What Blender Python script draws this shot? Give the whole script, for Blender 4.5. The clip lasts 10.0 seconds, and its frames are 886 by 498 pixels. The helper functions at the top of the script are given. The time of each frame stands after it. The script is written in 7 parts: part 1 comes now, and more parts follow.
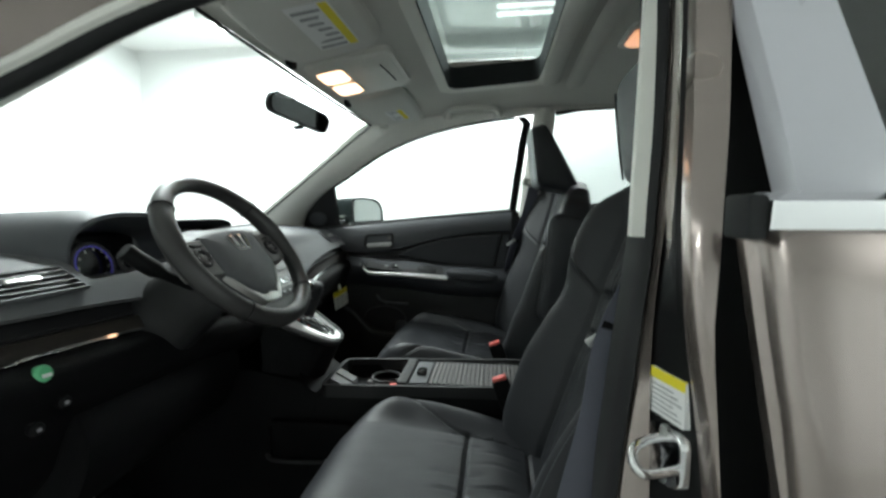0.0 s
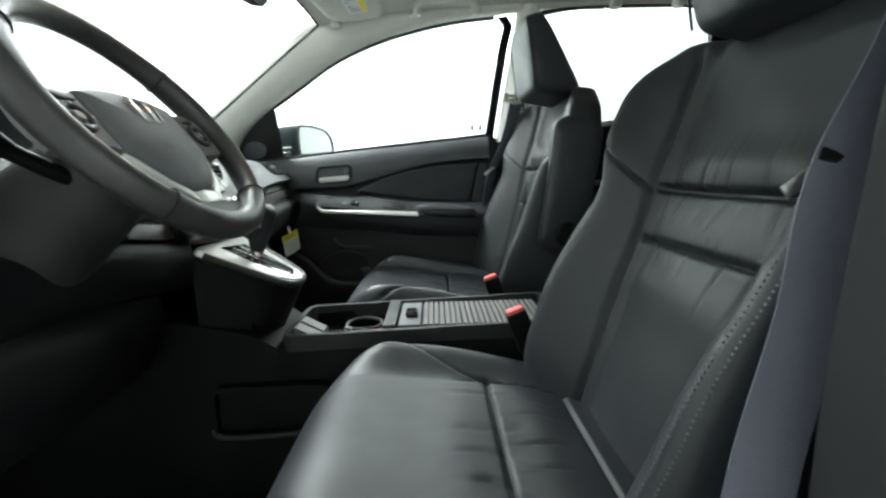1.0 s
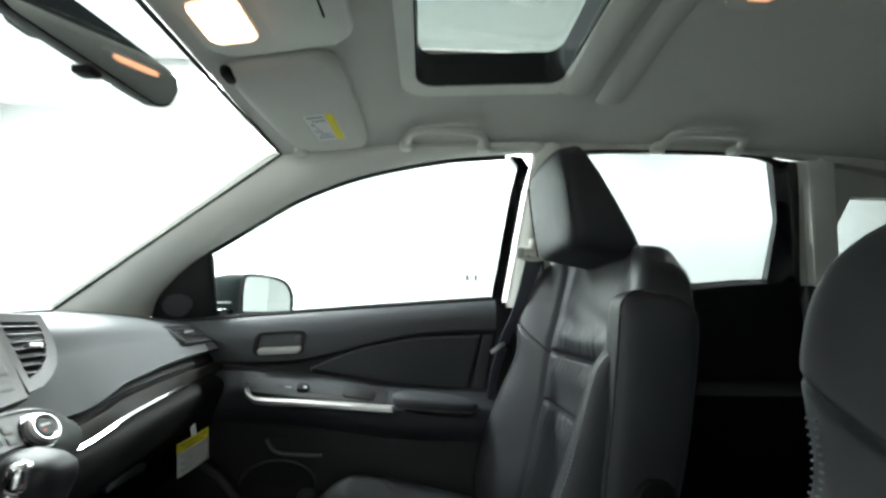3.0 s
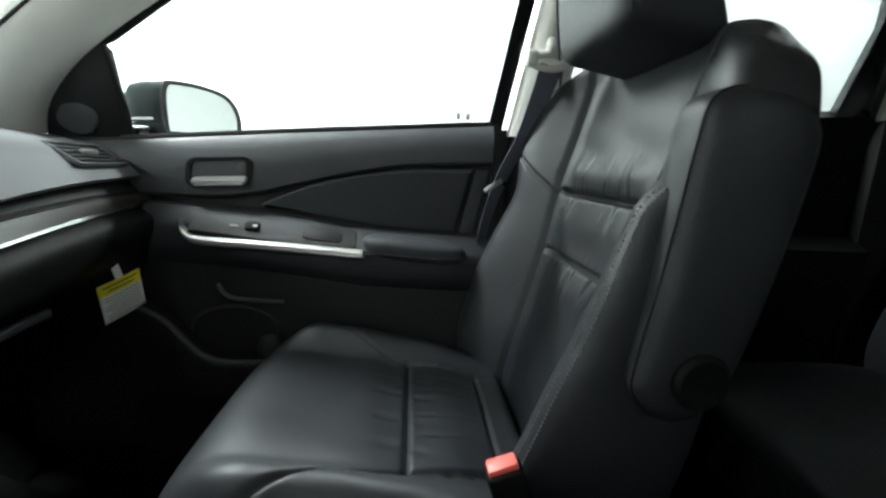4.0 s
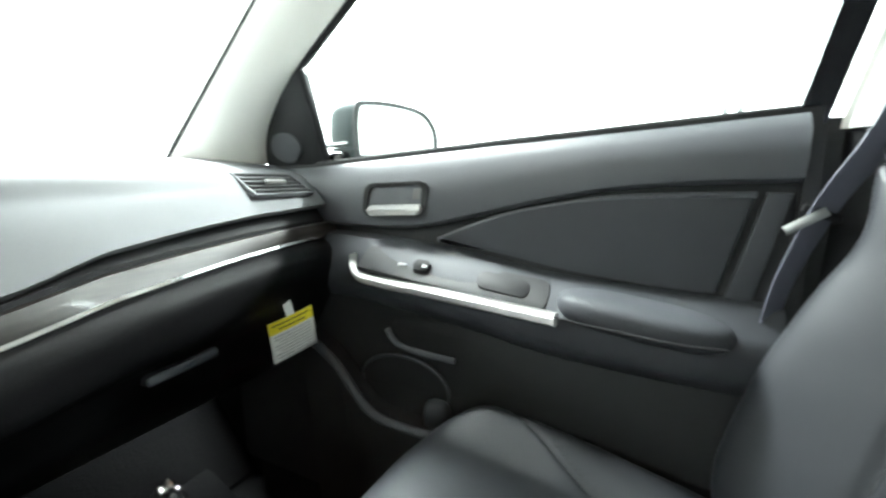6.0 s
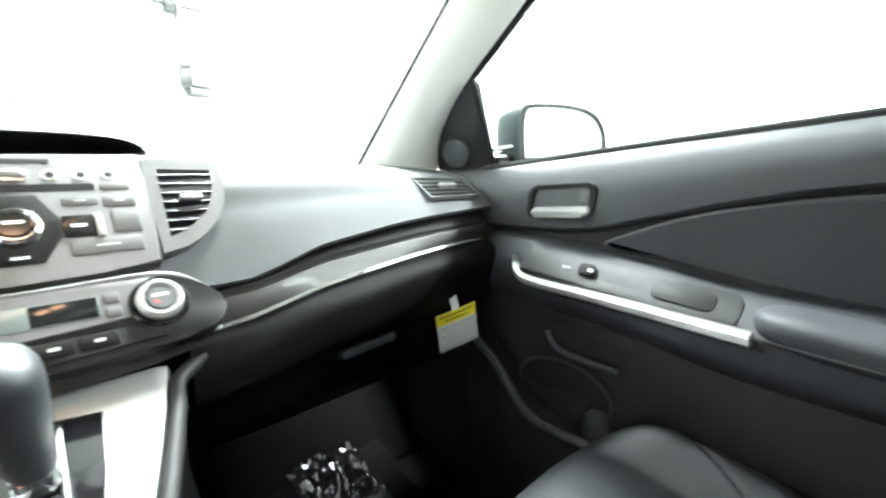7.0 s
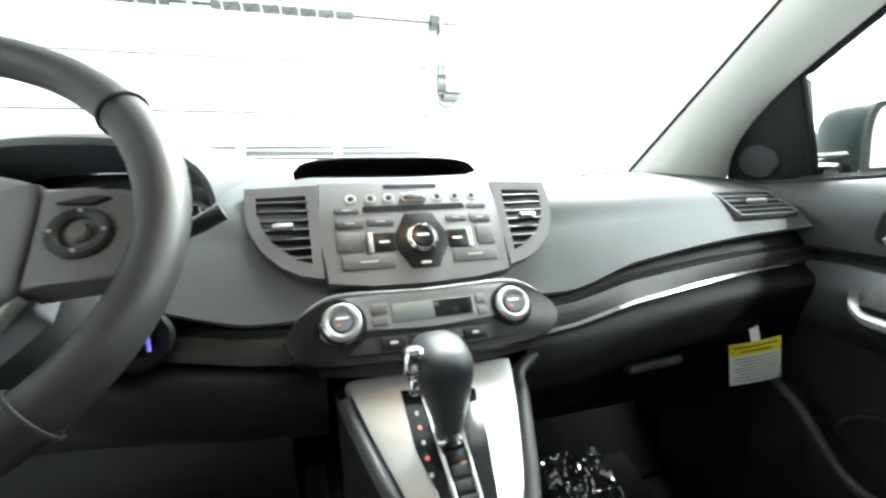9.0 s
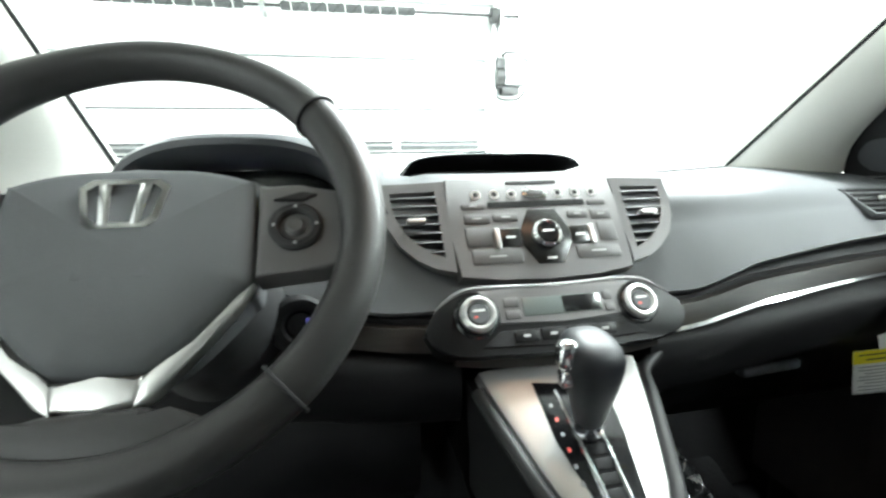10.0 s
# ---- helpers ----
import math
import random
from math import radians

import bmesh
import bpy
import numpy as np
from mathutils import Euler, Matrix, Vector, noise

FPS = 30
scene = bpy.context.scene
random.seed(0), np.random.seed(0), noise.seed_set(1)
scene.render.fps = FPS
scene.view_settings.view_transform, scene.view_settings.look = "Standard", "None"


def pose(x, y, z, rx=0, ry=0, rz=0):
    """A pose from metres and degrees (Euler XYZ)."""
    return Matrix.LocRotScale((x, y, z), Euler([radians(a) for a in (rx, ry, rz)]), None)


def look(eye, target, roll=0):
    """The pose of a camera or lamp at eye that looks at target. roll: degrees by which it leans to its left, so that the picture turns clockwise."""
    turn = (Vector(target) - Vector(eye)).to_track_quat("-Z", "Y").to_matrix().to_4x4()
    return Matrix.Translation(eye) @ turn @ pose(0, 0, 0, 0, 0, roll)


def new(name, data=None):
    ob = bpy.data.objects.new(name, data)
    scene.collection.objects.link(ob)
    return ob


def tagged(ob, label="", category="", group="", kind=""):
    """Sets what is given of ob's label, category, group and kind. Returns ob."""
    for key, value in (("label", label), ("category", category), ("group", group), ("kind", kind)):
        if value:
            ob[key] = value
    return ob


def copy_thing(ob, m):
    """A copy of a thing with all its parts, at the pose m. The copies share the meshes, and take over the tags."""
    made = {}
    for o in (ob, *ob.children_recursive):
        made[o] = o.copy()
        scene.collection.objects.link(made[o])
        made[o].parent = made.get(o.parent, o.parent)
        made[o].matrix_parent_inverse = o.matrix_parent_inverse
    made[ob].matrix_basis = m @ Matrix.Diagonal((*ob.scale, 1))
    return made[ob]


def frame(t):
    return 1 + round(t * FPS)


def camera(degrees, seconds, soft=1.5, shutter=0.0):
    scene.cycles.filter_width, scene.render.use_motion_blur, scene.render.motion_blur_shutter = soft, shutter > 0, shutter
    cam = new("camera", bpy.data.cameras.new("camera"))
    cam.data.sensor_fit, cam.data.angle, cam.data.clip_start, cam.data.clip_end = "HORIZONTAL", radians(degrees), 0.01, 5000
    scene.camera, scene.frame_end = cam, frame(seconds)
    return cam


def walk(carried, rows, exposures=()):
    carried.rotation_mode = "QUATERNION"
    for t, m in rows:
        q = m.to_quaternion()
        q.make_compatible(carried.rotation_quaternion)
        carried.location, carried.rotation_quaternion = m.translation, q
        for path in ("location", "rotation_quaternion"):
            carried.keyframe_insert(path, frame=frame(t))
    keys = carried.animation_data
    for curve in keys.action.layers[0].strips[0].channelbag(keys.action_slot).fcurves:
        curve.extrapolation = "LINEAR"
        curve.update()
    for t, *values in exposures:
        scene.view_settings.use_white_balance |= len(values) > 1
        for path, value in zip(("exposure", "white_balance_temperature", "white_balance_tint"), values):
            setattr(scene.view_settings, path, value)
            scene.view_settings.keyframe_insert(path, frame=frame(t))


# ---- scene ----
import functools

cam = camera(91.5, 10.0, soft=2.5, shutter=0.35)
PATH = [
    (0, (0.205, -1.132, 1.142), (-0.038, 0.846, 0.963), -0.2),
    (0.3, (0.147, -1.089, 1.107), (0.013, 0.885, 0.816), -1.3),
    (0.5, (0.088, -1.015, 1.062), (-0.011, 0.957, 0.744), -2.3),
    (1, (0.067, -0.916, 1.002), (0.1, 1.054, 0.661), -1.4),
    (1.5, (0.085, -0.78, 0.983), (0.155, 1.194, 0.671), 1.5),
    (1.7, (0.103, -0.714, 1.002), (0.167, 1.284, 0.947), 0.4),
    (2, (0.104, -0.643, 1.045), (0.165, 1.326, 1.391), -0.5),
    (2.2, (0.076, -0.618, 1.06), (0.12, 1.314, 1.576), 0.4),
    (3.3, (0.076, -0.419, 1.091), (0.178, 1.575, 1.206), 1.0),
    (3.5, (0.087, -0.38, 1.083), (0.218, 1.615, 1.033), 0.9),
    (4, (0.099, -0.246, 1.048), (0.251, 1.711, 0.666), 2.8),
    (4.5, (0.114, -0.127, 1.047), (0.271, 1.84, 0.718), 2.3),
    (5, (0.128, -0.005, 1.067), (0.065, 1.973, 0.781), 2.6),
    (5.5, (0.119, 0.037, 1.062), (-0.402, 1.942, 0.747), 2.5),
    (5.7, (0.118, 0.039, 1.064), (-0.547, 1.895, 0.725), 1.6),
    (6.8, (0.103, 0.027, 1.057), (-1.232, 1.475, 0.71), -0.4),
    (7, (0.102, 0.014, 1.063), (-1.317, 1.381, 0.716), -0.7),
    (7.5, (0.093, -0.009, 1.07), (-1.5, 1.142, 0.7), -1.0),
    (8, (0.082, -0.035, 1.078), (-1.664, 0.86, 0.694), -1.0),
    (8.5, (0.069, -0.074, 1.092), (-1.766, 0.628, 0.717), -0.7),
    (9, (0.056, -0.121, 1.103), (-1.824, 0.45, 0.729), -0.8),
    (9.5, (0.051, -0.169, 1.114), (-1.86, 0.308, 0.765), -0.5),
    (10, (0.043, -0.22, 1.108), (-1.88, 0.156, 0.71), -1.0),
]
EXPOSURES = [(0.0, -1.0), (0.5, -0.85), (1.0, -0.10), (1.5, 0.72), (2.0, 1.0), (2.2, 0.82), (3.3, -0.60), (3.5, -0.68), (4.0, -0.35), (4.5, 0.78), (5.0, 1.25), (5.5, 1.35), (7.0, 1.36), (8.0, 1.20), (9.0, 0.80), (10.0, 0.48)]
walk(cam, [(t, look(eye, target, roll)) for t, eye, target, roll in PATH], EXPOSURES)

# ---- light and exposure ----
world = bpy.data.worlds.new("world")
scene.world = world
world.use_nodes = True
world.node_tree.nodes["Background"].inputs[0].default_value = (0.75, 0.85, 0.95, 1)
world.node_tree.nodes["Background"].inputs[1].default_value = 0.05

ROOM = dict(x0=-3.42, x1=5.2, y0=-4.6, y1=3.0, top=2.75)
LAMPS = [(-2.6, -2.2, 60), (3.6, -3.0, 150), (-1.4, 0.85, 195), (2.9, 0.0, 15), (-1.6, 2.4, 200), (0.8, 2.4, 135), (2.9, 2.4, 50)]
for lx, ly, watts in LAMPS:
    lamp = bpy.data.lights.new("tube_light", "AREA")
    lamp.shape, lamp.size, lamp.size_y, lamp.energy = "RECTANGLE", 1.2, 0.26, watts
    lamp.color = (0.90, 1.0, 0.985)
    new("tube_light", lamp).matrix_world = pose(lx, ly, ROOM["top"] - 0.085)


# ---- materials ----
def node(nt, kind, **values):
    n = nt.nodes.new(kind)
    for k, v in values.items():
        n.inputs[k].default_value = v
    return n


def material(name, colour, rough=0.5, metal=0.0, grain=0.0, grain_size=0.001, vary=0.12, blotch=0.08, coat=0.0,
             spec=0.5, rough_vary=0.08, second=None, sheen=0.0):
    """A surface with colour variation at two scales, uneven gloss and a fine relief. Sizes in metres."""
    m = bpy.data.materials.new(name)
    m.use_nodes = True
    nt = m.node_tree
    bsdf = nt.nodes["Principled BSDF"]
    at = nt.nodes.new("ShaderNodeTexCoord")
    big = node(nt, "ShaderNodeTexNoise", Scale=1 / blotch, Detail=4.0, Roughness=0.6)
    fine = node(nt, "ShaderNodeTexNoise", Scale=1 / max(grain_size * 3, 0.0006), Detail=3.0)
    nt.links.new(at.outputs["Object"], big.inputs["Vector"])
    nt.links.new(at.outputs["Object"], fine.inputs["Vector"])
    mix = nt.nodes.new("ShaderNodeMix")
    mix.data_type = "RGBA"
    low = [c * (1 - vary) for c in colour]
    high = [min(1, c * (1 + vary)) for c in (second or colour)]
    mix.inputs[6].default_value, mix.inputs[7].default_value = (*low, 1), (*high, 1)
    both = node(nt, "ShaderNodeMath")
    both.operation = "MULTIPLY_ADD"
    both.inputs[1].default_value = 0.75
    half = node(nt, "ShaderNodeMath")
    half.operation = "MULTIPLY"
    half.inputs[1].default_value = 0.25
    nt.links.new(fine.outputs["Fac"], half.inputs[0])
    nt.links.new(big.outputs["Fac"], both.inputs[0])
    nt.links.new(half.outputs[0], both.inputs[2])
    nt.links.new(both.outputs[0], mix.inputs[0])
    nt.links.new(mix.outputs[2], bsdf.inputs["Base Color"])
    ramp = node(nt, "ShaderNodeMapRange")
    ramp.inputs["To Min"].default_value = max(0.02, rough - rough_vary)
    ramp.inputs["To Max"].default_value = min(1, rough + rough_vary)
    nt.links.new(big.outputs["Fac"], ramp.inputs["Value"])
    nt.links.new(ramp.outputs[0], bsdf.inputs["Roughness"])
    bsdf.inputs["Metallic"].default_value = metal
    bsdf.inputs["Specular IOR Level"].default_value = spec
    bsdf.inputs["Coat Weight"].default_value = coat
    bsdf.inputs["Coat Roughness"].default_value = 0.06
    bsdf.inputs["Sheen Weight"].default_value = sheen
    if grain:
        cell = node(nt, "ShaderNodeTexVoronoi", Scale=1 / grain_size)
        nt.links.new(at.outputs["Object"], cell.inputs["Vector"])
        bump = node(nt, "ShaderNodeBump", Strength=grain, Distance=grain_size * 0.4)
        add = node(nt, "ShaderNodeMath")
        add.operation = "ADD"
        nt.links.new(cell.outputs["Distance"], add.inputs[0])
        nt.links.new(fine.outputs["Fac"], add.inputs[1])
        nt.links.new(add.outputs[0], bump.inputs["Height"])
        nt.links.new(bump.outputs["Normal"], bsdf.inputs["Normal"])
    return m


def glow(name, colour, strength):
    m = bpy.data.materials.new(name)
    m.use_nodes = True
    bsdf = m.node_tree.nodes["Principled BSDF"]
    bsdf.inputs["Base Color"].default_value = (*colour, 1)
    bsdf.inputs["Emission Color"].default_value = (*colour, 1)
    bsdf.inputs["Emission Strength"].default_value = strength
    bsdf.inputs["Roughness"].default_value = 0.3
    return m


def clear_pane(name, tint, gloss=1.0, head_on=0.05):
    """Thin glass: light passes straight through, tinted; reflection grows at grazing angles."""
    m = bpy.data.materials.new(name)
    m.use_nodes = True
    nt = m.node_tree
    nt.nodes.remove(nt.nodes["Principled BSDF"])
    out = nt.nodes["Material Output"]
    see = node(nt, "ShaderNodeBsdfTransparent", Color=(*tint, 1))
    shine = node(nt, "ShaderNodeBsdfGlossy", Roughness=0.02, Color=(gloss, gloss, gloss, 1))
    facing = node(nt, "ShaderNodeLayerWeight", Blend=0.5)
    power = node(nt, "ShaderNodeMath")
    power.operation = "POWER"
    power.inputs[1].default_value = 5.0
    scale = node(nt, "ShaderNodeMath")
    scale.operation = "MULTIPLY_ADD"
    scale.inputs[1].default_value, scale.inputs[2].default_value = 0.8, head_on * gloss
    mix = nt.nodes.new("ShaderNodeMixShader")
    nt.links.new(facing.outputs["Facing"], power.inputs[0])
    nt.links.new(power.outputs[0], scale.inputs[0])
    nt.links.new(scale.outputs[0], mix.inputs[0])
    nt.links.new(see.outputs[0], mix.inputs[1])
    nt.links.new(shine.outputs[0], mix.inputs[2])
    nt.links.new(mix.outputs[0], out.inputs["Surface"])
    return m


def wood_material(name, dark, light):
    m = material(name, dark, 0.42, coat=0.12, vary=0.2)
    nt = m.node_tree
    bsdf = nt.nodes["Principled BSDF"]
    at = nt.nodes.new("ShaderNodeTexCoord")
    stretch = nt.nodes.new("ShaderNodeMapping")
    stretch.inputs["Scale"].default_value = (60, 6, 90)
    grain = node(nt, "ShaderNodeTexNoise", Scale=1.0, Detail=6.0, Roughness=0.65, Distortion=1.2)
    ramp = nt.nodes.new("ShaderNodeValToRGB")
    ramp.color_ramp.elements[0].position, ramp.color_ramp.elements[0].color = 0.35, (*dark, 1)
    ramp.color_ramp.elements[1].position, ramp.color_ramp.elements[1].color = 0.75, (*light, 1)
    nt.links.new(at.outputs["Object"], stretch.inputs["Vector"])
    nt.links.new(stretch.outputs[0], grain.inputs["Vector"])
    nt.links.new(grain.outputs["Fac"], ramp.inputs[0])
    nt.links.new(ramp.outputs[0], bsdf.inputs["Base Color"])
    return m


LEATHER = material("black_leather", (0.0150, 0.0163, 0.0195), 0.51, grain=0.22, grain_size=0.0011, vary=0.15, spec=0.42)
BELT_GREY = material("belt_webbing", (0.090, 0.093, 0.120), 0.5, grain=0.5, grain_size=0.0012)
WHEEL_LEATHER = material("wheel_leather", (0.024, 0.0228, 0.0228), 0.46, grain=0.2, grain_size=0.0009)
DASH_SOFT = material("dash_soft_plastic", (0.098, 0.101, 0.106), 0.58, grain=0.22, grain_size=0.0010, spec=0.30)
DASH_DARK = material("black_plastic", (0.0045, 0.0045, 0.005), 0.58, grain=0.4, grain_size=0.0012, spec=0.14)
STACK_GREY = material("grey_plastic", (0.112, 0.107, 0.107), 0.42, grain=0.15, grain_size=0.001, spec=0.45)
BUTTON_GREY = material("button_plastic", (0.085, 0.082, 0.082), 0.4, vary=0.08)
GLOSS_BLACK = material("gloss_black", (0.008, 0.008, 0.009), 0.12, rough_vary=0.04, coat=0.3)
# Gloss black sash: the bright wall it reflects is put into the colour.
SASH = material("sash_wall_reflection", (0.55, 0.55, 0.59), 0.3, vary=0.05, coat=0.4)
# Darker than the body paint: the shade on the inboard side is in the colour.
MIRROR_CAP = material("shaded_mirror_cap", (0.010, 0.016, 0.017), 0.65, spec=0.15)
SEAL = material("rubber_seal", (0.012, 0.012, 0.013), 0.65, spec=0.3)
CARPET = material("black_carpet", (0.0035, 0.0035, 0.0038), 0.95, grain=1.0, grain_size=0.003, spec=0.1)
DOOR_SOFT = material("door_soft_plastic", (0.056, 0.059, 0.066), 0.50, grain=0.3, grain_size=0.0011, spec=0.45)
DOOR_VINYL = material("door_vinyl", (0.035, 0.037, 0.042), 0.56, grain=0.3, grain_size=0.0012, spec=0.3)
CONSOLE = material("console_plastic", (0.022, 0.022, 0.023), 0.5, grain=0.3, grain_size=0.0011, spec=0.35)
HEADLINER = material("headliner_cloth", (0.64, 0.63, 0.585), 0.95, grain=0.6, grain_size=0.002, vary=0.05, spec=0.1, sheen=0.2)
PILLAR = material("cream_trim", (0.84, 0.835, 0.78), 0.62, grain=0.3, grain_size=0.0015, vary=0.05, spec=0.3)
CREAM_PART = material("cream_plastic", (0.66, 0.65, 0.60), 0.5, vary=0.05)
SILVER = material("satin_silver", (0.62, 0.61, 0.60), 0.34, metal=0.85, vary=0.05, grain=0.08, grain_size=0.0008)
CHROME = material("chrome", (0.78, 0.78, 0.79), 0.10, metal=1.0, vary=0.03, rough_vary=0.03)
STEEL = material("steel", (0.42, 0.43, 0.42), 0.35, metal=1.0, vary=0.15, blotch=0.02)
MIRROR = material("mirror_silver", (0.86, 0.88, 0.88), 0.03, metal=1.0, vary=0.01, rough_vary=0.01)
PAINT = material("taupe_metallic_paint", (0.33, 0.278, 0.255), 0.27, metal=0.8, vary=0.04, blotch=0.5, rough_vary=0.03, coat=1.0)
WOOD = wood_material("dark_wood_trim", (0.010, 0.0085, 0.0075), (0.032, 0.026, 0.022))
RED = material("red_button", (0.72, 0.10, 0.08), 0.4, vary=0.06)
YELLOW = material("yellow_paper", (0.82, 0.70, 0.03), 0.7, vary=0.05)
WHITE_PAPER = material("white_paper", (0.80, 0.80, 0.79), 0.7, vary=0.04)
INK = material("black_ink", (0.03, 0.03, 0.03), 0.7)
GREY_INK = material("grey_ink", (0.30, 0.30, 0.31), 0.7)
WHITE_INK = material("white_ink", (0.75, 0.75, 0.74), 0.6)
MAP_LAMP = glow("map_lamp", (1.0, 0.60, 0.36), 7.0)
DOME_LAMP = glow("dome_lamp", (1.0, 0.46, 0.24), 1.7)
BLUE_LED = glow("blue_light", (0.25, 0.22, 1.0), 0.04)
GREEN_LED = material("green_button", (0.10, 0.42, 0.20), 0.4)
PIANO = material("piano_black", (0.010, 0.0095, 0.0095), 0.24, vary=0.1, rough_vary=0.03)
SATIN_BLACK = material("satin_black", (0.008, 0.008, 0.0085), 0.38, vary=0.1, spec=0.18)
LEGEND = material("pale_legend", (0.38, 0.38, 0.38), 0.6, vary=0.05)
DOOR_LOWER = material("door_lower_plastic", (0.013, 0.0133, 0.0142), 0.55, grain=0.35, grain_size=0.0012, spec=0.28)
LCD = material("lcd_glass", (0.12, 0.135, 0.13), 0.18, vary=0.06)
WINDSHIELD = clear_pane("windshield_glass", (0.96, 0.985, 0.98))
SIDE_GLASS = clear_pane("side_glass", (0.93, 0.96, 0.95))
REAR_GLASS = clear_pane("rear_screen_glass", (0.32, 0.33, 0.33))
PRIVACY = clear_pane("privacy_glass", (0.70, 0.72, 0.72))
SUN_GLASS = clear_pane("sunroof_glass", (0.58, 0.62, 0.61))
SHADE_BAND = clear_pane("shade_band", (0.78, 0.80, 0.80), 0.3)
WALL = material("white_wall_paint", (0.82, 0.83, 0.82), 0.7, vary=0.03, blotch=0.6, grain=0.2, grain_size=0.004)
CEILING = material("white_ceiling_paint", (0.80, 0.80, 0.79), 0.8, vary=0.03, blotch=0.5, grain=0.3, grain_size=0.006)
CONCRETE = material("painted_concrete", (0.42, 0.42, 0.41), 0.45, vary=0.12, blotch=0.4, grain=0.3, grain_size=0.004)
DOOR_WHITE = material("white_steel_door", (0.80, 0.81, 0.80), 0.45, vary=0.03, blotch=0.5)
SPRING_GREY = material("spring_steel", (0.06, 0.06, 0.06), 0.5, metal=0.6, vary=0.2, blotch=0.03)
GREY_BAR = material("grey_strut", (0.08, 0.083, 0.083), 0.5, metal=0.3)
PLASTIC_FILM = clear_pane("protective_film", (0.86, 0.86, 0.86), 1.0, 0.3)
TUBE = glow("fluorescent_tube", (0.95, 1.0, 0.98), 6.0)


# ---- building helpers ----
def thing(name, at, label, category, group="", kind=""):
    ob = new(name)
    ob.location = at
    ob.empty_display_size = 0.05
    return tagged(ob, label, category, group, kind)


def part(name, bm, mat, parent=None, label="", sharp=38):
    """Links a bmesh, given in world metres, as one mesh object under its thing."""
    me = bpy.data.meshes.new(name)
    bmesh.ops.recalc_face_normals(bm, faces=bm.faces)
    bm.to_mesh(me)
    bm.free()
    me.materials.append(mat)
    me.polygons.foreach_set("use_smooth", [True] * len(me.polygons))
    me.set_sharp_from_angle(angle=radians(sharp))
    ob = new(name, me)
    if parent:
        ob.parent = parent
        ob.matrix_parent_inverse = Matrix.Translation(-parent.location)
    if label:
        ob["label"] = label
    return ob


def solo(name, bm, mat, label, category, group="", kind="", sharp=38):
    return tagged(part(name, bm, mat, None, "", sharp), label, category, group, kind)


def box(lo, hi, bev=0.004, seg=2, m=None):
    bm = bmesh.new()
    bmesh.ops.create_cube(bm, size=1)
    lo, hi = Vector(lo), Vector(hi)
    for v in bm.verts:
        v.co = Vector([(lo[i] + hi[i]) / 2 + v.co[i] * (hi[i] - lo[i]) for i in range(3)])
    if bev:
        bmesh.ops.bevel(bm, geom=bm.edges[:], offset=bev, segments=seg, affect="EDGES", profile=0.5)
    if m:
        bm.transform(m)
    return bm


def grid(fn, nu, nv, wrap_u=False, wrap_v=False):
    """fn(a, b) for a, b in 0..1 gives a place."""
    bm = bmesh.new()
    cu, cv = (nu if wrap_u else nu + 1), (nv if wrap_v else nv + 1)
    vs = [[bm.verts.new(fn(i / nu, j / nv)) for j in range(cv)] for i in range(cu)]
    for i in range(nu):
        for j in range(nv):
            bm.faces.new((vs[i][j], vs[(i + 1) % cu][j], vs[(i + 1) % cu][(j + 1) % cv], vs[i][(j + 1) % cv]))
    return bm


def loft(sections, closed=True, caps=True):
    bm = bmesh.new()
    rows = [[bm.verts.new(p) for p in s] for s in sections]
    n = len(rows[0])
    for a, b in zip(rows, rows[1:]):
        for k in range(n if closed else n - 1):
            bm.faces.new((a[k], a[(k + 1) % n], b[(k + 1) % n], b[k]))
    if caps and closed:
        bm.faces.new(rows[0])
        bm.faces.new(rows[-1])
    return bm


def spline(points, n):
    """n+1 places on a smooth line through the points."""
    pts = [Vector(p) for p in points]
    out = []
    for k in range(n + 1):
        s = k / n * (len(pts) - 1)
        i = min(int(s), len(pts) - 2)
        t = s - i
        a, b, c, d = pts[max(i - 1, 0)], pts[i], pts[i + 1], pts[min(i + 2, len(pts) - 1)]
        out.append(0.5 * (2 * b + (c - a) * t + (2 * a - 5 * b + 4 * c - d) * t * t + (3 * b - a - 3 * c + d) * t ** 3))
    return out


def tube(path, r, n=10, closed=False, flat=1.0):
    pts = [Vector(p) for p in path]
    secs = []
    ref = None
    for i, p in enumerate(pts):
        a = pts[(i - 1) % len(pts)] if closed or i else p
        b = pts[(i + 1) % len(pts)] if closed or i < len(pts) - 1 else p
        d = (b - a).normalized()
        if ref is None:
            ref = Vector((0, 0, 1)) if abs(d.z) < 0.8 else Vector((0, 1, 0))
        side = d.cross(ref).normalized()
        up = side.cross(d).normalized()
        ref = up
        rr = r(i / (len(pts) - 1)) if callable(r) else r
        secs.append([p + (side * math.cos(2 * math.pi * k / n) + up * flat * math.sin(2 * math.pi * k / n)) * rr for k in range(n)])
    if closed:
        secs.append(secs[0])
        bm = loft(secs, True, False)
        bmesh.ops.remove_doubles(bm, verts=bm.verts, dist=1e-6)
        return bm
    return loft(secs)


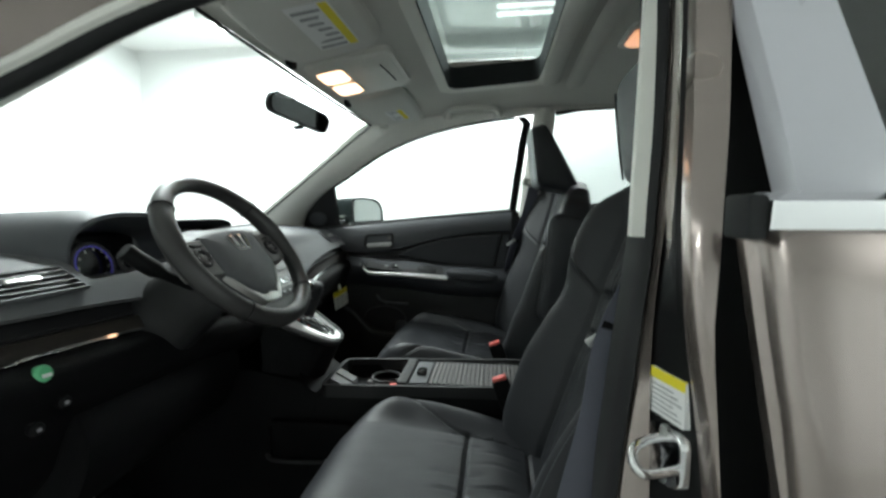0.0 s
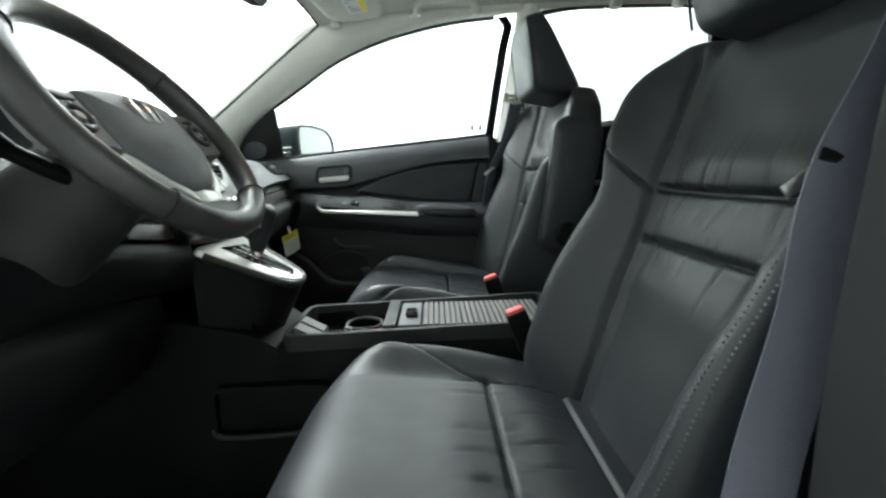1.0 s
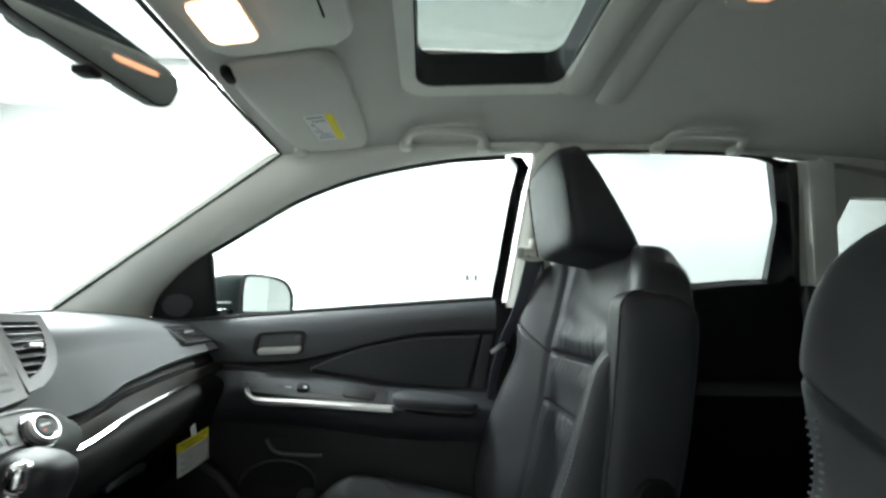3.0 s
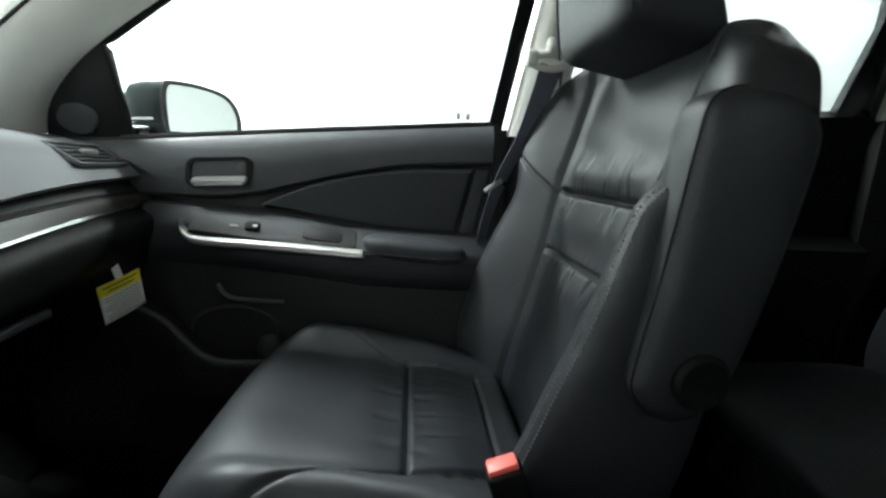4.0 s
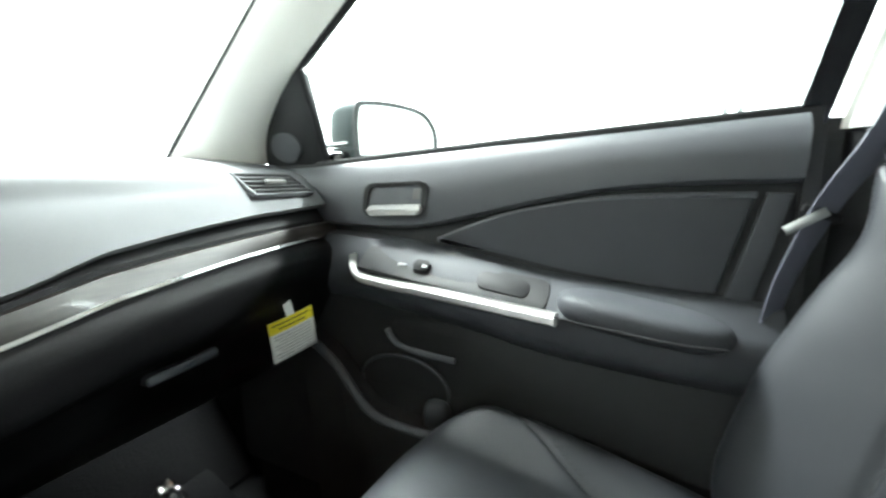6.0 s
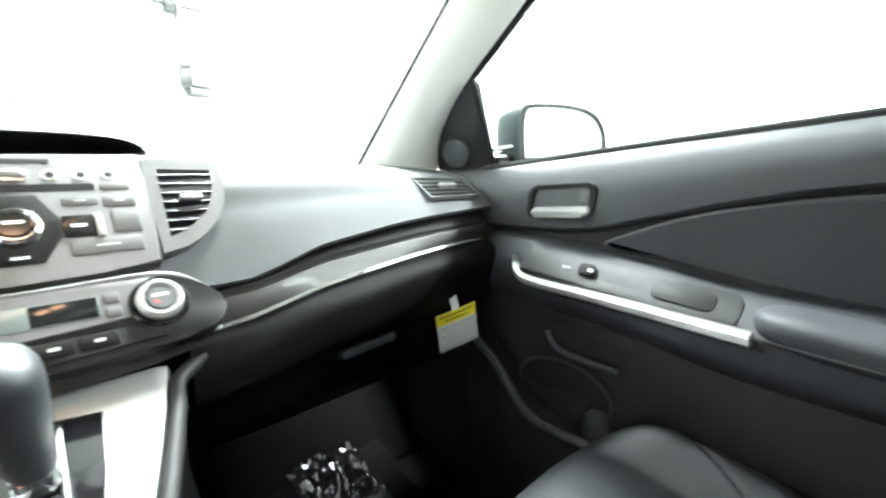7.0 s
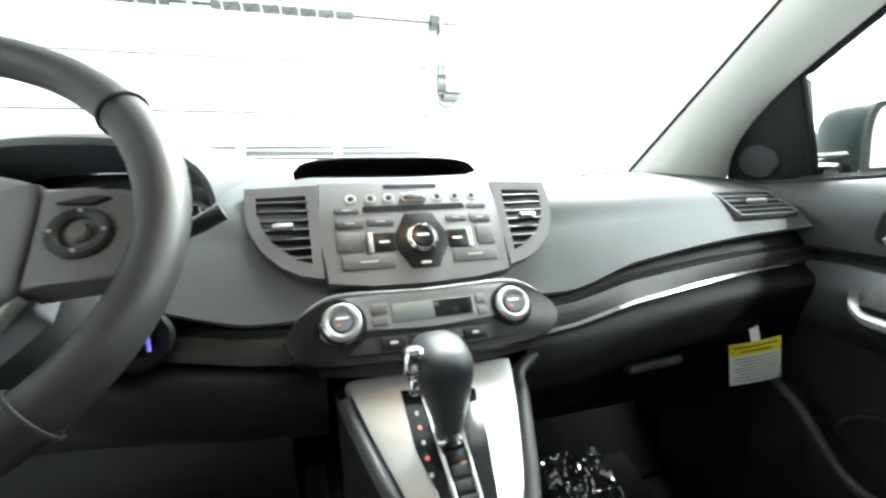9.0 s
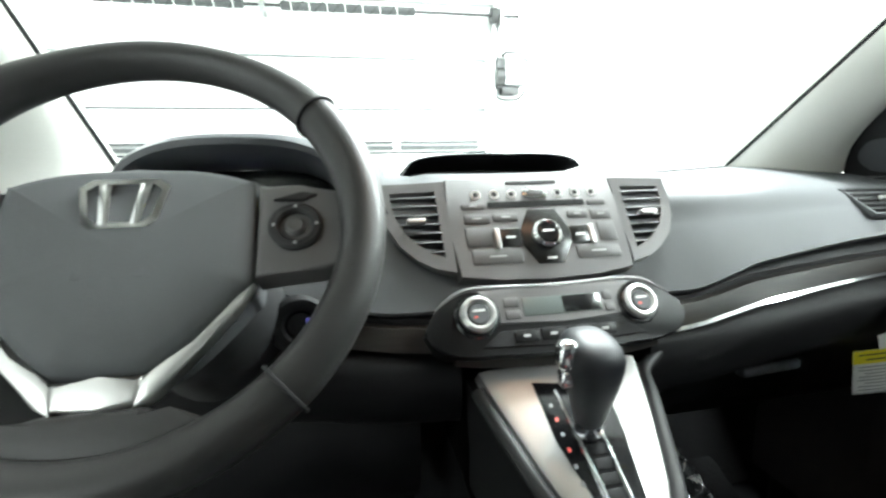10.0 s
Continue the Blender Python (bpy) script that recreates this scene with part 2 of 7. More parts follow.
def disc(centre, axis, r, depth, n=32, bev=0.001, inner=0.0):
    """A short cylinder, or ring with an inner radius, that rises along axis from centre."""
    axis = Vector(axis).normalized()
    q = axis.to_track_quat("Z", "Y").to_matrix().to_4x4()
    prof = [(r - bev, depth), (r, depth - bev), (r, 0)]
    if inner:
        prof = [(inner, 0), (inner, depth - bev), (inner + bev, depth)] + prof
    else:
        prof = [(1e-5, depth)] + prof + [(1e-5, 0)]
    secs = [[(p[0] * math.cos(2 * math.pi * k / n), p[0] * math.sin(2 * math.pi * k / n), p[1]) for p in prof] for k in range(n)]
    secs.append(secs[0])
    bm = loft(secs, True if inner else False, False)
    bmesh.ops.remove_doubles(bm, verts=bm.verts, dist=2e-5)
    bm.transform(Matrix.Translation(centre) @ q)
    return bm


def prism(points, put, d0, d1, bev=0.002, seg=2):
    """A polygon of (a, b) pushed from depth d0 to d1, its far rim rounded; put(a, b, d) gives the place."""
    bm = bmesh.new()
    low = [bm.verts.new((a, b, d0)) for a, b in points]
    high = [bm.verts.new((a, b, d1)) for a, b in points]
    n = len(points)
    bm.faces.new(low)
    bm.faces.new(high)
    for k in range(n):
        bm.faces.new((low[k], low[(k + 1) % n], high[(k + 1) % n], high[k]))
    if bev:
        rim = [e for e in bm.edges if all(abs(v.co.z - d1) < 1e-9 for v in e.verts)]
        bmesh.ops.bevel(bm, geom=rim, offset=bev, segments=seg, affect="EDGES", profile=0.5)
    for v in bm.verts:
        v.co = put(*v.co)
    return bm


def rounded(a0, b0, a1, b1, r, n=5):
    """The outline of a rectangle with round corners."""
    out = []
    for ca, cb, s in ((a1 - r, b1 - r, 0), (a0 + r, b1 - r, 1), (a0 + r, b0 + r, 2), (a1 - r, b0 + r, 3)):
        out += [(ca + r * math.cos((s + k / n) * math.pi / 2), cb + r * math.sin((s + k / n) * math.pi / 2)) for k in range(n + 1)]
    return out


def ring_between(outer, inner, put, d0, d1):
    """A flat ring between two outlines with the same count of points."""
    secs = [[put(*a, d0), put(*a, d1), put(*b, d1), put(*b, d0)] for a, b in zip(outer, inner)]
    secs.append(secs[0])
    bm = loft(secs, True, False)
    bmesh.ops.remove_doubles(bm, verts=bm.verts, dist=1e-6)
    return bm


def step(a, b, x):
    t = min(1, max(0, (x - a) / (b - a)))
    return t * t * (3 - 2 * t)


def sup(u, n):
    return max(0.0, 1 - abs(u) ** n) ** (1 / n)


def bell(x, w):
    return math.exp(-(x / w) ** 2)


def pillow(centre, half, n=4.0, m=None, res=28, bulge=None):
    """A soft block: a full super-ellipsoid."""
    def at(a, b):
        th, ph = (a * 2 - 1) * math.pi, (b - 0.5) * math.pi
        def pw(v):
            return math.copysign(abs(v) ** (2 / n), v)
        p = Vector((half[0] * pw(math.cos(ph)) * pw(math.cos(th)), half[1] * pw(math.cos(ph)) * pw(math.sin(th)), half[2] * pw(math.sin(ph))))
        return bulge(p) if bulge else p
    bm = grid(at, res * 2, res, wrap_u=True)
    bmesh.ops.remove_doubles(bm, verts=bm.verts, dist=1e-5)
    bm.transform(Matrix.Translation(centre) @ (m or Matrix()))
    return bm


def ribbon(path, width, thick=0.0012, n=40, turn=None):
    """A flat strap along a smooth path; width is a vector, or a pair of them for the two ends."""
    pts = spline(path, n)
    w0, w1 = width if isinstance(width, tuple) and isinstance(width[0], tuple) else (width, width)
    secs = []
    for i, p in enumerate(pts):
        d = (pts[min(i + 1, n)] - pts[max(i - 1, 0)]).normalized()
        w = Vector(w0).lerp(Vector(w1), i / n)
        w = (w - d * w.dot(d))
        h = d.cross(w).normalized() * thick / 2
        secs.append([p - w / 2 - h, p + w / 2 - h, p + w / 2 + h, p - w / 2 + h])
    return loft(secs)


# ---- the garage ----
def garage():
    x0, x1, y0, y1, top = (ROOM[k] for k in ("x0", "x1", "y0", "y1", "top"))
    solo("floor", box((x0 - 0.2, y0 - 0.2, -0.2), (x1 + 0.2, y1 + 0.2, 0), 0), CONCRETE, "pale painted concrete garage floor", "floor", kind="structure")
    solo("ceiling", box((x0 - 0.2, y0 - 0.2, top), (x1 + 0.2, y1 + 0.2, top + 0.2), 0), CEILING, "white painted garage ceiling", "ceiling", kind="structure")
    solo("wall_passenger_side", box((x0 - 0.2, y1, 0), (x1 + 0.2, y1 + 0.2, top), 0), WALL, "white painted garage wall", "wall", kind="structure")
    solo("wall_driver_side", box((x0 - 0.2, y0 - 0.2, 0), (x1 + 0.2, y0, top), 0), WALL, "white painted garage wall", "wall", kind="structure")
    solo("wall_rear", box((x1, y0, 0), (x1 + 0.2, y1, top), 0), WALL, "white painted garage wall", "wall", kind="structure")
    solo("wall_front_beside_door", box((x0 - 0.2, 0.90, 0), (x0, y1, top), 0), WALL, "white painted wall beside the garage door", "wall", kind="structure")
    solo("wall_front_far", box((x0 - 0.2, y0, 0), (x0, -3.3, top), 0), WALL, "white painted wall beside the garage door", "wall", kind="structure")
    solo("wall_over_door", box((x0 - 0.2, -3.3, 2.28), (x0, 0.90, top), 0), WALL, "white painted lintel over the garage door", "wall", kind="structure")
    # sectional door: panels with rounded rims, joints between them
    door = thing("garage_door", (x0 - 0.06, -1.2, 0), "white sectional steel garage door with grey struts, closed", "garage door")
    z = 0.0
    for height in (0.36, 0.36, 0.46, 0.33, 0.37, 0.40):
        part("panel", box((x0 - 0.10, -3.29, z + 0.007), (x0 - 0.045, 0.89, z + height - 0.007), 0.010, 2), DOOR_WHITE, door)
        z += height
    for zz, hh in ((1.262, 0.016), (1.218, 0.034)):
        for y in (-2.62, -1.93, -1.24, -0.55, 0.14):
            part("strut", box((x0 - 0.047, y, zz - hh / 2), (x0 - 0.02, y + 0.63, zz + hh / 2), 0.003, 1), GREY_BAR, door, "grey steel strut")
    part("edge_stile", box((x0 - 0.047, 0.835, 0.0), (x0 - 0.03, 0.875, 2.27), 0.004), DOOR_WHITE, door)
    # Thin strip that draws the dark gap at the door's edge.
    part("edge_gap_strip", box((x0 - 0.047, 0.879, 0.0), (x0 - 0.034, 0.886, 2.27), 0), GREY_BAR, door, "dark strip for the gap at the door's edge")
    # torsion spring over the door
    spring = thing("torsion_spring", (x0 + 0.1, -0.75, 2.17), "grey coiled torsion spring on a steel shaft above the garage door", "spring")
    sx, sz = x0 + 0.10, 2.168
    part("shaft", tube([(sx, -3.0, sz), (sx, 1.05, sz)], 0.011, 10), SPRING_GREY, spring)
    for a, b in ((-2.35, -0.90), (-0.66, 0.26)):
        n = int((b - a) / 0.011)
        def coil(s, a=a, b=b, n=n):
            return (sx + 0.026 * math.cos(s * n * 0.55), a + (b - a) * s, sz + 0.026 * math.sin(s * n * 0.55))
        part("coil", tube([coil(k / (n * 4)) for k in range(n * 4 + 1)], 0.0075, 6), SPRING_GREY, spring, "grey spring coil")
        part("sleeve", tube([(sx, a, sz), (sx, b, sz)], 0.029, 16), GREY_BAR, spring)
        for k in range(int((b - a) / 0.12)):
            y = a + 0.06 + k * 0.12
            ring = [(sx + 0.0345 * math.cos(q), y + 0.012 * math.cos(q + 0.6), sz + 0.0345 * math.sin(q)) for q in np.linspace(0, 2 * math.pi, 18)[:-1]]
            part("paint_mark", tube(ring, 0.004, 5, closed=True), WHITE_INK, spring, "white paint mark")
    part("centre_bracket", box((sx - 0.1, -0.80, sz - 0.05), (sx + 0.02, -0.765, sz + 0.05), 0.004), STEEL, spring)
    part("cable_drum", disc((sx, 0.83, sz), (0, 1, 0), 0.055, 0.05, 28), SPRING_GREY, spring)
    part("end_bracket", box((sx - 0.1, 0.90, sz - 0.07), (sx + 0.03, 0.915, sz + 0.06), 0.003), STEEL, spring)
    # rail, opener and its cable on the wall beside the door
    rail = thing("door_track", (x0 + 0.05, 0.87, 0), "pale steel door track beside the garage door", "door track")
    part("upright", box((x0 + 0.02, 0.858, 0), (x0 + 0.06, 0.888, 2.05), 0.004), DOOR_WHITE, rail)
    part("curve", tube(spline([(x0 + 0.04, 0.873, 2.05), (x0 + 0.10, 0.873, 2.28), (x0 + 0.4, 0.873, 2.42), (x0 + 1.8, 0.873, 2.44)], 24), 0.016, 8), DOOR_WHITE, rail)
    part("stay", tube([(x0 + 0.02, 0.93, 2.28), (x0 + 0.8, 1.05, 2.74)], 0.012, 8), DOOR_WHITE, rail)
    op = thing("door_opener", (x0, 1.0, 1.7), "white and grey wall-mounted garage door opener with a cable loop", "door opener")
    part("housing", box((x0 + 0.005, 0.955, 1.68), (x0 + 0.10, 1.095, 1.92), 0.012, 3), WALL, op, "white housing")
    part("housing_seam", box((x0 + 0.099, 0.965, 1.792), (x0 + 0.103, 1.085, 1.800), 0), GREY_BAR, op)
    for z in (1.682, 1.914):
        part("housing_band", box((x0 + 0.004, 0.950, z - 0.009), (x0 + 0.104, 1.100, z + 0.009), 0.004), GREY_BAR, op, "grey band")
    part("motor", disc((x0 + 0.06, 0.880, 1.74), (0, 1, 0), 0.070, 0.070, 24, 0.006), SPRING_GREY, op, "grey motor")
    part("gearbox", box((x0 + 0.005, 0.885, 1.66), (x0 + 0.085, 0.950, 1.88), 0.010), SPRING_GREY, op, "grey gearbox")
    part("lower_cap", box((x0 + 0.01, 0.93, 1.610), (x0 + 0.09, 1.07, 1.668), 0.012), SPRING_GREY, op, "dark grey cap")
    part("cable", tube(spline([(x0 + 0.03, 1.10, 1.90), (x0 + 0.04, 1.155, 1.86), (x0 + 0.04, 1.160, 1.72), (x0 + 0.04, 1.10, 1.60), (x0 + 0.04, 1.0, 1.575), (x0 + 0.03, 0.91, 1.60), (x0 + 0.03, 0.885, 1.70)], 40), 0.008, 8), SPRING_GREY, op, "grey cable loop")
    for y in (0.878, 0.912):
        part("conduit", tube([(x0 + 0.03, y, 1.86), (x0 + 0.03, y, 2.12)], 0.007, 8), GREY_BAR, op, "grey conduit")
    part("conduit", tube([(x0 + 0.02, 1.02, 1.92), (x0 + 0.02, 1.0, 2.25), (x0 + 0.1, 1.08, 2.62)], 0.009, 8), DOOR_WHITE, op)
    # outlet plate on the side wall
    plate = thing("wall_outlet", (0.45, y1, 1.4), "small white twin wall outlet with grey sockets", "outlet")
    part("plate", box((0.37, y1 - 0.008, 1.36), (0.53, y1, 1.44), 0.003), WALL, plate)
    for x in (0.40, 0.47):
        part("socket", box((x, y1 - 0.012, 1.375), (x + 0.03, y1 - 0.007, 1.425), 0.003), GREY_BAR, plate, "grey socket")
    # fluorescent fixtures
    first = None
    for lx, ly, watts in LAMPS:
        if first is None:
            first = thing("ceiling_light", (lx, ly, top), "white fluorescent ceiling fixture with two lit tubes", "ceiling light", "garage ceiling lights")
            part("housing", box((lx - 0.64, ly - 0.15, top - 0.05), (lx + 0.64, ly + 0.15, top - 0.002), 0.006), DOOR_WHITE, first)
            for dy in (-0.07, 0.07):
                part("tube", tube([(lx - 0.6, ly + dy, top - 0.066), (lx + 0.6, ly + dy, top - 0.066)], 0.014, 10), TUBE, first, "glowing tube")
        else:
            copy_thing(first, pose(lx, ly, top))


garage()

# ---- lines of the car body: x to the rear, y to the passenger, z up ----
EDGE_A = [(-0.83, 0.625, 1.085), (-0.65, 0.598, 1.212), (-0.46, 0.572, 1.348), (-0.281, 0.552, 1.474), (-0.10, 0.535, 1.492),
          (0.12, 0.527, 1.504), (0.35, 0.525, 1.512), (0.62, 0.525, 1.520), (0.97, 0.525, 1.514), (1.25, 0.52, 1.49), (1.6, 0.50, 1.44)]
EDGE_B = [(-0.66, 0.725, 1.07), (-0.635, 0.712, 1.125), (-0.575, 0.688, 1.185), (-0.493, 0.662, 1.242), (-0.368, 0.632, 1.312),
          (-0.256, 0.606, 1.374), (-0.121, 0.584, 1.426), (0.011, 0.570, 1.459), (0.141, 0.561, 1.481), (0.273, 0.556, 1.493)]
REAR_TOP = [(0.40, 0.552, 1.502), (0.511, 0.548, 1.513), (0.742, 0.546, 1.518), (0.90, 0.548, 1.514), (1.03, 0.552, 1.503)]


def flip(p, side):
    return Vector((p[0], p[1] * side, p[2]))


def table(xs, ys, x):
    return float(np.interp(x, xs, ys))


@functools.lru_cache(maxsize=20000)
def eased(xs, ys, x, reach=0.03):
    """table() with its corners rounded off."""
    return sum(table(xs, ys, x + reach * k / 3) for k in range(-3, 4)) / 7


def roof_z(x, y):
    mid = table((-0.40, -0.30, -0.2, -0.08, 0.04, 0.3, 0.7, 1.2, 1.8), (1.462, 1.476, 1.492, 1.518, 1.552, 1.572, 1.574, 1.55, 1.48), x)
    rim = table((-0.40, -0.28, 0.0, 0.3, 0.8, 1.2, 1.8), (1.456, 1.474, 1.497, 1.510, 1.518, 1.495, 1.42), x)
    return rim + (mid - rim) * (1 - min(1, abs(y) / 0.55) ** 2.4)


HOLE = (0.045, -0.32, 0.345, 0.32)


def car_shell():
    body = thing("car_body", (0.4, 0, 0.2), "taupe brown metallic car body with pale headliner and open door aperture", "car body")
    # headliner: sheet with a hole for the sunroof
    xs = sorted(set(list(np.linspace(-0.284, HOLE[0], 16)) + list(np.linspace(HOLE[0], HOLE[2], 14)) + list(np.linspace(HOLE[2], 1.75, 36))))
    ys = sorted(set([round(v, 4) for v in list(np.linspace(-0.552, HOLE[1], 14)) + list(np.linspace(HOLE[1], HOLE[3], 26)) + list(np.linspace(HOLE[3], 0.552, 14))]))
    bm = bmesh.new()
    def header(x, y):
        return x - 0.004 * step(0.1, -0.28, x) * (1 - (y / 0.55) ** 2)
    vs = [[bm.verts.new((header(x, y), y, roof_z(x, y))) for y in ys] for x in xs]
    for i in range(len(xs) - 1):
        for j in range(len(ys) - 1):
            cx, cy = (xs[i] + xs[i + 1]) / 2, (ys[j] + ys[j + 1]) / 2
            if HOLE[0] < cx < HOLE[2] and HOLE[1] < cy < HOLE[3]:
                continue
            bm.faces.new((vs[i][j], vs[i + 1][j], vs[i + 1][j + 1], vs[i][j + 1]))
    part("headliner", bm, HEADLINER, body, "pale beige cloth headliner")
    # roof panel over it, with the same hole; unseen, added to block light
    bm = bmesh.new()
    rx, ry = [-0.32, HOLE[0] - 0.02, HOLE[2] + 0.02, 1.8], [-0.60, HOLE[1] - 0.02, HOLE[3] + 0.02, 0.60]
    for i in range(3):
        for j in range(3):
            if i == 1 and j == 1:
                continue
            bmesh.ops.create_cube(bm, size=1, matrix=Matrix.Translation(((rx[i] + rx[i + 1]) / 2, (ry[j] + ry[j + 1]) / 2, 1.622)) @ Matrix.Diagonal((rx[i + 1] - rx[i], ry[j + 1] - ry[j], 0.02, 1)))
    part("roof_panel", bm, PAINT, body)
    # sunroof: dark well, lip, glass, sliding shade
    out, inn = rounded(HOLE[0] - 0.025, HOLE[1] - 0.025, HOLE[2] + 0.025, HOLE[3] + 0.025, 0.05), rounded(HOLE[0] + 0.004, HOLE[1] + 0.004, HOLE[2] - 0.004, HOLE[3] - 0.004, 0.035)
    def lip(a, b, d):
        return Vector((a, b, roof_z(a, b) + d))
    part("sunroof_lip", ring_between(out, inn, lip, 0.004, -0.006), PILLAR, body, "pale moulded sunroof lip")
    part("sunroof_well", ring_between(inn, [(a * 1.0 + (0.195 - a) * 0.02, b * 0.985) for a, b in inn], lip, -0.004, 0.062), SEAL, body, "black sunroof seal")
    part("sunroof_glass", box((HOLE[0] - 0.02, HOLE[1] - 0.02, 1.634), (HOLE[2] + 0.3, HOLE[3] + 0.02, 1.638), 0), SUN_GLASS, body, "tinted sunroof glass")
    secs = []
    for k in range(21):
        y = -0.335 + 0.67 * k / 20
        z = roof_z(0.36, y)
        e = 1 - 0.5 * abs(k / 10 - 1) ** 8
        secs.append([(0.338, y, z - 0.004 * e), (0.344, y, z - 0.017 * e), (0.362, y, z - 0.026 * e), (0.386, y, z - 0.024 * e), (0.402, y, z - 0.012 * e), (0.41, y, z + 0.003), (0.36, y, z + 0.02)])
    part("sunshade", loft(secs), HEADLINER, body, "pale sliding sunshade with rounded front")
    secs = []
    for k in range(21):
        y = -0.37 + 0.74 * k / 20
        z = roof_z(0.46, y)
        secs.append([(0.428, y, z + 0.002), (0.436, y, z - 0.007), (0.452, y, z - 0.010), (0.475, y, z - 0.006), (0.49, y, z + 0.002)])
    part("shade_moulding", loft(secs), HEADLINER, body)
    for side in (1, -1):
        # pillar and roof rail trim, between the windscreen's edge and the window's
        a, b = spline(EDGE_A[:7], 60), spline(EDGE_B + REAR_TOP[:1], 60)
        secs = []
        for p, q in zip(a, b):
            p, q = flip(p, side), flip(q, side)
            mid = (p + q) / 2
            inward = Vector((0.25, -side, -0.35)).normalized()
            w = (p - q).length
            secs.append([p + Vector((-0.012, 0, 0.012)), p, p.lerp(q, 0.15) + inward * w * 0.10, mid + inward * w * 0.17, p.lerp(q, 0.82) + inward * w * 0.13, q + inward * w * 0.02, q + Vector((0, side * 0.03, 0.012)), mid - inward * 0.05])
        part("pillar_trim", loft(secs), PILLAR, body, "pale cream pillar and roof rail trim")
        a, b = spline(EDGE_A[6:], 30), spline(REAR_TOP + [(1.25, 0.555, 1.47), (1.6, 0.56, 1.40)], 30)
        secs = []
        for p, q in zip(a, b):
            p, q = flip(p, side), flip(q, side)
            secs.append([p + Vector((0, 0, 0.012)), p, (p + q) / 2 + Vector((0, -side * 0.006, -0.008)), q, q + Vector((0, side * 0.03, 0.012)), (p + q) / 2 + Vector((0, 0, 0.05))])
        part("roof_rail_trim", loft(secs), HEADLINER, body)
        # centre pillar trim: upper in cream, lower in black
        def pillar(z0, z1, x0, x1, x2, x3, n=12):
            secs = []
            for k in range(n + 1):
                z = z0 + (z1 - z0) * k / n
                y = table((0.4, 1.10, 1.50), (0.70, 0.705, 0.545), z) - 0.034 * (side < 0)
                f = k / n
                f0, f1 = x0 + (x2 - x0) * f, x1 + (x3 - x1) * f
                secs.append([(f0, side * (y + 0.02), z), (f0 + 0.004, side * (y - 0.006), z), (f0 + 0.02, side * (y - 0.022), z), ((f0 + f1) / 2, side * (y - 0.028), z),
                             (f1 - 0.02, side * (y - 0.02), z), (f1, side * (y - 0.004), z), (f1, side * (y + 0.03), z)])
            return loft(secs)
        part("centre_pillar_trim", pillar(1.115, 1.515, *((0.30, 0.405, 0.345, 0.42) if side > 0 else (0.338, 0.42, 0.396, 0.45))), PILLAR, body, "pale cream centre pillar trim")
        part("centre_pillar_lower_trim", pillar(0.35, 1.112, 0.30 + 0.06 * (side < 0), 0.43, 0.305 + 0.055 * (side < 0), 0.42), DASH_DARK, body, "black lower pillar trim")
        # rear pillar trim and the quarter behind it
        secs = []
        for k in range(13):
            z = 1.18 + 0.34 * k / 12
            y = table((1.1, 1.5), (0.705, 0.545), z)
            x = 1.145 - 0.11 * k / 12
            secs.append([(x, side * (y + 0.02), z), (x + 0.004, side * (y - 0.008), z), (x + 0.03, side * (y - 0.02), z), (x + 0.07, side * (y - 0.012), z), (x + 0.085, side * (y + 0.02), z)])
        part("rear_pillar_trim", loft(secs), PILLAR, body, "pale grey rear pillar trim")
        part("quarter_trim", box((1.12, side * 0.66, 0.3), (1.9, side * 0.74, 1.19), 0.01), DASH_DARK, body, "black rear side trim")
        part("quarter_upper_trim", prism([(1.13, 1.19), (1.19, 1.19), (1.17, 1.30), (1.20, 1.42), (1.5, 1.42), (1.58, 1.19), (1.9, 1.19), (1.9, 1.5), (1.04, 1.52)], lambda a, b, d: Vector((a, side * (0.72 - 0.42 * (b - 1.1) + d), b)), 0.03, 0.0, 0), HEADLINER, body)
        part("quarter_glass", prism([(1.17, 1.19), (1.62, 1.19), (1.55, 1.43), (1.17, 1.43)], lambda a, b, d: Vector((a, side * (0.74 - 0.42 * (b - 1.1) + d), b)), 0.0, 0.004, 0), PRIVACY, body, "tinted quarter glass")
        part("sill", box((-0.65, side * 0.68, 0.22), (1.3, side * 0.80, 0.40), 0.02, 3), PAINT, body, "painted door sill")
        # Added to close the body ahead of the door against leaking light.
        part("kick_panel", box((-1.0, side * 0.70, 0.3), (-0.66, side * 0.76, 1.05), 0.01), DASH_DARK, body, "black kick panel")
        if side > 0:
            # Blocker for the light that leaked between pillar and door.
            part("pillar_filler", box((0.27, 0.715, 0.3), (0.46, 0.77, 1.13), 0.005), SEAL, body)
            part("sill_trim", box((-0.66, 0.66, 0.3), (1.2, 0.70, 0.42), 0.015), DASH_DARK, body, "black sill trim")
    # windscreen
    def screen(a, b):
        y = a * 2 - 1
        base = Vector((-1.0 + 0.17 * abs(y) ** 2.2, 0.622 * y, 1.055 + 0.03 * y * y))
        top = Vector((-0.290 + 0.006 * abs(y) ** 2.2, 0.549 * y, 1.472 + 0.002 * y * y))
        return base.lerp(top, b) + Vector((-0.25, 0, 0.3)) * 0.10 * math.sin(math.pi * b) * (1 - abs(y) ** 3)
    glass = part("windscreen", grid(screen, 24, 16), WINDSHIELD, body, "clear laminated windscreen")
    glass.visible_shadow = False
    rim = [screen(k / 40, 0) for k in range(41)] + [screen(1, k / 20) for k in range(1, 21)] + [screen(1 - k / 40, 1) for k in range(1, 41)] + [screen(0, 1 - k / 20) for k in range(1, 20)]
    part("windscreen_seal", tube(rim, 0.0036, 8, closed=True), SEAL, body, "black windscreen seal")
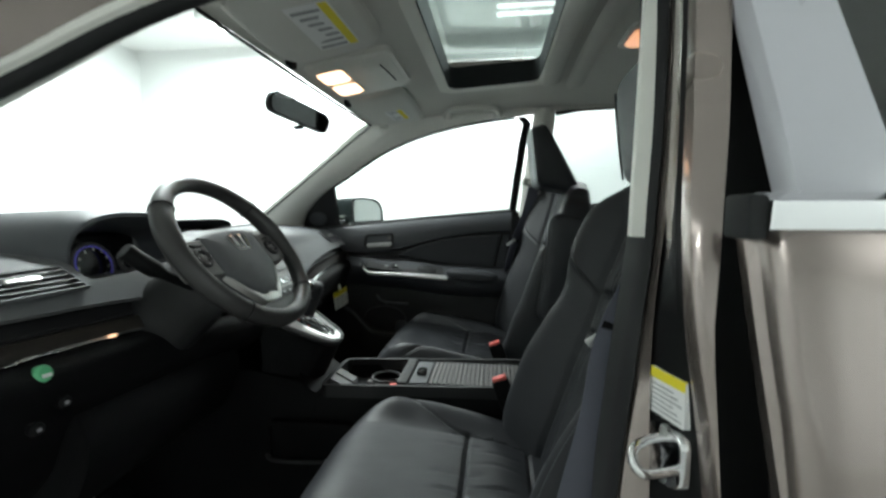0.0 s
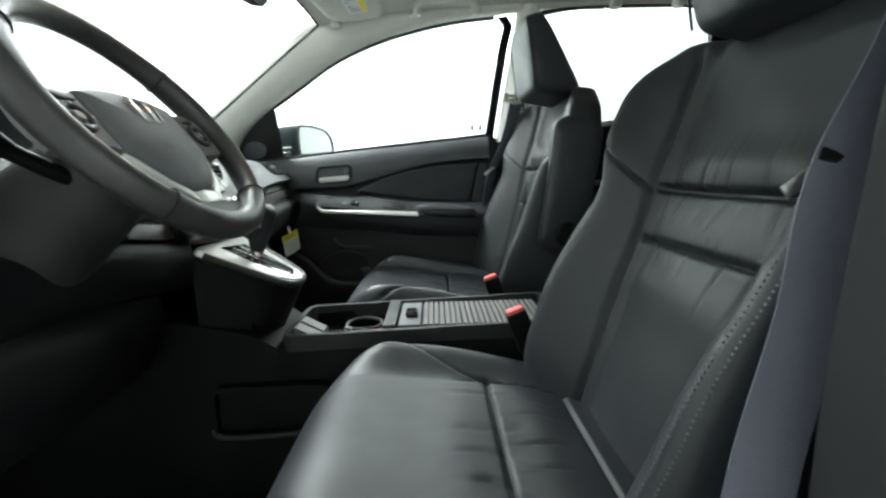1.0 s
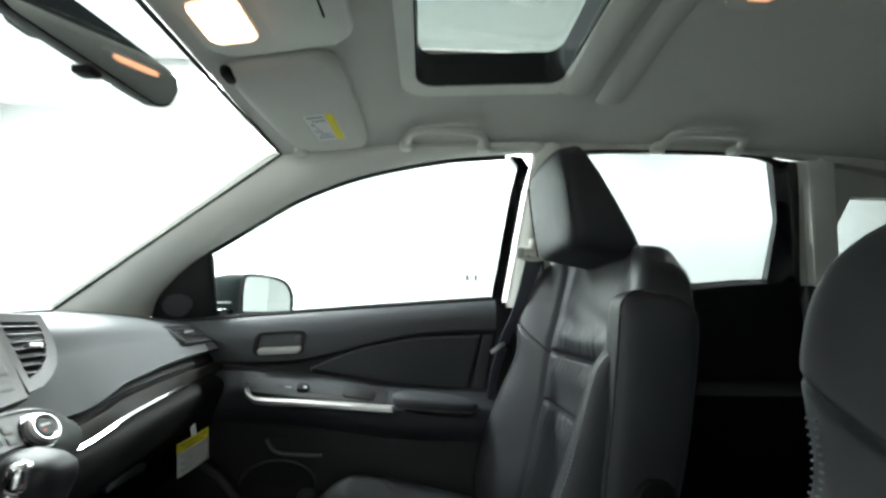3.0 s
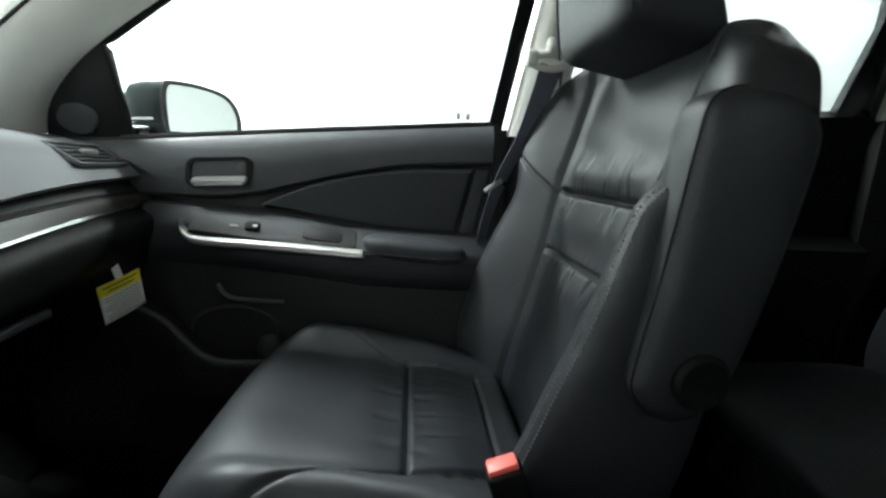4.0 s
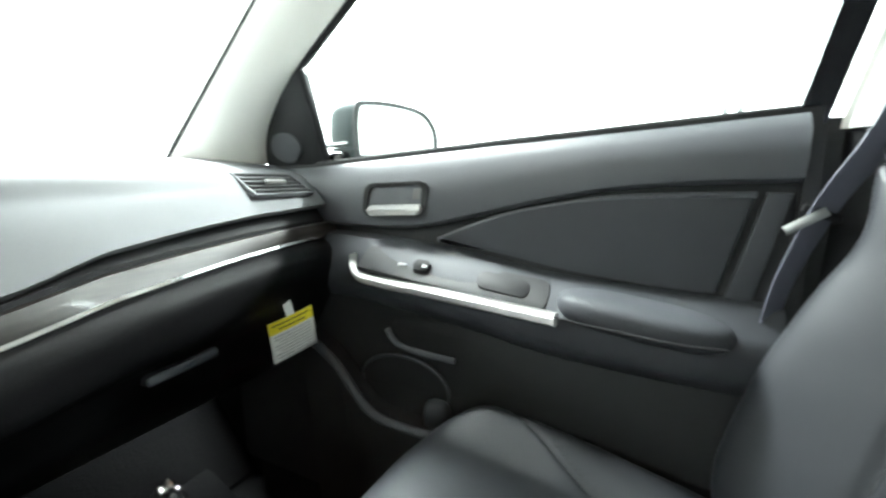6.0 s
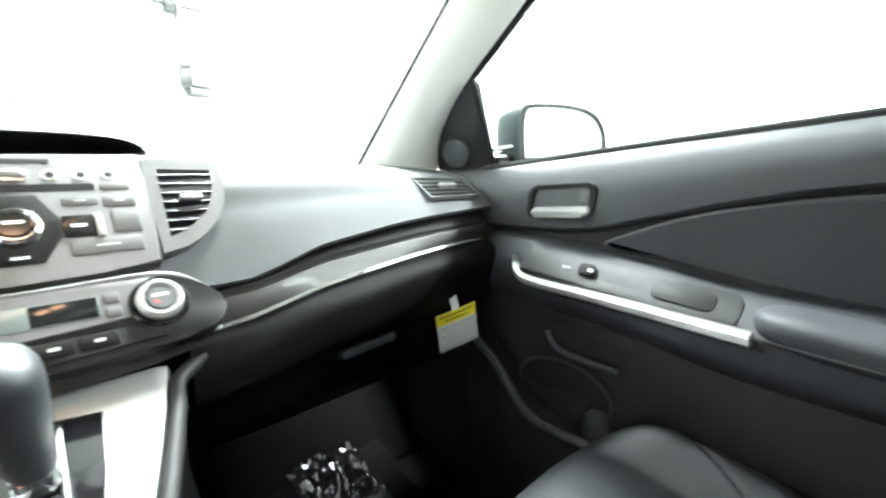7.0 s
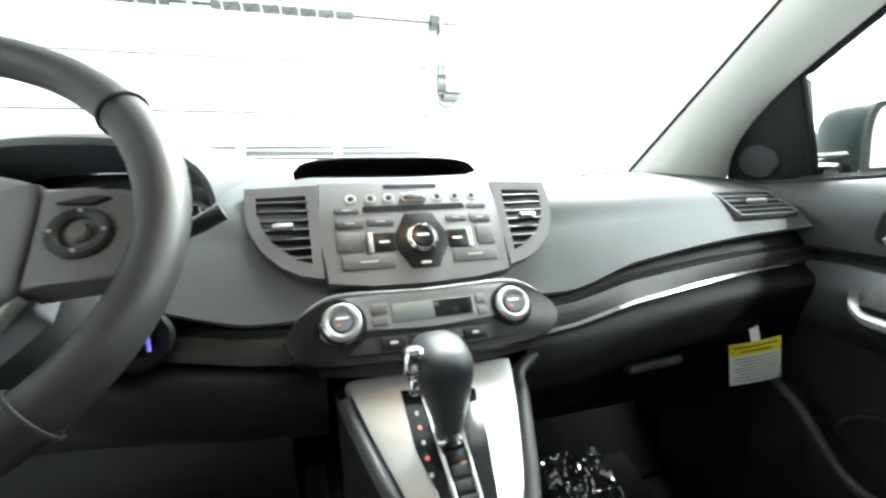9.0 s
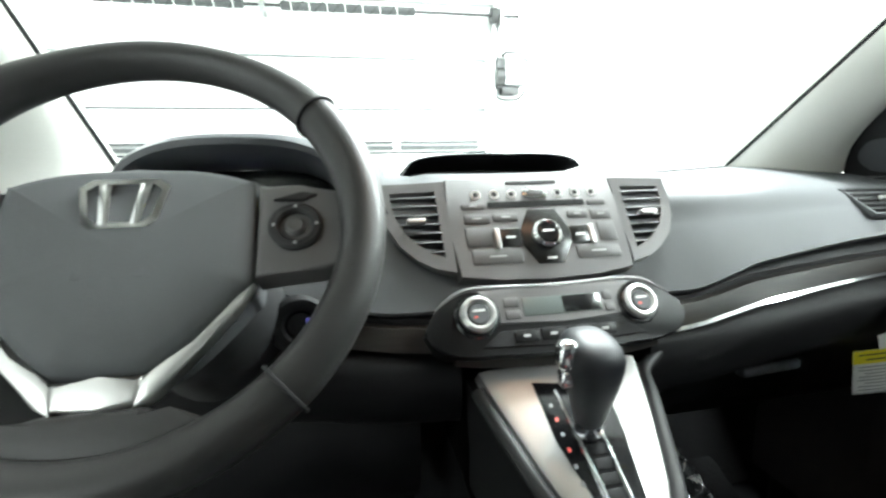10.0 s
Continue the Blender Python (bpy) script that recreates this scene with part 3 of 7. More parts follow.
    band = part("shade_band", grid(lambda a, b: screen(0.36 + 0.28 * a, 0.78 + 0.21 * b) + Vector((0.004, 0, -0.003)), 8, 6), SHADE_BAND, body, "grey dotted band behind the mirror")
    band.visible_shadow = False
    # Cowl block and firewall, out of view, added to keep light out in front.
    part("cowl", box((-1.25, -0.7, 0.55), (-0.99, 0.7, 1.03), 0.02), SEAL, body, "black cowl")
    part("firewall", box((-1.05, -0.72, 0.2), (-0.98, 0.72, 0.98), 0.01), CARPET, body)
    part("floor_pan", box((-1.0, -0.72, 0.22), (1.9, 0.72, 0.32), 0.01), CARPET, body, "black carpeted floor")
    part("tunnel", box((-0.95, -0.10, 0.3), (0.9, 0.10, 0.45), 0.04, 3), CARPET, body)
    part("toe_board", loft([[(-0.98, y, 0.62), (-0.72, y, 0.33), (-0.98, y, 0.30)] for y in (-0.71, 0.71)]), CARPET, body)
    part("tailgate", loft([[(1.85, y, 0.2), (1.90, y, 1.08), (1.96, y, 1.08), (1.98, y, 1.05), (1.95, y, 0.2)] for y in (-0.7, 0.7)]), DASH_DARK, body, "black tailgate trim")
    part("tailgate_header", loft([[(1.74, y, 1.44), (1.72, y, 1.50), (1.80, y, 1.50), (1.80, y, 1.44)] for y in (-0.56, 0.56)]), HEADLINER, body)
    for y in (-0.62, 0.62):
        part("tailgate_pillar", tube([(1.94, y, 1.07), (1.77, y * 0.88, 1.46)], 0.05, 10), DASH_DARK, body)
    part("rear_screen", loft([[(1.925, y, 1.07), (1.755, y * 0.88, 1.45), (1.760, y * 0.88, 1.452), (1.930, y, 1.072)] for y in (-0.60, 0.0, 0.60)]), REAR_GLASS, body, "tinted rear screen")
    # driver's door aperture: painted flange and rubber seal
    side = -1
    b = spline(EDGE_B + [(0.32, 0.560, 1.488)], 70)
    flange, outer = [], []
    for p in b:
        q = flip(p, side)
        o = Vector((0, side * 0.8, 0.6)).normalized()
        flange.append(q + o * 0.012)
        outer.append([q + o * 0.024, q + o * 0.03 + Vector((0, 0, 0.004)), q + o * 0.055 + Vector((-0.02, 0, 0.012)), q + o * 0.10 + Vector((-0.05, 0, 0.02)), q + o * 0.12 + Vector((-0.07, 0, 0.01)), q + o * 0.07 + Vector((-0.05, 0, -0.01))])
    part("door_seal", tube(flange, 0.013, 10), SEAL, body, "black door aperture seal")
    part("front_pillar_panel", loft(outer), PAINT, body, "taupe metallic front pillar")
    # painted centre pillar of the driver's side, seen from outside
    ZS = (0.30, 0.87, 0.97, 1.055, 1.12, 1.22, 1.35, 1.55)
    SEAL_FRONT, SEAL_BACK = (0.290, 0.314, 0.326, 0.337, 0.347, 0.364, 0.381, 0.400), (0.300, 0.328, 0.341, 0.351, 0.360, 0.380, 0.400, 0.425)
    FLANGE_BACK = (0.352, 0.355, 0.353, 0.355, 0.365, 0.390, 0.412, 0.436)
    PANEL_FRONT, PANEL_BACK = (0.392, 0.383, 0.372, 0.360, 0.360, 0.376, 0.396, 0.420), (0.394, 0.390, 0.384, 0.378, 0.386, 0.408, 0.430, 0.458)
    def upright(profile, z0, z1, n=40):
        secs = []
        for k in range(n + 1):
            z = z0 + (z1 - z0) * k / n
            y = eased((0.3, 0.75, 1.10, 1.55), (0.775, 0.778, 0.760, 0.575), z)
            secs.append([(px, -(y + py), z) for px, py in profile(lambda row: eased(ZS, row, z))])
        return loft(secs)
    part("centre_pillar_seal", upright(lambda at: [(at(SEAL_FRONT), -0.11), (at(SEAL_FRONT) + 0.001, -0.074), (at(SEAL_FRONT) + 0.005, -0.064), (at(SEAL_BACK) - 0.004, -0.058), (at(SEAL_BACK), -0.064), (at(SEAL_BACK) + 0.003, -0.10)], 0.3, 1.55), SEAL, body, "black rubber aperture seal")
    part("centre_pillar_flange", upright(lambda at: [(at(SEAL_BACK) - 0.006, -0.09), (at(SEAL_BACK) - 0.004, -0.066), (at(SEAL_BACK) + 0.002, -0.057), (at(FLANGE_BACK) - 0.003, -0.049), (at(FLANGE_BACK), -0.054), (at(FLANGE_BACK) + 0.001, -0.09)], 0.3, 1.55), PAINT, body, "painted inner flange")
    part("latch_recess", upright(lambda at: [(at(FLANGE_BACK) - 0.004, -0.09), (at(FLANGE_BACK) - 0.003, -0.057), (at(FLANGE_BACK) + 0.001, -0.050), (at(PANEL_FRONT) - 0.003, -0.012), (at(PANEL_FRONT) + 0.004, -0.004), (at(PANEL_FRONT) + 0.006, -0.09)], 0.3, 1.55), SATIN_BLACK, body, "black latch recess")
    part("centre_pillar_panel", upright(lambda at: [(at(PANEL_FRONT), -0.04), (at(PANEL_FRONT) + 0.0004, -0.006), (at(PANEL_FRONT) + 0.003, 0.004), ((at(PANEL_FRONT) + at(PANEL_BACK)) / 2, 0.011), (at(PANEL_BACK) - 0.003, 0.013), (at(PANEL_BACK), 0.008), (at(PANEL_BACK) + 0.001, -0.04)], 0.3, 1.55), PAINT, body, "taupe metallic centre pillar")
    # Gap ahead of the rear door: its shadow is put in as black.
    part("pillar_recess", upright(lambda at: [(at(PANEL_BACK) - 0.004, -0.07), (at(PANEL_BACK) - 0.002, -0.022), (0.50, -0.022), (0.50, -0.07)], 0.3, 1.55), SEAL, body, "jamb gap, black with the shadow in it")
    return body


car_shell()


def pillar_fittings():
    lab = thing("tyre_label", (0.36, -0.76, 0.95), "white paper label with a yellow band on the door jamb", "label")
    put = lambda a, b, d: Vector((0.3535 + 0.34 * (a - 0.711) - d, -a, b))
    part("sheet", prism(rounded(0.714, 0.953, 0.756, 0.996, 0.002), put, -0.002, 0.003, 0), WHITE_PAPER, lab)
    part("band", prism(rounded(0.7142, 0.986, 0.7558, 0.9958, 0.001), put, 0.0, 0.0036, 0), YELLOW, lab, "yellow band")
    for k in range(6):
        z = 0.957 + k * 0.0046
        part("print_line", prism([(0.717, z), (0.753 - 0.005 * (k % 3), z), (0.753 - 0.005 * (k % 3), z + 0.0014), (0.717, z + 0.0014)], put, 0.0, 0.0034, 0), GREY_INK, lab)
    st = thing("door_striker", (0.36, -0.77, 0.91), "bare steel door striker loop bolted to the jamb", "door striker")
    part("plate", prism(rounded(0.718, 0.895, 0.758, 0.948, 0.012), put, -0.002, 0.006, 0.002), CHROME, st)
    part("loop", tube(spline([(0.362, -0.735, 0.937), (0.341, -0.745, 0.938), (0.325, -0.758, 0.936), (0.322, -0.767, 0.929), (0.329, -0.770, 0.921), (0.345, -0.762, 0.917), (0.366, -0.752, 0.916)], 30), 0.0042, 10), CHROME, st)
    for z in (0.943, 0.900):
        part("bolt", disc((0.361, -0.736, z), (-0.95, -0.3, 0), 0.006, 0.006, 6), STEEL, st)


pillar_fittings()


def rear_door_outside():
    d = thing("rear_car_door", (0.8, -0.85, 0.4), "taupe metallic rear car door with chrome belt strip, closed", "car door")
    def skin(a, b):
        z = 0.35 + 0.785 * b
        y = table((0.35, 0.6, 0.85, 1.0, 1.11, 1.14), (0.83, 0.865, 0.875, 0.862, 0.838, 0.825), z)
        lead = 0.383 + 0.020 * step(1.13, 0.80, z)
        x = lead + 0.95 * a ** 1.6
        return Vector((x, -(y - 0.022 * math.exp(-(x - lead) / 0.007)), z))
    part("outer_panel", grid(skin, 50, 30), PAINT, d)
    part("hem", loft([[(q + 0.017, -(y - 0.06), z), (q + 0.001, -(y - 0.05), z), (q - 0.005, -(y - 0.028), z), (q, -(y - 0.02), z), (q + 0.027, -(y - 0.01), z)] for z, y, q in ((0.35, 0.83, 0.405), (0.6, 0.865, 0.405), (0.85, 0.875, 0.405), (0.95, 0.868, 0.397), (1.05, 0.85, 0.387), (1.13, 0.83, 0.383))]), PAINT, d, "painted door edge")
    part("belt_strip", loft([[(x, -0.815, 1.126), (x, -0.834, 1.129), (x, -0.836, 1.147), (x, -0.815, 1.153)] for x in (0.378, 0.384, 0.8, 1.30)]), CHROME, d, "bright chrome belt strip")
    part("belt_strip_end", box((0.366, -0.832, 1.122), (0.379, -0.80, 1.152), 0.003), SEAL, d, "black strip end")
    lean = lambda a, b, e: Vector((a, -(0.80 - 0.47 * (b - 1.1) + e), b))
    part("sash", prism([(0.424, 1.12), (0.497, 1.12), (0.490, 1.52), (0.427, 1.52)], lean, -0.02, 0.012, 0.003), SASH, d, "window sash, pale grey with the wall's reflection in it")
    part("window", prism([(0.49, 1.13), (1.10, 1.16), (1.03, 1.50), (0.478, 1.50)], lean, 0.0, 0.004, 0), PRIVACY, d, "tinted window")
    part("inner_trim", box((0.44, -0.76, 0.35), (1.38, -0.70, 1.13), 0.01), DASH_DARK, d, "black inner trim")
    for z in (0.79, 0.83, 0.88, 0.90):
        part("bolt", disc((0.405 + 0.01 * (z > 0.85), -0.772, z), (-0.3, -1, 0), 0.006, 0.006, 6), STEEL, d, "dull steel bolt")


rear_door_outside()


# ---- passenger door ----
def glass_at(a, b, e=0.0):
    return Vector((a, 0.735 - 0.42 * (b - 1.10) + e, b))


def belt_z(x):
    return table((-0.66, -0.5, -0.136, 0.261, 0.30), (1.062, 1.072, 1.106, 1.140, 1.143), x)


def passenger_door():
    d = thing("passenger_door", (-0.1, 0.75, 0.4), "closed passenger car door with black trim and silver pull strip", "car door")
    side = lambda a, b, e: Vector((a, 0.70 - e, b))
    # backing panel
    def back(a, b):
        x = -0.70 + 0.98 * a
        z = 0.40 + (belt_z(x) - 0.40) * b
        y = table((0.40, 0.55, 0.70, 0.85, 0.93, 1.0), (0.66, 0.655, 0.675, 0.69, 0.70, 0.702), z)
        return Vector((x, y, z))
    part("door_panel", grid(back, 30, 24), DOOR_LOWER, d, "black moulded door panel")
    # upper panel up to the window
    low = [(-0.66, 0.956), (-0.45, 0.958), (-0.33, 0.958), (-0.24, 0.966), (-0.14, 0.990), (-0.04, 1.016), (0.06, 1.036), (0.16, 1.046), (0.268, 1.052)]
    secs = []
    for (x, z), q in zip([(p.x, p.y) for p in spline([(a, b, 0) for a, b in low], 40)], range(41)):
        t = belt_z(x)
        secs.append([(x, 0.705, z), (x, 0.690, z + 0.001), (x, 0.683, z + 0.007), (x, 0.679, z + (t - z) * 0.35), (x, 0.684, z + (t - z) * 0.72), (x, 0.696, t - 0.012), (x, 0.706, t - 0.002), (x, 0.722, t + 0.001), (x, 0.735, t - 0.004), (x, 0.735, z)])
    part("upper_panel", loft(secs), DOOR_SOFT, d, "dark grey soft upper panel")
    # insert, arched in front
    arch = [(p.x, p.y) for p in spline([(-0.215, 0.946, 0), (-0.165, 0.968, 0), (-0.10, 0.993, 0), (-0.02, 1.013, 0), (0.08, 1.029, 0), (0.225, 1.037, 0)], 24)]
    foot = [(p.x, p.y) for p in spline([(0.195, 0.905, 0), (0.10, 0.909, 0), (0.0, 0.917, 0), (-0.10, 0.932, 0), (-0.215, 0.944, 0)], 16)]
    part("insert", prism(arch + foot, lambda a, b, e: Vector((a, 0.70 - e - 0.006 * bell(b - 0.985, 0.05), b)), -0.01, 0.010, 0.006, 3), DOOR_VINYL, d, "black padded vinyl insert")
    part("insert_piping", tube([side(a, b, 0.010) for a, b in arch], 0.004, 8), DOOR_SOFT, d)
    part("rear_trim_strip", prism([(0.205, 0.90), (0.235, 0.90), (0.262, 1.04), (0.236, 1.04)], side, -0.01, 0.009, 0.003), DOOR_VINYL, d)
    # middle bulge that carries the armrest
    top = [(-0.66, 0.935), (-0.45, 0.946), (-0.33, 0.944), (-0.22, 0.936), (-0.12, 0.924), (-0.03, 0.911), (0.08, 0.905), (0.20, 0.902), (0.267, 0.900)]
    secs = []
    for p in spline([(a, b, 0) for a, b in top], 40):
        x, z = p.x, p.y
        out = table((-0.66, -0.40, -0.30, 0.0, 0.19, 0.267), (0.02, 0.035, 0.055, 0.07, 0.062, 0.040), x)
        secs.append([(x, 0.71, z), (x, 0.69, z), (x, 0.684 - out * 0.3, z - 0.004), (x, 0.684 - out * 0.55, z - 0.018), (x, 0.684 - out * 0.85, z - 0.034), (x, 0.684 - out, z - 0.045),
                     (x, 0.684 - out, z - 0.075), (x, 0.688 - out * 0.8, z - 0.10), (x, 0.70, z - 0.14)])
    part("armrest_bulge", loft(secs), DOOR_VINYL, d, "dark grey armrest moulding")
    # armrest pad
    def pad(p):
        return p + Vector((0, 0, -0.010 * p.x / 0.11))
    part("armrest_pad", pillow((0.108, 0.655, 0.872), (0.108, 0.056, 0.025), 3.0, None, 24, pad), DOOR_VINYL, d, "padded black armrest")
    part("pad_seam", tube(spline([(0.005, 0.597, 0.872), (0.06, 0.594, 0.868), (0.15, 0.596, 0.862), (0.205, 0.608, 0.86)], 20), 0.0016, 6), SEAL, d)
    # silver strip with its hooked front end
    path = spline([(-0.354, 0.630, 0.917), (-0.350, 0.624, 0.900), (-0.338, 0.617, 0.888), (-0.31, 0.612, 0.880), (-0.2, 0.606, 0.876), (-0.1, 0.602, 0.871), (0.006, 0.600, 0.865)], 40)
    secs = []
    for k, p in enumerate(path):
        h = table((0, 4, 10, 40), (0.002, 0.005, 0.0080, 0.0092), k)
        secs.append([p + Vector((0.002, 0.012, h)), p + Vector((0, 0.002, h)), p + Vector((0, -0.004, h * 0.4)), p + Vector((0, -0.004, -h * 0.5)), p + Vector((0, 0.003, -h)), p + Vector((0.002, 0.014, -h))])
    part("pull_strip", loft(secs), SILVER, d, "satin silver pull strip")
    def rest(a, b, e):
        """A place on the sloping top of the armrest moulding."""
        p = table([q[0] for q in top], [q[1] for q in top], a)
        out = table((-0.66, -0.40, -0.30, 0.0, 0.19, 0.267), (0.02, 0.035, 0.055, 0.07, 0.062, 0.040), a)
        z = table([-0.684 + out * k for k in (0.3, 0.55, 0.85, 1.0)], [p - 0.004, p - 0.018, p - 0.034, p - 0.045], -b)
        return Vector((a, b - e * 0.5, z + e))
    part("switch_panel", prism(rounded(-0.340, 0.618, -0.012, 0.660, 0.012), rest, -0.01, 0.0016, 0.001), DOOR_LOWER, d, "dark grey switch panel")
    sw = part("window_switch", prism(rounded(-0.232, 0.632, -0.204, 0.646, 0.004), rest, 0.0, 0.0060, 0.002), DASH_DARK, d, "black window switch")
    part("switch_mark", prism(rounded(-0.216, 0.636, -0.207, 0.639, 0.001, 2), rest, 0.005, 0.0066, 0), WHITE_INK, sw)
    part("switch_mark", prism(rounded(-0.262, 0.636, -0.246, 0.639, 0.001, 2), rest, 0.0, 0.0033, 0), GREY_INK, d)
    part("pull_cup", prism(rounded(-0.120, 0.628, -0.040, 0.652, 0.010), rest, 0.0, 0.0034, 0.001), SEAL, d, "black pull cup")
    # handle in its bezel
    out, inn = rounded(-0.362, 0.983, -0.232, 1.042, 0.018, 6), rounded(-0.352, 0.990, -0.242, 1.036, 0.013, 6)
    lean = lambda a, b, e: Vector((a + 0.12 * (b - 1.0), 0.684 - e, b + 0.06 * (a + 0.3)))
    hb = part("handle_bezel", ring_between(out, inn, lean, 0.0, 0.008), SEAL, d, "black handle bezel")
    part("handle_well", prism(inn, lean, -0.004, 0.002, 0), SEAL, hb, "dark handle recess")
    part("lever", prism(rounded(-0.347, 0.985, -0.238, 1.003, 0.008, 5), lean, 0.003, 0.017, 0.005, 3), SILVER, hb, "satin silver lever")
    part("lock_knob", prism(rounded(-0.262, 1.010, -0.247, 1.030, 0.003, 4), lean, 0.0, 0.005, 0.002), BUTTON_GREY, hb, "grey lock tab")
    # lower panel, pocket and speaker
    low_arch = [(p.x, p.y) for p in spline([(-0.47, 0.742, 0), (-0.440, 0.728, 0), (-0.397, 0.700, 0), (-0.355, 0.656, 0), (-0.322, 0.628, 0), (-0.270, 0.616, 0), (-0.15, 0.617, 0), (0.05, 0.622, 0), (0.22, 0.63, 0)], 60)]
    # Rim paler than the panel: its edge highlight is put into the colour.
    part("pocket_rim", tube([Vector((a, 0.634 - 0.004 * step(-0.42, -0.3, a), b)) for a, b in low_arch], 0.0085, 10), DOOR_SOFT, d, "moulded pocket rim")
    secs = []
    for a, b in low_arch:
        secs.append([(a, 0.665, b + 0.01), (a, 0.632, b + 0.004), (a, 0.622, b - 0.02), (a, 0.628, b - 0.10), (a, 0.655, 0.36), (a, 0.70, 0.36)])
    part("map_pocket", loft(secs), DOOR_LOWER, d, "black map pocket")
    ell = [(-0.272 + 0.092 * math.cos(q), 0.674 + 0.056 * math.sin(q)) for q in np.linspace(0, 2 * math.pi, 40)[:-1]]
    part("speaker_grille", prism(ell, lambda a, b, e: Vector((a, 0.672 - e + 0.010 * (1 - ((a + 0.272) / 0.092) ** 2 - ((b - 0.674) / 0.056) ** 2), b)), -0.004, 0.001, 0), SEAL, d, "black speaker recess")
    part("speaker_rim", tube([Vector((a, 0.668, b)) for a, b in ell], 0.0035, 8, closed=True), DOOR_VINYL, d, "moulded speaker rim")
    part("bottle_rest", pillow((-0.196, 0.655, 0.640), (0.026, 0.016, 0.030), 2.6, None, 14), DOOR_VINYL, d, "moulded bottle rest")
    cup = [(-0.306, 0.778), (-0.298, 0.763), (-0.286, 0.752), (-0.266, 0.746), (-0.215, 0.743), (-0.170, 0.742)]
    # Paler lip too, with the highlight on its edge as colour.
    part("grab_lip", tube([Vector((a, 0.668, b)) for a, b in cup], 0.0055, 8), DOOR_SOFT, d, "moulded grab lip")
    part("grab_cup", prism(rounded(-0.305, 0.752, -0.155, 0.80, 0.02), side, 0.0, 0.017, 0.003), SEAL, d, "dark grab recess")
    # window, sail panel, channels
    outline = [(p.x, p.z) for p in spline(EDGE_B[3:], 30)]
    win = part("window_glass", prism([(-0.50, 1.06)] + outline + [(0.285, 1.12)], lambda a, b, e: glass_at(a, b, e + 0.012), 0, 0.004, 0), SIDE_GLASS, d, "clear side window glass")
    win.visible_shadow = False
    part("sail_panel", prism([(-0.665, 1.055), (-0.655, 1.10), (-0.62, 1.148), (-0.565, 1.20), (-0.498, 1.245), (-0.487, 1.235), (-0.50, 1.06)], lambda a, b, e: glass_at(a, b, -e), -0.01, 0.012, 0.004), DOOR_LOWER, d, "black sail panel")
    part("tweeter_grille", prism([(-0.585 + 0.042 * math.cos(q) + 0.006 * math.sin(q), 1.105 + 0.030 * math.sin(q)) for q in np.linspace(0, 2 * math.pi, 30)[:-1]], lambda a, b, e: glass_at(a, b, -e), 0.0, 0.017, 0.004), DOOR_SOFT, d, "grey tweeter grille")
    rim = [glass_at(a, b, -0.004) for a, b in [(-0.497, 1.07), (-0.493, 1.15)] + outline]
    part("window_channel", tube(rim, 0.008, 8), SEAL, d, "black window channel")
    part("rear_channel", loft([[glass_at(a - 0.008, b, -0.012), glass_at(a + 0.022, b, -0.014), glass_at(a + 0.024, b, 0.01), glass_at(a - 0.008, b, 0.01)] for a, b in ((0.262, 1.10), (0.280, 1.25), (0.298, 1.40), (0.312, 1.468), (0.29, 1.492))]), GLOSS_BLACK, d, "black window channel")
    part("belt_seal", loft([[(x, 0.722, belt_z(x) - 0.004), (x, 0.726, belt_z(x) + 0.006), (x, 0.735, belt_z(x) + 0.006), (x, 0.735, belt_z(x) - 0.004)] for x in np.linspace(-0.51, 0.27, 12)]), SEAL, d)
    part("belt_moulding", loft([[(x, 0.755, belt_z(x) - 0.02), (x, 0.760, belt_z(x) - 0.004), (x, 0.775, belt_z(x) - 0.004), (x, 0.78, belt_z(x) - 0.02)] for x in np.linspace(-0.60, 0.30, 12)]), CHROME, d, "chrome belt moulding")
    part("door_edge", loft([[(0.268, 0.69, z), (0.284, 0.69, z), (0.284, 0.78, z), (0.268, 0.78, z)] for z in (0.38, 0.8, 1.12)]), SEAL, d)
    part("outer_panel", loft([[(x, 0.80, 1.05), (x, 0.87, 0.9), (x, 0.88, 0.6), (x, 0.83, 0.35), (x, 0.80, 0.35)] for x in (-0.70, 0.0, 0.29)]), PAINT, d, "taupe metallic outer panel")
    return d


passenger_door()


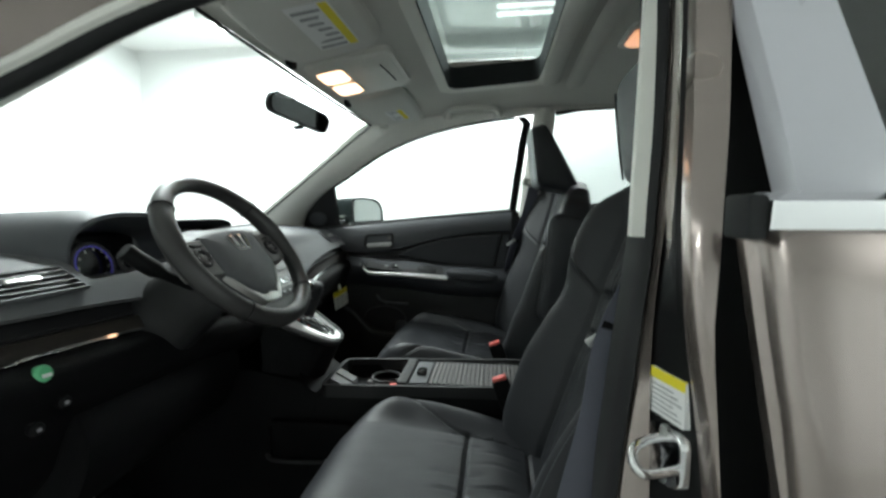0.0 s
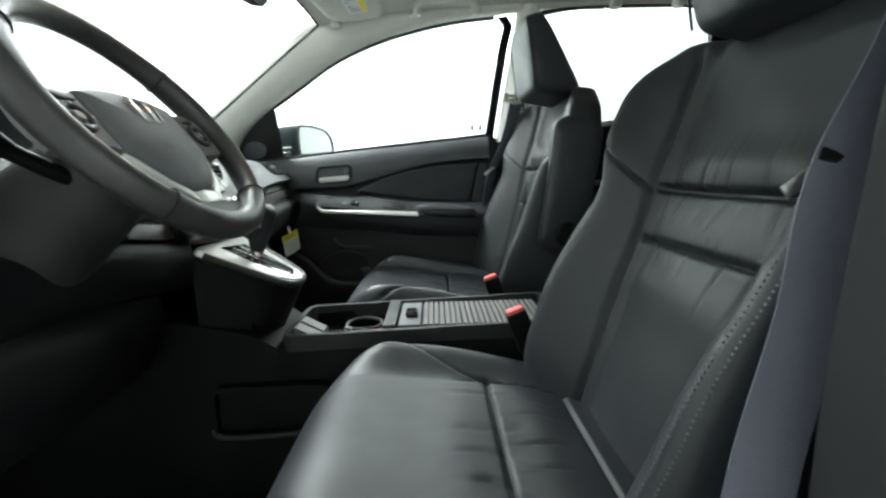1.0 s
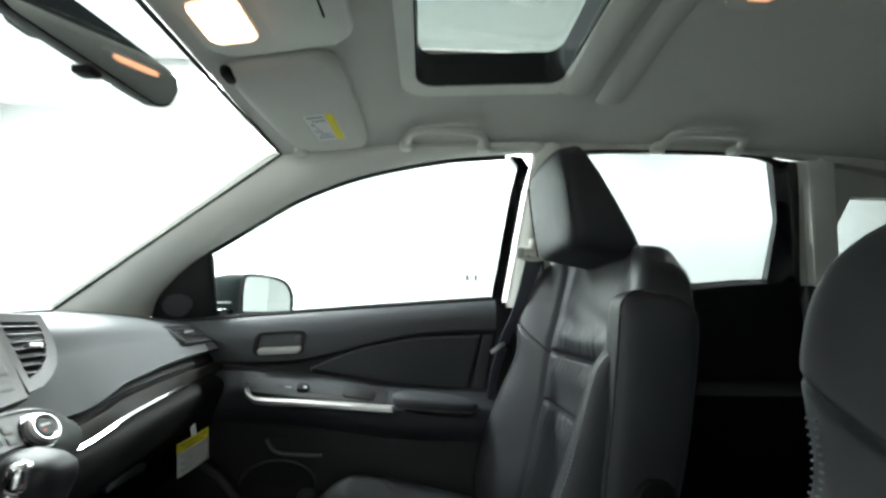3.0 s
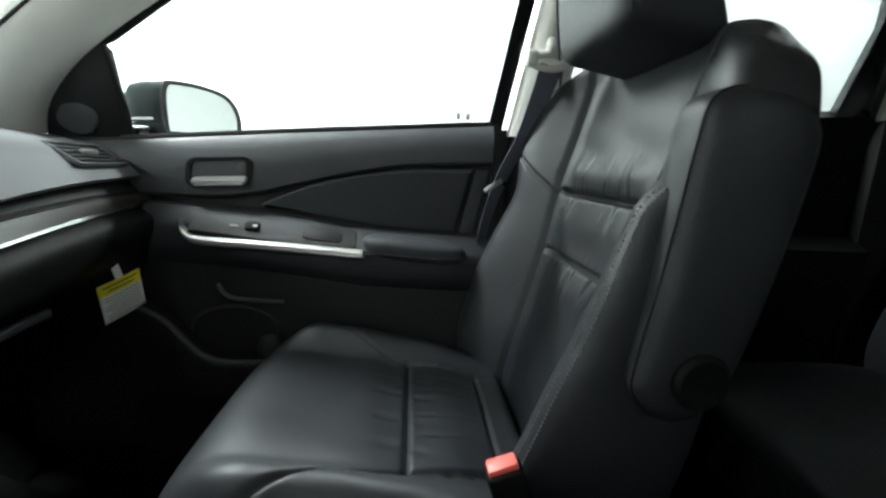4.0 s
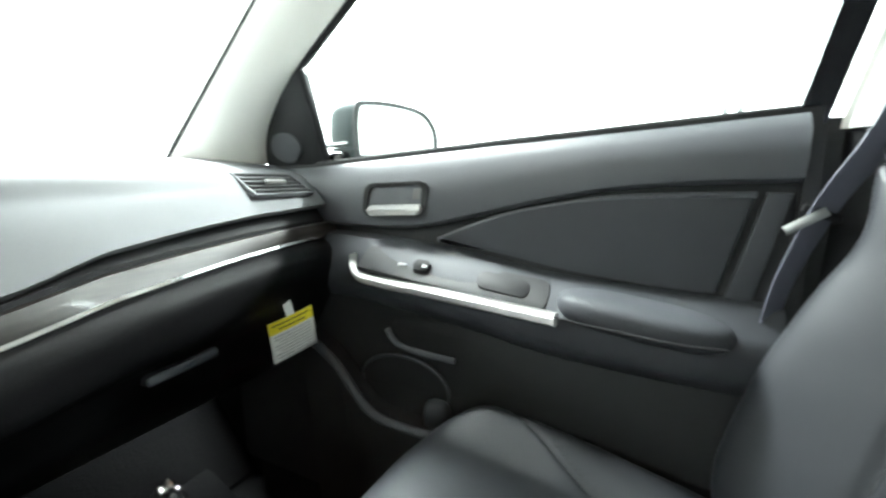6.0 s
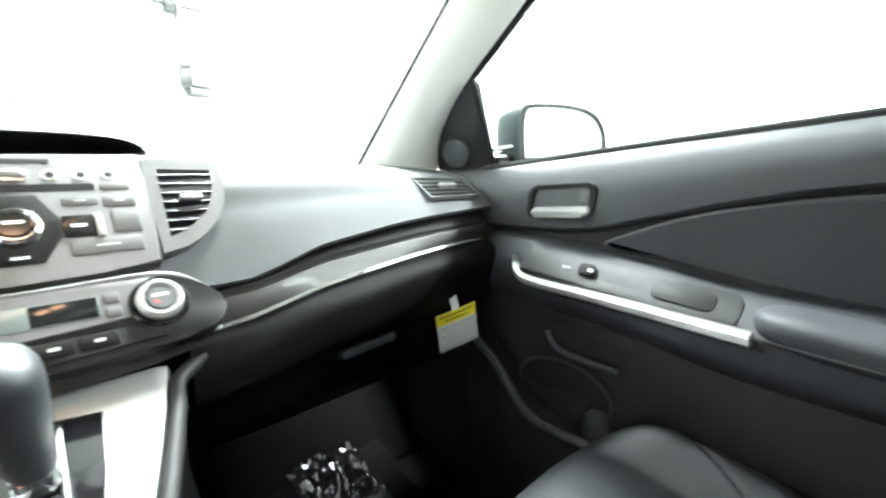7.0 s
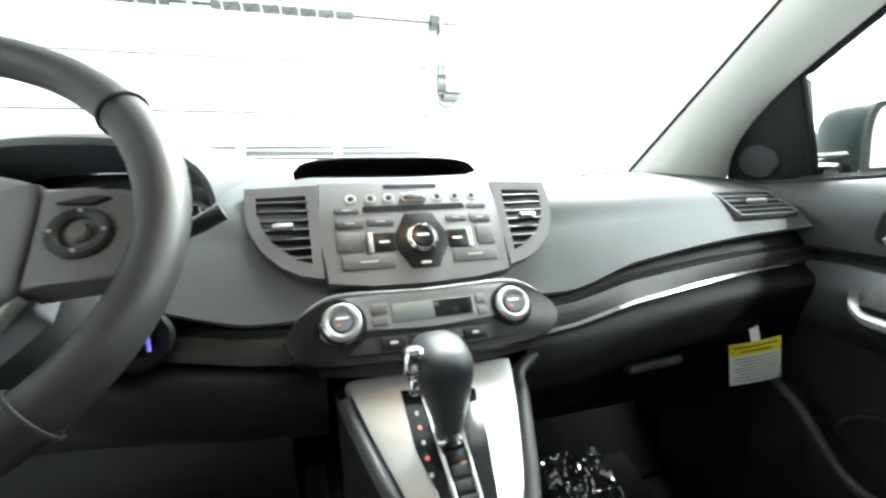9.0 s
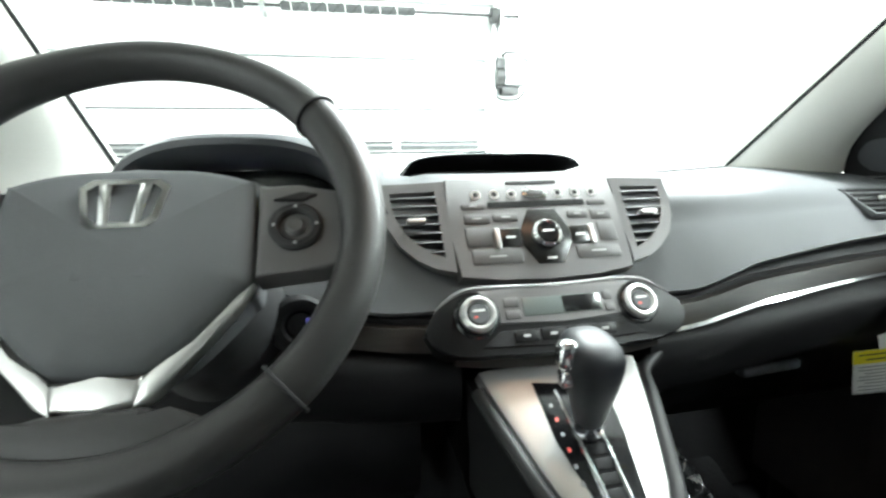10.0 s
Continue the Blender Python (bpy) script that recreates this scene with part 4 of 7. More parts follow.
def door_mirror():
    m = thing("door_mirror", (-0.45, 0.85, 1.1), "dark door mirror with clear reflecting glass", "door mirror")
    a, b = Vector((-0.448, 0.765, 0)), Vector((-0.362, 0.952, 0))
    along = (b - a).normalized()
    out = Vector((along.y, -along.x, 0))
    def put(u, v, e):
        return a + along * u + Vector((0, 0, v)) + out * e
    L = (b - a).length
    shape = [(0.004, 1.088), (0.0, 1.15), (0.006, 1.188), (0.03, 1.196), (0.10, 1.197), (0.16, 1.187), (0.19, 1.165), (0.203, 1.135), (0.202, 1.105), (0.19, 1.092)]
    rim = [(p.x, p.y) for p in spline([(u, v, 0) for u, v in shape + shape[:1]], 50)][:-1]
    cu, cv = 0.10, 1.142
    secs = []
    for s, e in ((1.0, 0.010), (1.04, 0.004), (1.05, -0.02), (1.06, -0.06), (1.0, -0.105), (0.82, -0.14), (0.5, -0.16), (0.02, -0.168)):
        secs.append([put(cu + (u - cu) * s, cv + (v - cv) * s, e) for u, v in rim])
    part("housing", loft(secs), MIRROR_CAP, m, "housing, dark green-grey with its inboard shade")
    part("rim", ring_between([(cu + (u - cu) * 1.05, cv + (v - cv) * 1.07) for u, v in rim], [(cu + (u - cu) * 0.955, cv + (v - cv) * 0.92) for u, v in rim], put, 0.006, 0.0145), SEAL, m, "black rim")
    part("mirror_glass", prism([(cu + (u - cu) * 0.98, cv + (v - cv) * 0.96) for u, v in rim], put, 0.009, 0.0115, 0), MIRROR, m, "reflecting mirror glass")
    part("foot", box((-0.56, 0.745, 1.062), (-0.46, 0.80, 1.10), 0.012, 3), GLOSS_BLACK, m, "black foot")
    part("indicator_strip", tube(spline([(-0.585, 0.785, 1.108), (-0.54, 0.79, 1.112), (-0.465, 0.775, 1.116)], 10), 0.006, 8), CHROME, m, "bright trim strip")


door_mirror()


def rear_passenger_door():
    d = thing("rear_passenger_door", (0.75, 0.75, 0.4), "closed rear car door with black trim and tinted window", "car door")
    part("trim_panel", loft([[(x, 0.70, 0.38), (x, 0.665, 0.40), (x, 0.67, 0.70), (x, 0.64, 0.86), (x, 0.64, 0.90), (x, 0.685, 0.93), (x, 0.69, 1.12 + 0.08 * t), (x, 0.715, 1.145 + 0.07 * t), (x, 0.75, 1.14 + 0.07 * t), (x, 0.75, 0.38)] for x, t in ((0.43, 0.0), (0.7, 0.5), (0.95, 0.85), (1.13, 1.0))]), DASH_DARK, d, "black trim panel")
    g = part("window_glass", prism([(0.42, 1.10), (0.42, 1.508), (0.52, 1.513), (0.742, 1.518), (0.97, 1.508), (1.026, 1.365), (1.04, 1.16)], lambda a, b, e: glass_at(a, b, e + 0.012), 0, 0.004, 0), PRIVACY, d, "tinted rear side glass")
    g.visible_shadow = False
    part("window_channel", tube(spline([glass_at(0.425, 1.50, -0.004), glass_at(0.52, 1.513, -0.004), glass_at(0.742, 1.518, -0.004), glass_at(0.93, 1.512, -0.004), glass_at(1.0, 1.49, -0.004)], 30), 0.008, 8), SEAL, d)
    part("rear_sash", prism([(0.968, 1.51), (1.04, 1.503), (1.10, 1.40), (1.155, 1.16), (1.03, 1.16), (1.024, 1.362)], lambda a, b, e: glass_at(a, b, -e), -0.015, 0.004, 0.003), GLOSS_BLACK, d, "black window sash")
    hb = part("handle_bezel", box((0.60, 0.674, 0.945), (0.70, 0.686, 0.99), 0.008), DASH_DARK, d)
    part("lever", box((0.605, 0.664, 0.95), (0.68, 0.676, 0.968), 0.005), STACK_GREY, hb, "grey lever")
    part("outer_panel", box((0.42, 0.80, 0.35), (1.3, 0.87, 1.08), 0.02), PAINT, d, "taupe metallic outer panel")


rear_passenger_door()


# ---- dashboard ----
A_AT = (0.0, 0.19, 0.29, 0.46, 0.61, 0.72)
BASE = [(-1.0, 1.050), (-0.99, 1.052), (-0.97, 1.056), (-0.91, 1.068), (-0.83, 1.082), (-0.79, 1.088)]
CREST = [(-0.66, 1.086), (-0.66, 1.086), (-0.66, 1.082), (-0.67, 1.080), (-0.68, 1.078), (-0.69, 1.076)]
SHOULDER = [(-0.505, 1.062), (-0.500, 1.067), (-0.500, 1.066), (-0.515, 1.062), (-0.530, 1.058), (-0.540, 1.055)]
BROW = [(-0.478, 1.02), (-0.455, 1.020), (-0.455, 1.025), (-0.465, 1.030), (-0.477, 1.028), (-0.485, 1.028)]
LEDGE = [(-0.430, 0.945), (-0.409, 0.945), (-0.415, 0.972), (-0.430, 0.990), (-0.443, 0.996), (-0.450, 0.998)]
WOOD_TOP = [(-0.400, 0.920), (-0.402, 0.930), (-0.416, 0.946), (-0.430, 0.958), (-0.443, 0.962), (-0.450, 0.962)]
CHROME_LINE = [(-0.392, 0.886), (-0.398, 0.902), (-0.408, 0.919), (-0.424, 0.933), (-0.441, 0.937), (-0.452, 0.934)]


def along(rows, y):
    a = abs(y)
    xs, zs = [r[0] for r in rows], [r[1] for r in rows]
    # smooth between the stations
    i = min(int(np.searchsorted(A_AT, a, side="right")) - 1, len(A_AT) - 2)
    i = max(i, 0)
    t = (a - A_AT[i]) / (A_AT[i + 1] - A_AT[i])
    def cat(v):
        p, q, r, s = v[max(i - 1, 0)], v[i], v[i + 1], v[min(i + 2, len(v) - 1)]
        return 0.5 * (2 * q + (r - p) * t + (2 * p - 5 * q + 4 * r - s) * t * t + (3 * q - p - 3 * r + s) * t ** 3)
    return cat(xs), cat(zs)


FACE = Vector((-0.49, 0, 1.07))
FACE_DOWN = Vector((0.59, 0, -0.807)).normalized()
FACE_OUT = Vector((0.807, 0, 0.59)).normalized()


def face(y, v, e=0.0):
    """A place on the sloping centre stack: y across, v down the face, e proud of it."""
    return FACE + Vector((0, y, 0)) + FACE_DOWN * v + FACE_OUT * e


def dashboard():
    d = thing("dashboard", (-0.6, 0, 0.6), "dark grey dashboard with wood and chrome trim and grey centre stack", "dashboard")
    # upper pad
    def pad(ys, n=110):
        secs = []
        for y in ys:
            pts = [along(r, y) for r in (BASE, CREST, SHOULDER, BROW, LEDGE)]
            line = spline([(pts[0][0], y, pts[0][1] - 0.03)] + [(x, y, z) for x, z in pts], n)
            for p in line:
                p.z += 0.008 * bell(p.x + 0.575, 0.03) * step(0.16, 0.12, abs(y)) - 0.030 * step(0.142, 0.130, abs(y)) * step(-0.576, -0.590, p.x) * step(-0.76, -0.72, p.x)
                p.z -= 0.066 * step(0.136, 0.118, abs(y + 0.362)) * step(-0.462, -0.497, p.x) * step(-0.66, -0.64, p.x)
            x, z = pts[-1]
            line += [Vector((x - 0.006, y, z - 0.006)), Vector((x - 0.045, y, z - 0.010)), Vector((x - 0.12, y, z - 0.04)), Vector((pts[0][0], y, 0.9))]
            secs.append(line)
        return loft(secs)
    part("upper_pad", pad(np.linspace(-0.725, 0.725, 150)), DASH_SOFT, d, "dark grey grained upper pad")
    # black gap, wood band, chrome line, lower bulge on both sides of the stack
    for side in (1, -1):
        ys = [side * a for a in np.linspace(0.118, 0.70, 50)]
        gap, band, line, bulge = [], [], [], []
        for y in ys:
            (lx, lz), (wx, wz), (cx, cz) = along(LEDGE, y), along(WOOD_TOP, y), along(CHROME_LINE, y)
            fade = step(0.70, 0.62, abs(y))
            gap.append([(lx - 0.03, y, lz - 0.006), (wx - 0.012, y, wz + 0.006), (wx - 0.012, y, wz - 0.02), (lx - 0.08, y, lz - 0.03)])
            band.append([(wx - 0.02, y, wz), (wx, y, wz + 0.0), (wx + 0.006, y, (wz + cz) / 2), (cx + 0.003, y, cz + 0.003), (cx - 0.02, y, cz)])
            h = 0.0030 * fade + 0.0005
            line.append([(cx - 0.01, y, cz + h), (cx + 0.003, y, cz + h), (cx + 0.0065, y, cz), (cx + 0.003, y, cz - h), (cx - 0.01, y, cz - h)])
            gx = table((0.118, 0.3, 0.7), (0.0, 0.012, 0.018), abs(y))
            bulge.append(spline([(cx - 0.02, y, cz - 0.004), (cx + 0.004, y, cz - 0.005), (cx + 0.010 + gx, y, cz - 0.020), (cx + 0.012 + gx, y, cz - 0.045), (cx - 0.005 + gx, y, cz - 0.085),
                                 (-0.462, y, 0.80), (-0.50, y, 0.72), (-0.56, y, 0.66)], 36) + [Vector((-0.75, y, 0.60)), Vector((-0.8, y, 0.9))])
        part("gap_strip", loft(gap), SEAL, d, "black recess strip")
        part("wood_band", loft(band), WOOD, d, "dark glossy wood-look band")
        part("chrome_line", loft(line if side > 0 else line[28:]), CHROME, d, "thin chrome line")
        part("lower_panel", loft(bulge), DASH_DARK, d, "black lower dash panel")
    # glovebox handle
    part("glovebox_handle", box((-0.478, 0.335, 0.780), (-0.455, 0.440, 0.797), 0.006, 3, Matrix.Translation((0, 0, 0.0)) @ Matrix.Translation((-0.466, 0.38, 0.788)) @ Matrix.Rotation(radians(3), 4, "X") @ Matrix.Translation((0.466, -0.38, -0.788))), DOOR_SOFT, d, "grey glovebox latch")
    part("glovebox_seam", tube(spline([(-0.405, 0.17, 0.845), (-0.403, 0.3, 0.862), (-0.411, 0.45, 0.876), (-0.424, 0.60, 0.880)], 24), 0.0022, 6), SEAL, d)
    # centre stack face
    shape = [(-0.112, -0.016), (0.112, -0.016), (0.118, 0.05), (0.112, 0.119), (0.06, 0.126), (0.0, 0.128), (-0.06, 0.126), (-0.112, 0.119), (-0.118, 0.05)]
    stack = [(p.x, p.y) for p in spline([(a, b, 0) for a, b in shape + shape[:1]], 54)][:-1]
    shape2 = [(-0.112, -0.016)] + [(0.112, -0.016), (0.115, 0.05), (0.109, 0.117), (0.06, 0.123), (0.0, 0.125), (-0.06, 0.123), (-0.109, 0.117), (-0.115, 0.05)]
    radio = part("radio", prism(shape2, face, -0.03, 0.0040, 0.0015), STACK_GREY, d, "grey radio panel")
    part("display_slot", prism(rounded(-0.033, -0.011, 0.037, -0.006, 0.002, 3), face, 0.0, 0.0046, 0), SEAL, radio, "dark slot")
    for y in (-0.075, -0.051, -0.028, 0.035, 0.059, 0.082):
        b = part("round_button", disc(face(y, 0.0085, 0.003), FACE_OUT, 0.0068, 0.0022, 20, 0.0008, 0.0036), SILVER, radio, "chrome-ringed button")
        part("cap", disc(face(y, 0.0085, 0.003), FACE_OUT, 0.0036, 0.0018, 16, 0.0006), SEAL, b, "black cap")
    b = part("mode_button", prism(rounded(-0.013, 0.002, 0.020, 0.015, 0.005), face, 0.003, 0.006, 0.001), CHROME, radio, "chrome-ringed oblong button")
    part("cap", prism(rounded(-0.009, 0.005, 0.016, 0.012, 0.003), face, 0.004, 0.0066, 0.0005), BUTTON_GREY, b)
    part("disc_slot", prism(rounded(-0.062, 0.0195, 0.068, 0.0275, 0.002, 3), face, 0.0, 0.0047, 0), DASH_DARK, radio, "black disc slot")
    for a0, b0, a1, b1 in ((-0.096, 0.020, -0.066, 0.029), (0.072, 0.019, 0.098, 0.028), (-0.095, 0.036, -0.062, 0.049), (-0.058, 0.036, -0.026, 0.047), (0.040, 0.035, 0.068, 0.046),
                           (0.072, 0.035, 0.100, 0.049), (-0.092, 0.084, -0.030, 0.103), (0.040, 0.084, 0.098, 0.102), (-0.096, 0.054, -0.064, 0.080), (0.076, 0.053, 0.100, 0.080)):
        b = part("button", prism(rounded(a0, b0, a1, b1, 0.003, 3), face, 0.003, 0.0050, 0.0006), BUTTON_GREY, radio)
        w = (a1 - a0) * 0.17
        if a1 - a0 > 0.027 and b1 - b0 < 0.021:
            part("legend", prism(rounded((a0 + a1) / 2 - w, (b0 + b1) / 2 - 0.0009, (a0 + a1) / 2 + w, (b0 + b1) / 2 + 0.0009, 0.0005, 2), face, 0.0048, 0.0053, 0), LEGEND, b)
    hexa = [(-0.013, 0.034), (0.022, 0.034), (0.036, 0.060), (0.036, 0.080), (0.021, 0.106), (-0.012, 0.106), (-0.027, 0.080), (-0.027, 0.060)]
    hx = part("dial_surround", prism(hexa, lambda a, b, e: face(a, b, e - 0.05 * (b - 0.07)), 0.002, 0.007, 0.001), PIANO, radio, "glossy black dial surround")
    for y, v in ((0.005, 0.0395), (0.005, 0.1)):
        part("legend", prism(rounded(y - 0.006, v - 0.0013, y + 0.006, v + 0.0013, 0.0005, 2), face, 0.0069, 0.0073, 0), WHITE_INK, hx)
    for a0, a1, mat in ((-0.054, -0.028, PIANO), (0.037, 0.062, PIANO)):
        b = part("seek_button", prism(rounded(a0, 0.058, a1, 0.082, 0.002, 2), lambda a, b, e: face(a, b, e - 0.05 * (b - 0.07)), 0.003, 0.0062, 0.0008), mat, radio, "glossy seek button")
        part("legend", prism(rounded((a0 + a1) / 2 - 0.006, 0.0685, (a0 + a1) / 2 + 0.006, 0.0712, 0.0005, 2), face, 0.0061, 0.0066, 0), WHITE_INK, b)
    for y in (-0.0575, 0.0655):
        part("lit_bar", prism(rounded(y - 0.003, 0.057, y + 0.003, 0.083, 0.001, 2), face, 0.003, 0.0075, 0.0008), SILVER, radio, "bright vertical bar")
    dl = part("volume_dial", disc(face(0.0045, 0.0695, 0.006), FACE_OUT, 0.0190, 0.010, 40, 0.003, 0.0125), CHROME, radio, "chrome-rimmed volume dial")
    part("dial_cap", disc(face(0.0045, 0.0695, 0.006), FACE_OUT, 0.0135, 0.009, 32, 0.002), GLOSS_BLACK, dl, "black dial cap")
    part("legend", prism(rounded(-0.003, 0.066, 0.012, 0.069, 0.0005, 2), lambda a, b, e: face(a, b, e + 0.0148), 0, 0.0006, 0), WHITE_INK, dl)
    # air vents at both sides of the stack
    for side in (1, -1):
        rim = [(0.1135, -0.013), (0.194, -0.010), (0.194, 0.021), (0.188, 0.049), (0.176, 0.073), (0.157, 0.092), (0.137, 0.104), (0.1125, 0.110)]
        inn = [(0.127, 0.001), (0.182, 0.003), (0.181, 0.020), (0.175, 0.043), (0.164, 0.062), (0.148, 0.077), (0.134, 0.086), (0.123, 0.091)]
        put = lambda a, b, e: face(a * side, b, e)
        v = part("air_vent", ring_between(rim, inn, put, -0.012, 0.0040), STACK_GREY, d, "grey vent surround")
        part("vent_well", prism(inn, put, -0.03, -0.012, 0), SEAL, v, "dark vent opening")
        for k in range(7):
            b = 0.009 + k * 0.0122
            right = float(np.interp(b, [0.0, 0.02, 0.043, 0.062, 0.077, 0.088], [0.182, 0.181, 0.175, 0.164, 0.148, 0.131]))
            part("slat", loft([[put(y, b, -0.010), put(y, b - 0.001, 0.004), put(y, b + 0.0018, 0.005), put(y, b + 0.0035, -0.008)] for y in (0.124, right)]), CONSOLE, v, "black slat")
        part("vent_tab", prism(rounded(0.142, 0.040, 0.164, 0.046, 0.002, 3), put, 0.0, 0.010, 0.001), SILVER, v, "silver tab")
    # display hood on top of the pad
    secs = []
    for k in range(31):
        y = -0.144 + 0.288 * k / 30
        q = sup(y / 0.145, 3.6)
        secs.append([(-0.80, y, 1.07), (-0.74, y, 1.078 + 0.026 * q), (-0.66, y, 1.086 + 0.033 * q), (-0.630, y, 1.086 + 0.034 * q), (-0.625, y, 1.086 + 0.032 * q), (-0.632, y, 1.084 + 0.029 * q), (-0.70, y, 1.078 + 0.017 * q)])
    part("display_hood", loft(secs), DASH_DARK, d, "black display hood")
    part("display", box((-0.73, -0.125, 1.055), (-0.715, 0.125, 1.10), 0.003), SEAL, d, "dark upper display")
    part("display_tray", box((-0.72, -0.126, 1.045), (-0.592, 0.126, 1.062), 0.003), SEAL, d, "black display tray")
    # climate panel
    cl = [(-0.158, 0.178), (-0.146, 0.156), (-0.122, 0.138), (-0.09, 0.131), (0.0, 0.1335), (0.09, 0.131), (0.122, 0.138), (0.146, 0.156), (0.158, 0.178), (0.135, 0.202), (0.06, 0.208), (0.0, 0.209), (-0.06, 0.208), (-0.135, 0.202)]
    clim = part("climate_panel", prism([(p.x, p.y) for p in spline([(a, b, 0) for a, b in cl + cl[:1]], 60)][:-1], face, -0.03, 0.003, 0.003), SATIN_BLACK, d, "black wing-shaped climate panel")
    lip = spline([(a, b, 0) for a, b in cl[1:8]], 60)
    part("climate_lip", tube([face(q.x, q.y, 0.001) for q in lip], lambda t: 0.0010 + 0.0028 * math.sin(math.pi * t) ** 0.6, 8), STACK_GREY, clim, "grey moulded lip")
    part("button_strip", prism([(-0.074, 0.182), (0.074, 0.182), (0.098, 0.1985), (0.0, 0.2025), (-0.098, 0.1985)], face, 0.0, 0.0042, 0.001), DASH_DARK, clim, "black button strip")
    up = [(-0.100, 0.1345), (-0.055, 0.1345), (0.0, 0.136), (0.055, 0.1345), (0.100, 0.1345), (0.084, 0.1405), (0.074, 0.150), (0.071, 0.162), (0.074, 0.174), (0.0, 0.177), (-0.074, 0.174), (-0.071, 0.162), (-0.074, 0.150), (-0.084, 0.1405)]
    part("climate_face", prism(up, face, 0.0, 0.0045, 0.001), STACK_GREY, clim, "grey climate face")
    part("screen", prism(rounded(-0.044, 0.1465, 0.052, 0.168, 0.002, 3), face, 0.002, 0.0052, 0.0005), LCD, clim, "grey liquid crystal screen")
    part("screen_dark_half", prism(rounded(0.004, 0.1475, 0.050, 0.167, 0.001, 3), face, 0.002, 0.0054, 0.0003), GLOSS_BLACK, clim, "dark half of the screen")
    for a0, b0, a1, b1 in ((-0.066, 0.145, -0.048, 0.156), (-0.066, 0.160, -0.048, 0.170), (0.055, 0.145, 0.067, 0.156), (0.055, 0.160, 0.067, 0.170)):
        part("button", prism(rounded(a0, b0, a1, b1, 0.002, 3), face, 0.003, 0.0058, 0.0006), BUTTON_GREY, clim)
    for k in range(4):
        b = part("button", prism(rounded(-0.060 + k * 0.031, 0.183, -0.032 + k * 0.031, 0.196, 0.002, 3), face, 0.001, 0.0052, 0.0006), SATIN_BLACK, clim, "black button")
        part("legend", prism(rounded(-0.050 + k * 0.031, 0.188, -0.042 + k * 0.031, 0.191, 0.0005, 2), face, 0.005, 0.0056, 0), LEGEND, b)
    for y in (-0.098, 0.098):
        kn = part("climate_knob", disc(face(y, 0.1625, 0.002), FACE_OUT, 0.0205, 0.013, 40, 0.003, 0.0128), SILVER, clim, "silver-rimmed climate knob")
        part("knob_skirt", disc(face(y, 0.1625, 0.001), FACE_OUT, 0.0262, 0.005, 40, 0.002), GLOSS_BLACK, kn, "black skirt")
        part("knob_cap", disc(face(y, 0.1625, 0.002), FACE_OUT, 0.0126, 0.0118, 32, 0.002), DASH_SOFT, kn, "dark knob centre")
        part("mark", prism(rounded(y - 0.007, 0.158, y + 0.007, 0.1605, 0.0006, 2), lambda a, b, e: face(a, b, e + 0.0136), 0, 0.0006, 0), WHITE_INK, kn)
        part("mark", prism(rounded(y - 0.006, 0.165, y - 0.002, 0.1675, 0.0006, 2), lambda a, b, e: face(a, b, e + 0.0136), 0, 0.0006, 0), RED, kn)
    # wood bridge under the climate panel
    secs = []
    for y in np.linspace(-0.125, 0.125, 24):
        z = 0.886 + 0.01 * (abs(y) / 0.12) ** 2
        x = -0.388 - 0.06 * y * y
        secs.append([(x - 0.03, y, z + 0.028), (x - 0.003, y, z + 0.026), (x + 0.007, y, z + 0.010), (x + 0.004, y, z - 0.010), (x - 0.03, y, z - 0.012)])
    part("wood_bridge", loft(secs), WOOD, d, "dark glossy wood-look bridge")
    # passenger side vent
    for side in (1, -1):
        def pv(a, b, e=0.0):
            y = a * side
            (bx, bz), (sx, sz) = along(BROW, y), along(SHOULDER, y)
            n = Vector((sz - bz, 0, bx - sx)).normalized()
            return Vector((bx, y, bz)).lerp(Vector((sx, y, sz)), b) + n * e
        v = part("side_vent", ring_between(rounded(0.515, -0.42, 0.655, 0.70, 0.02, 4), rounded(0.5195, -0.37, 0.6505, 0.66, 0.018, 4), pv, 0.0, 0.007), DASH_SOFT, d, "grey side vent surround")
        part("vent_well", prism(rounded(0.5195, -0.37, 0.6505, 0.66, 0.018, 4), pv, 0.0, 0.003, 0), SEAL, v, "dark vent opening")
        for k in range(5):
            b = -0.27 + k * 0.205
            part("slat", loft([[pv(y, b, 0.001), pv(y, b + 0.02, 0.008), pv(y, b + 0.07, 0.008), pv(y, b + 0.05, 0.001)] for y in (0.521, 0.585, 0.649)]), CONSOLE, v, "black slat")
        part("vent_tab", prism(rounded(0.565, 0.10, 0.610, 0.22, 0.01, 3), pv, 0.006, 0.012, 0.001), SILVER, v, "silver tab")
    # instrument cowl in front of the driver
    cy = -0.362
    secs = []
    for k in range(37):
        q = k / 36 * math.pi
        oy, oz = -math.cos(q), math.sin(q)
        w = 0.138
        pt = lambda s, x, h, lift: Vector((x, cy + w * s * math.copysign(abs(oy) ** 0.75, oy), lift + h * s * oz ** 0.62))
        secs.append([pt(1.40, -0.70, 0.062, 1.055), pt(1.22, -0.62, 0.082, 1.045), pt(1.06, -0.55, 0.099, 1.042), pt(1.01, -0.515, 0.103, 1.040), pt(0.985, -0.506, 0.102, 1.039), pt(0.955, -0.505, 0.098, 1.038), pt(0.92, -0.525, 0.090, 1.035), pt(0.88, -0.60, 0.080, 1.03)])
    part("instrument_cowl", loft(secs, True, True), DOOR_SOFT, d, "black instrument cowl")
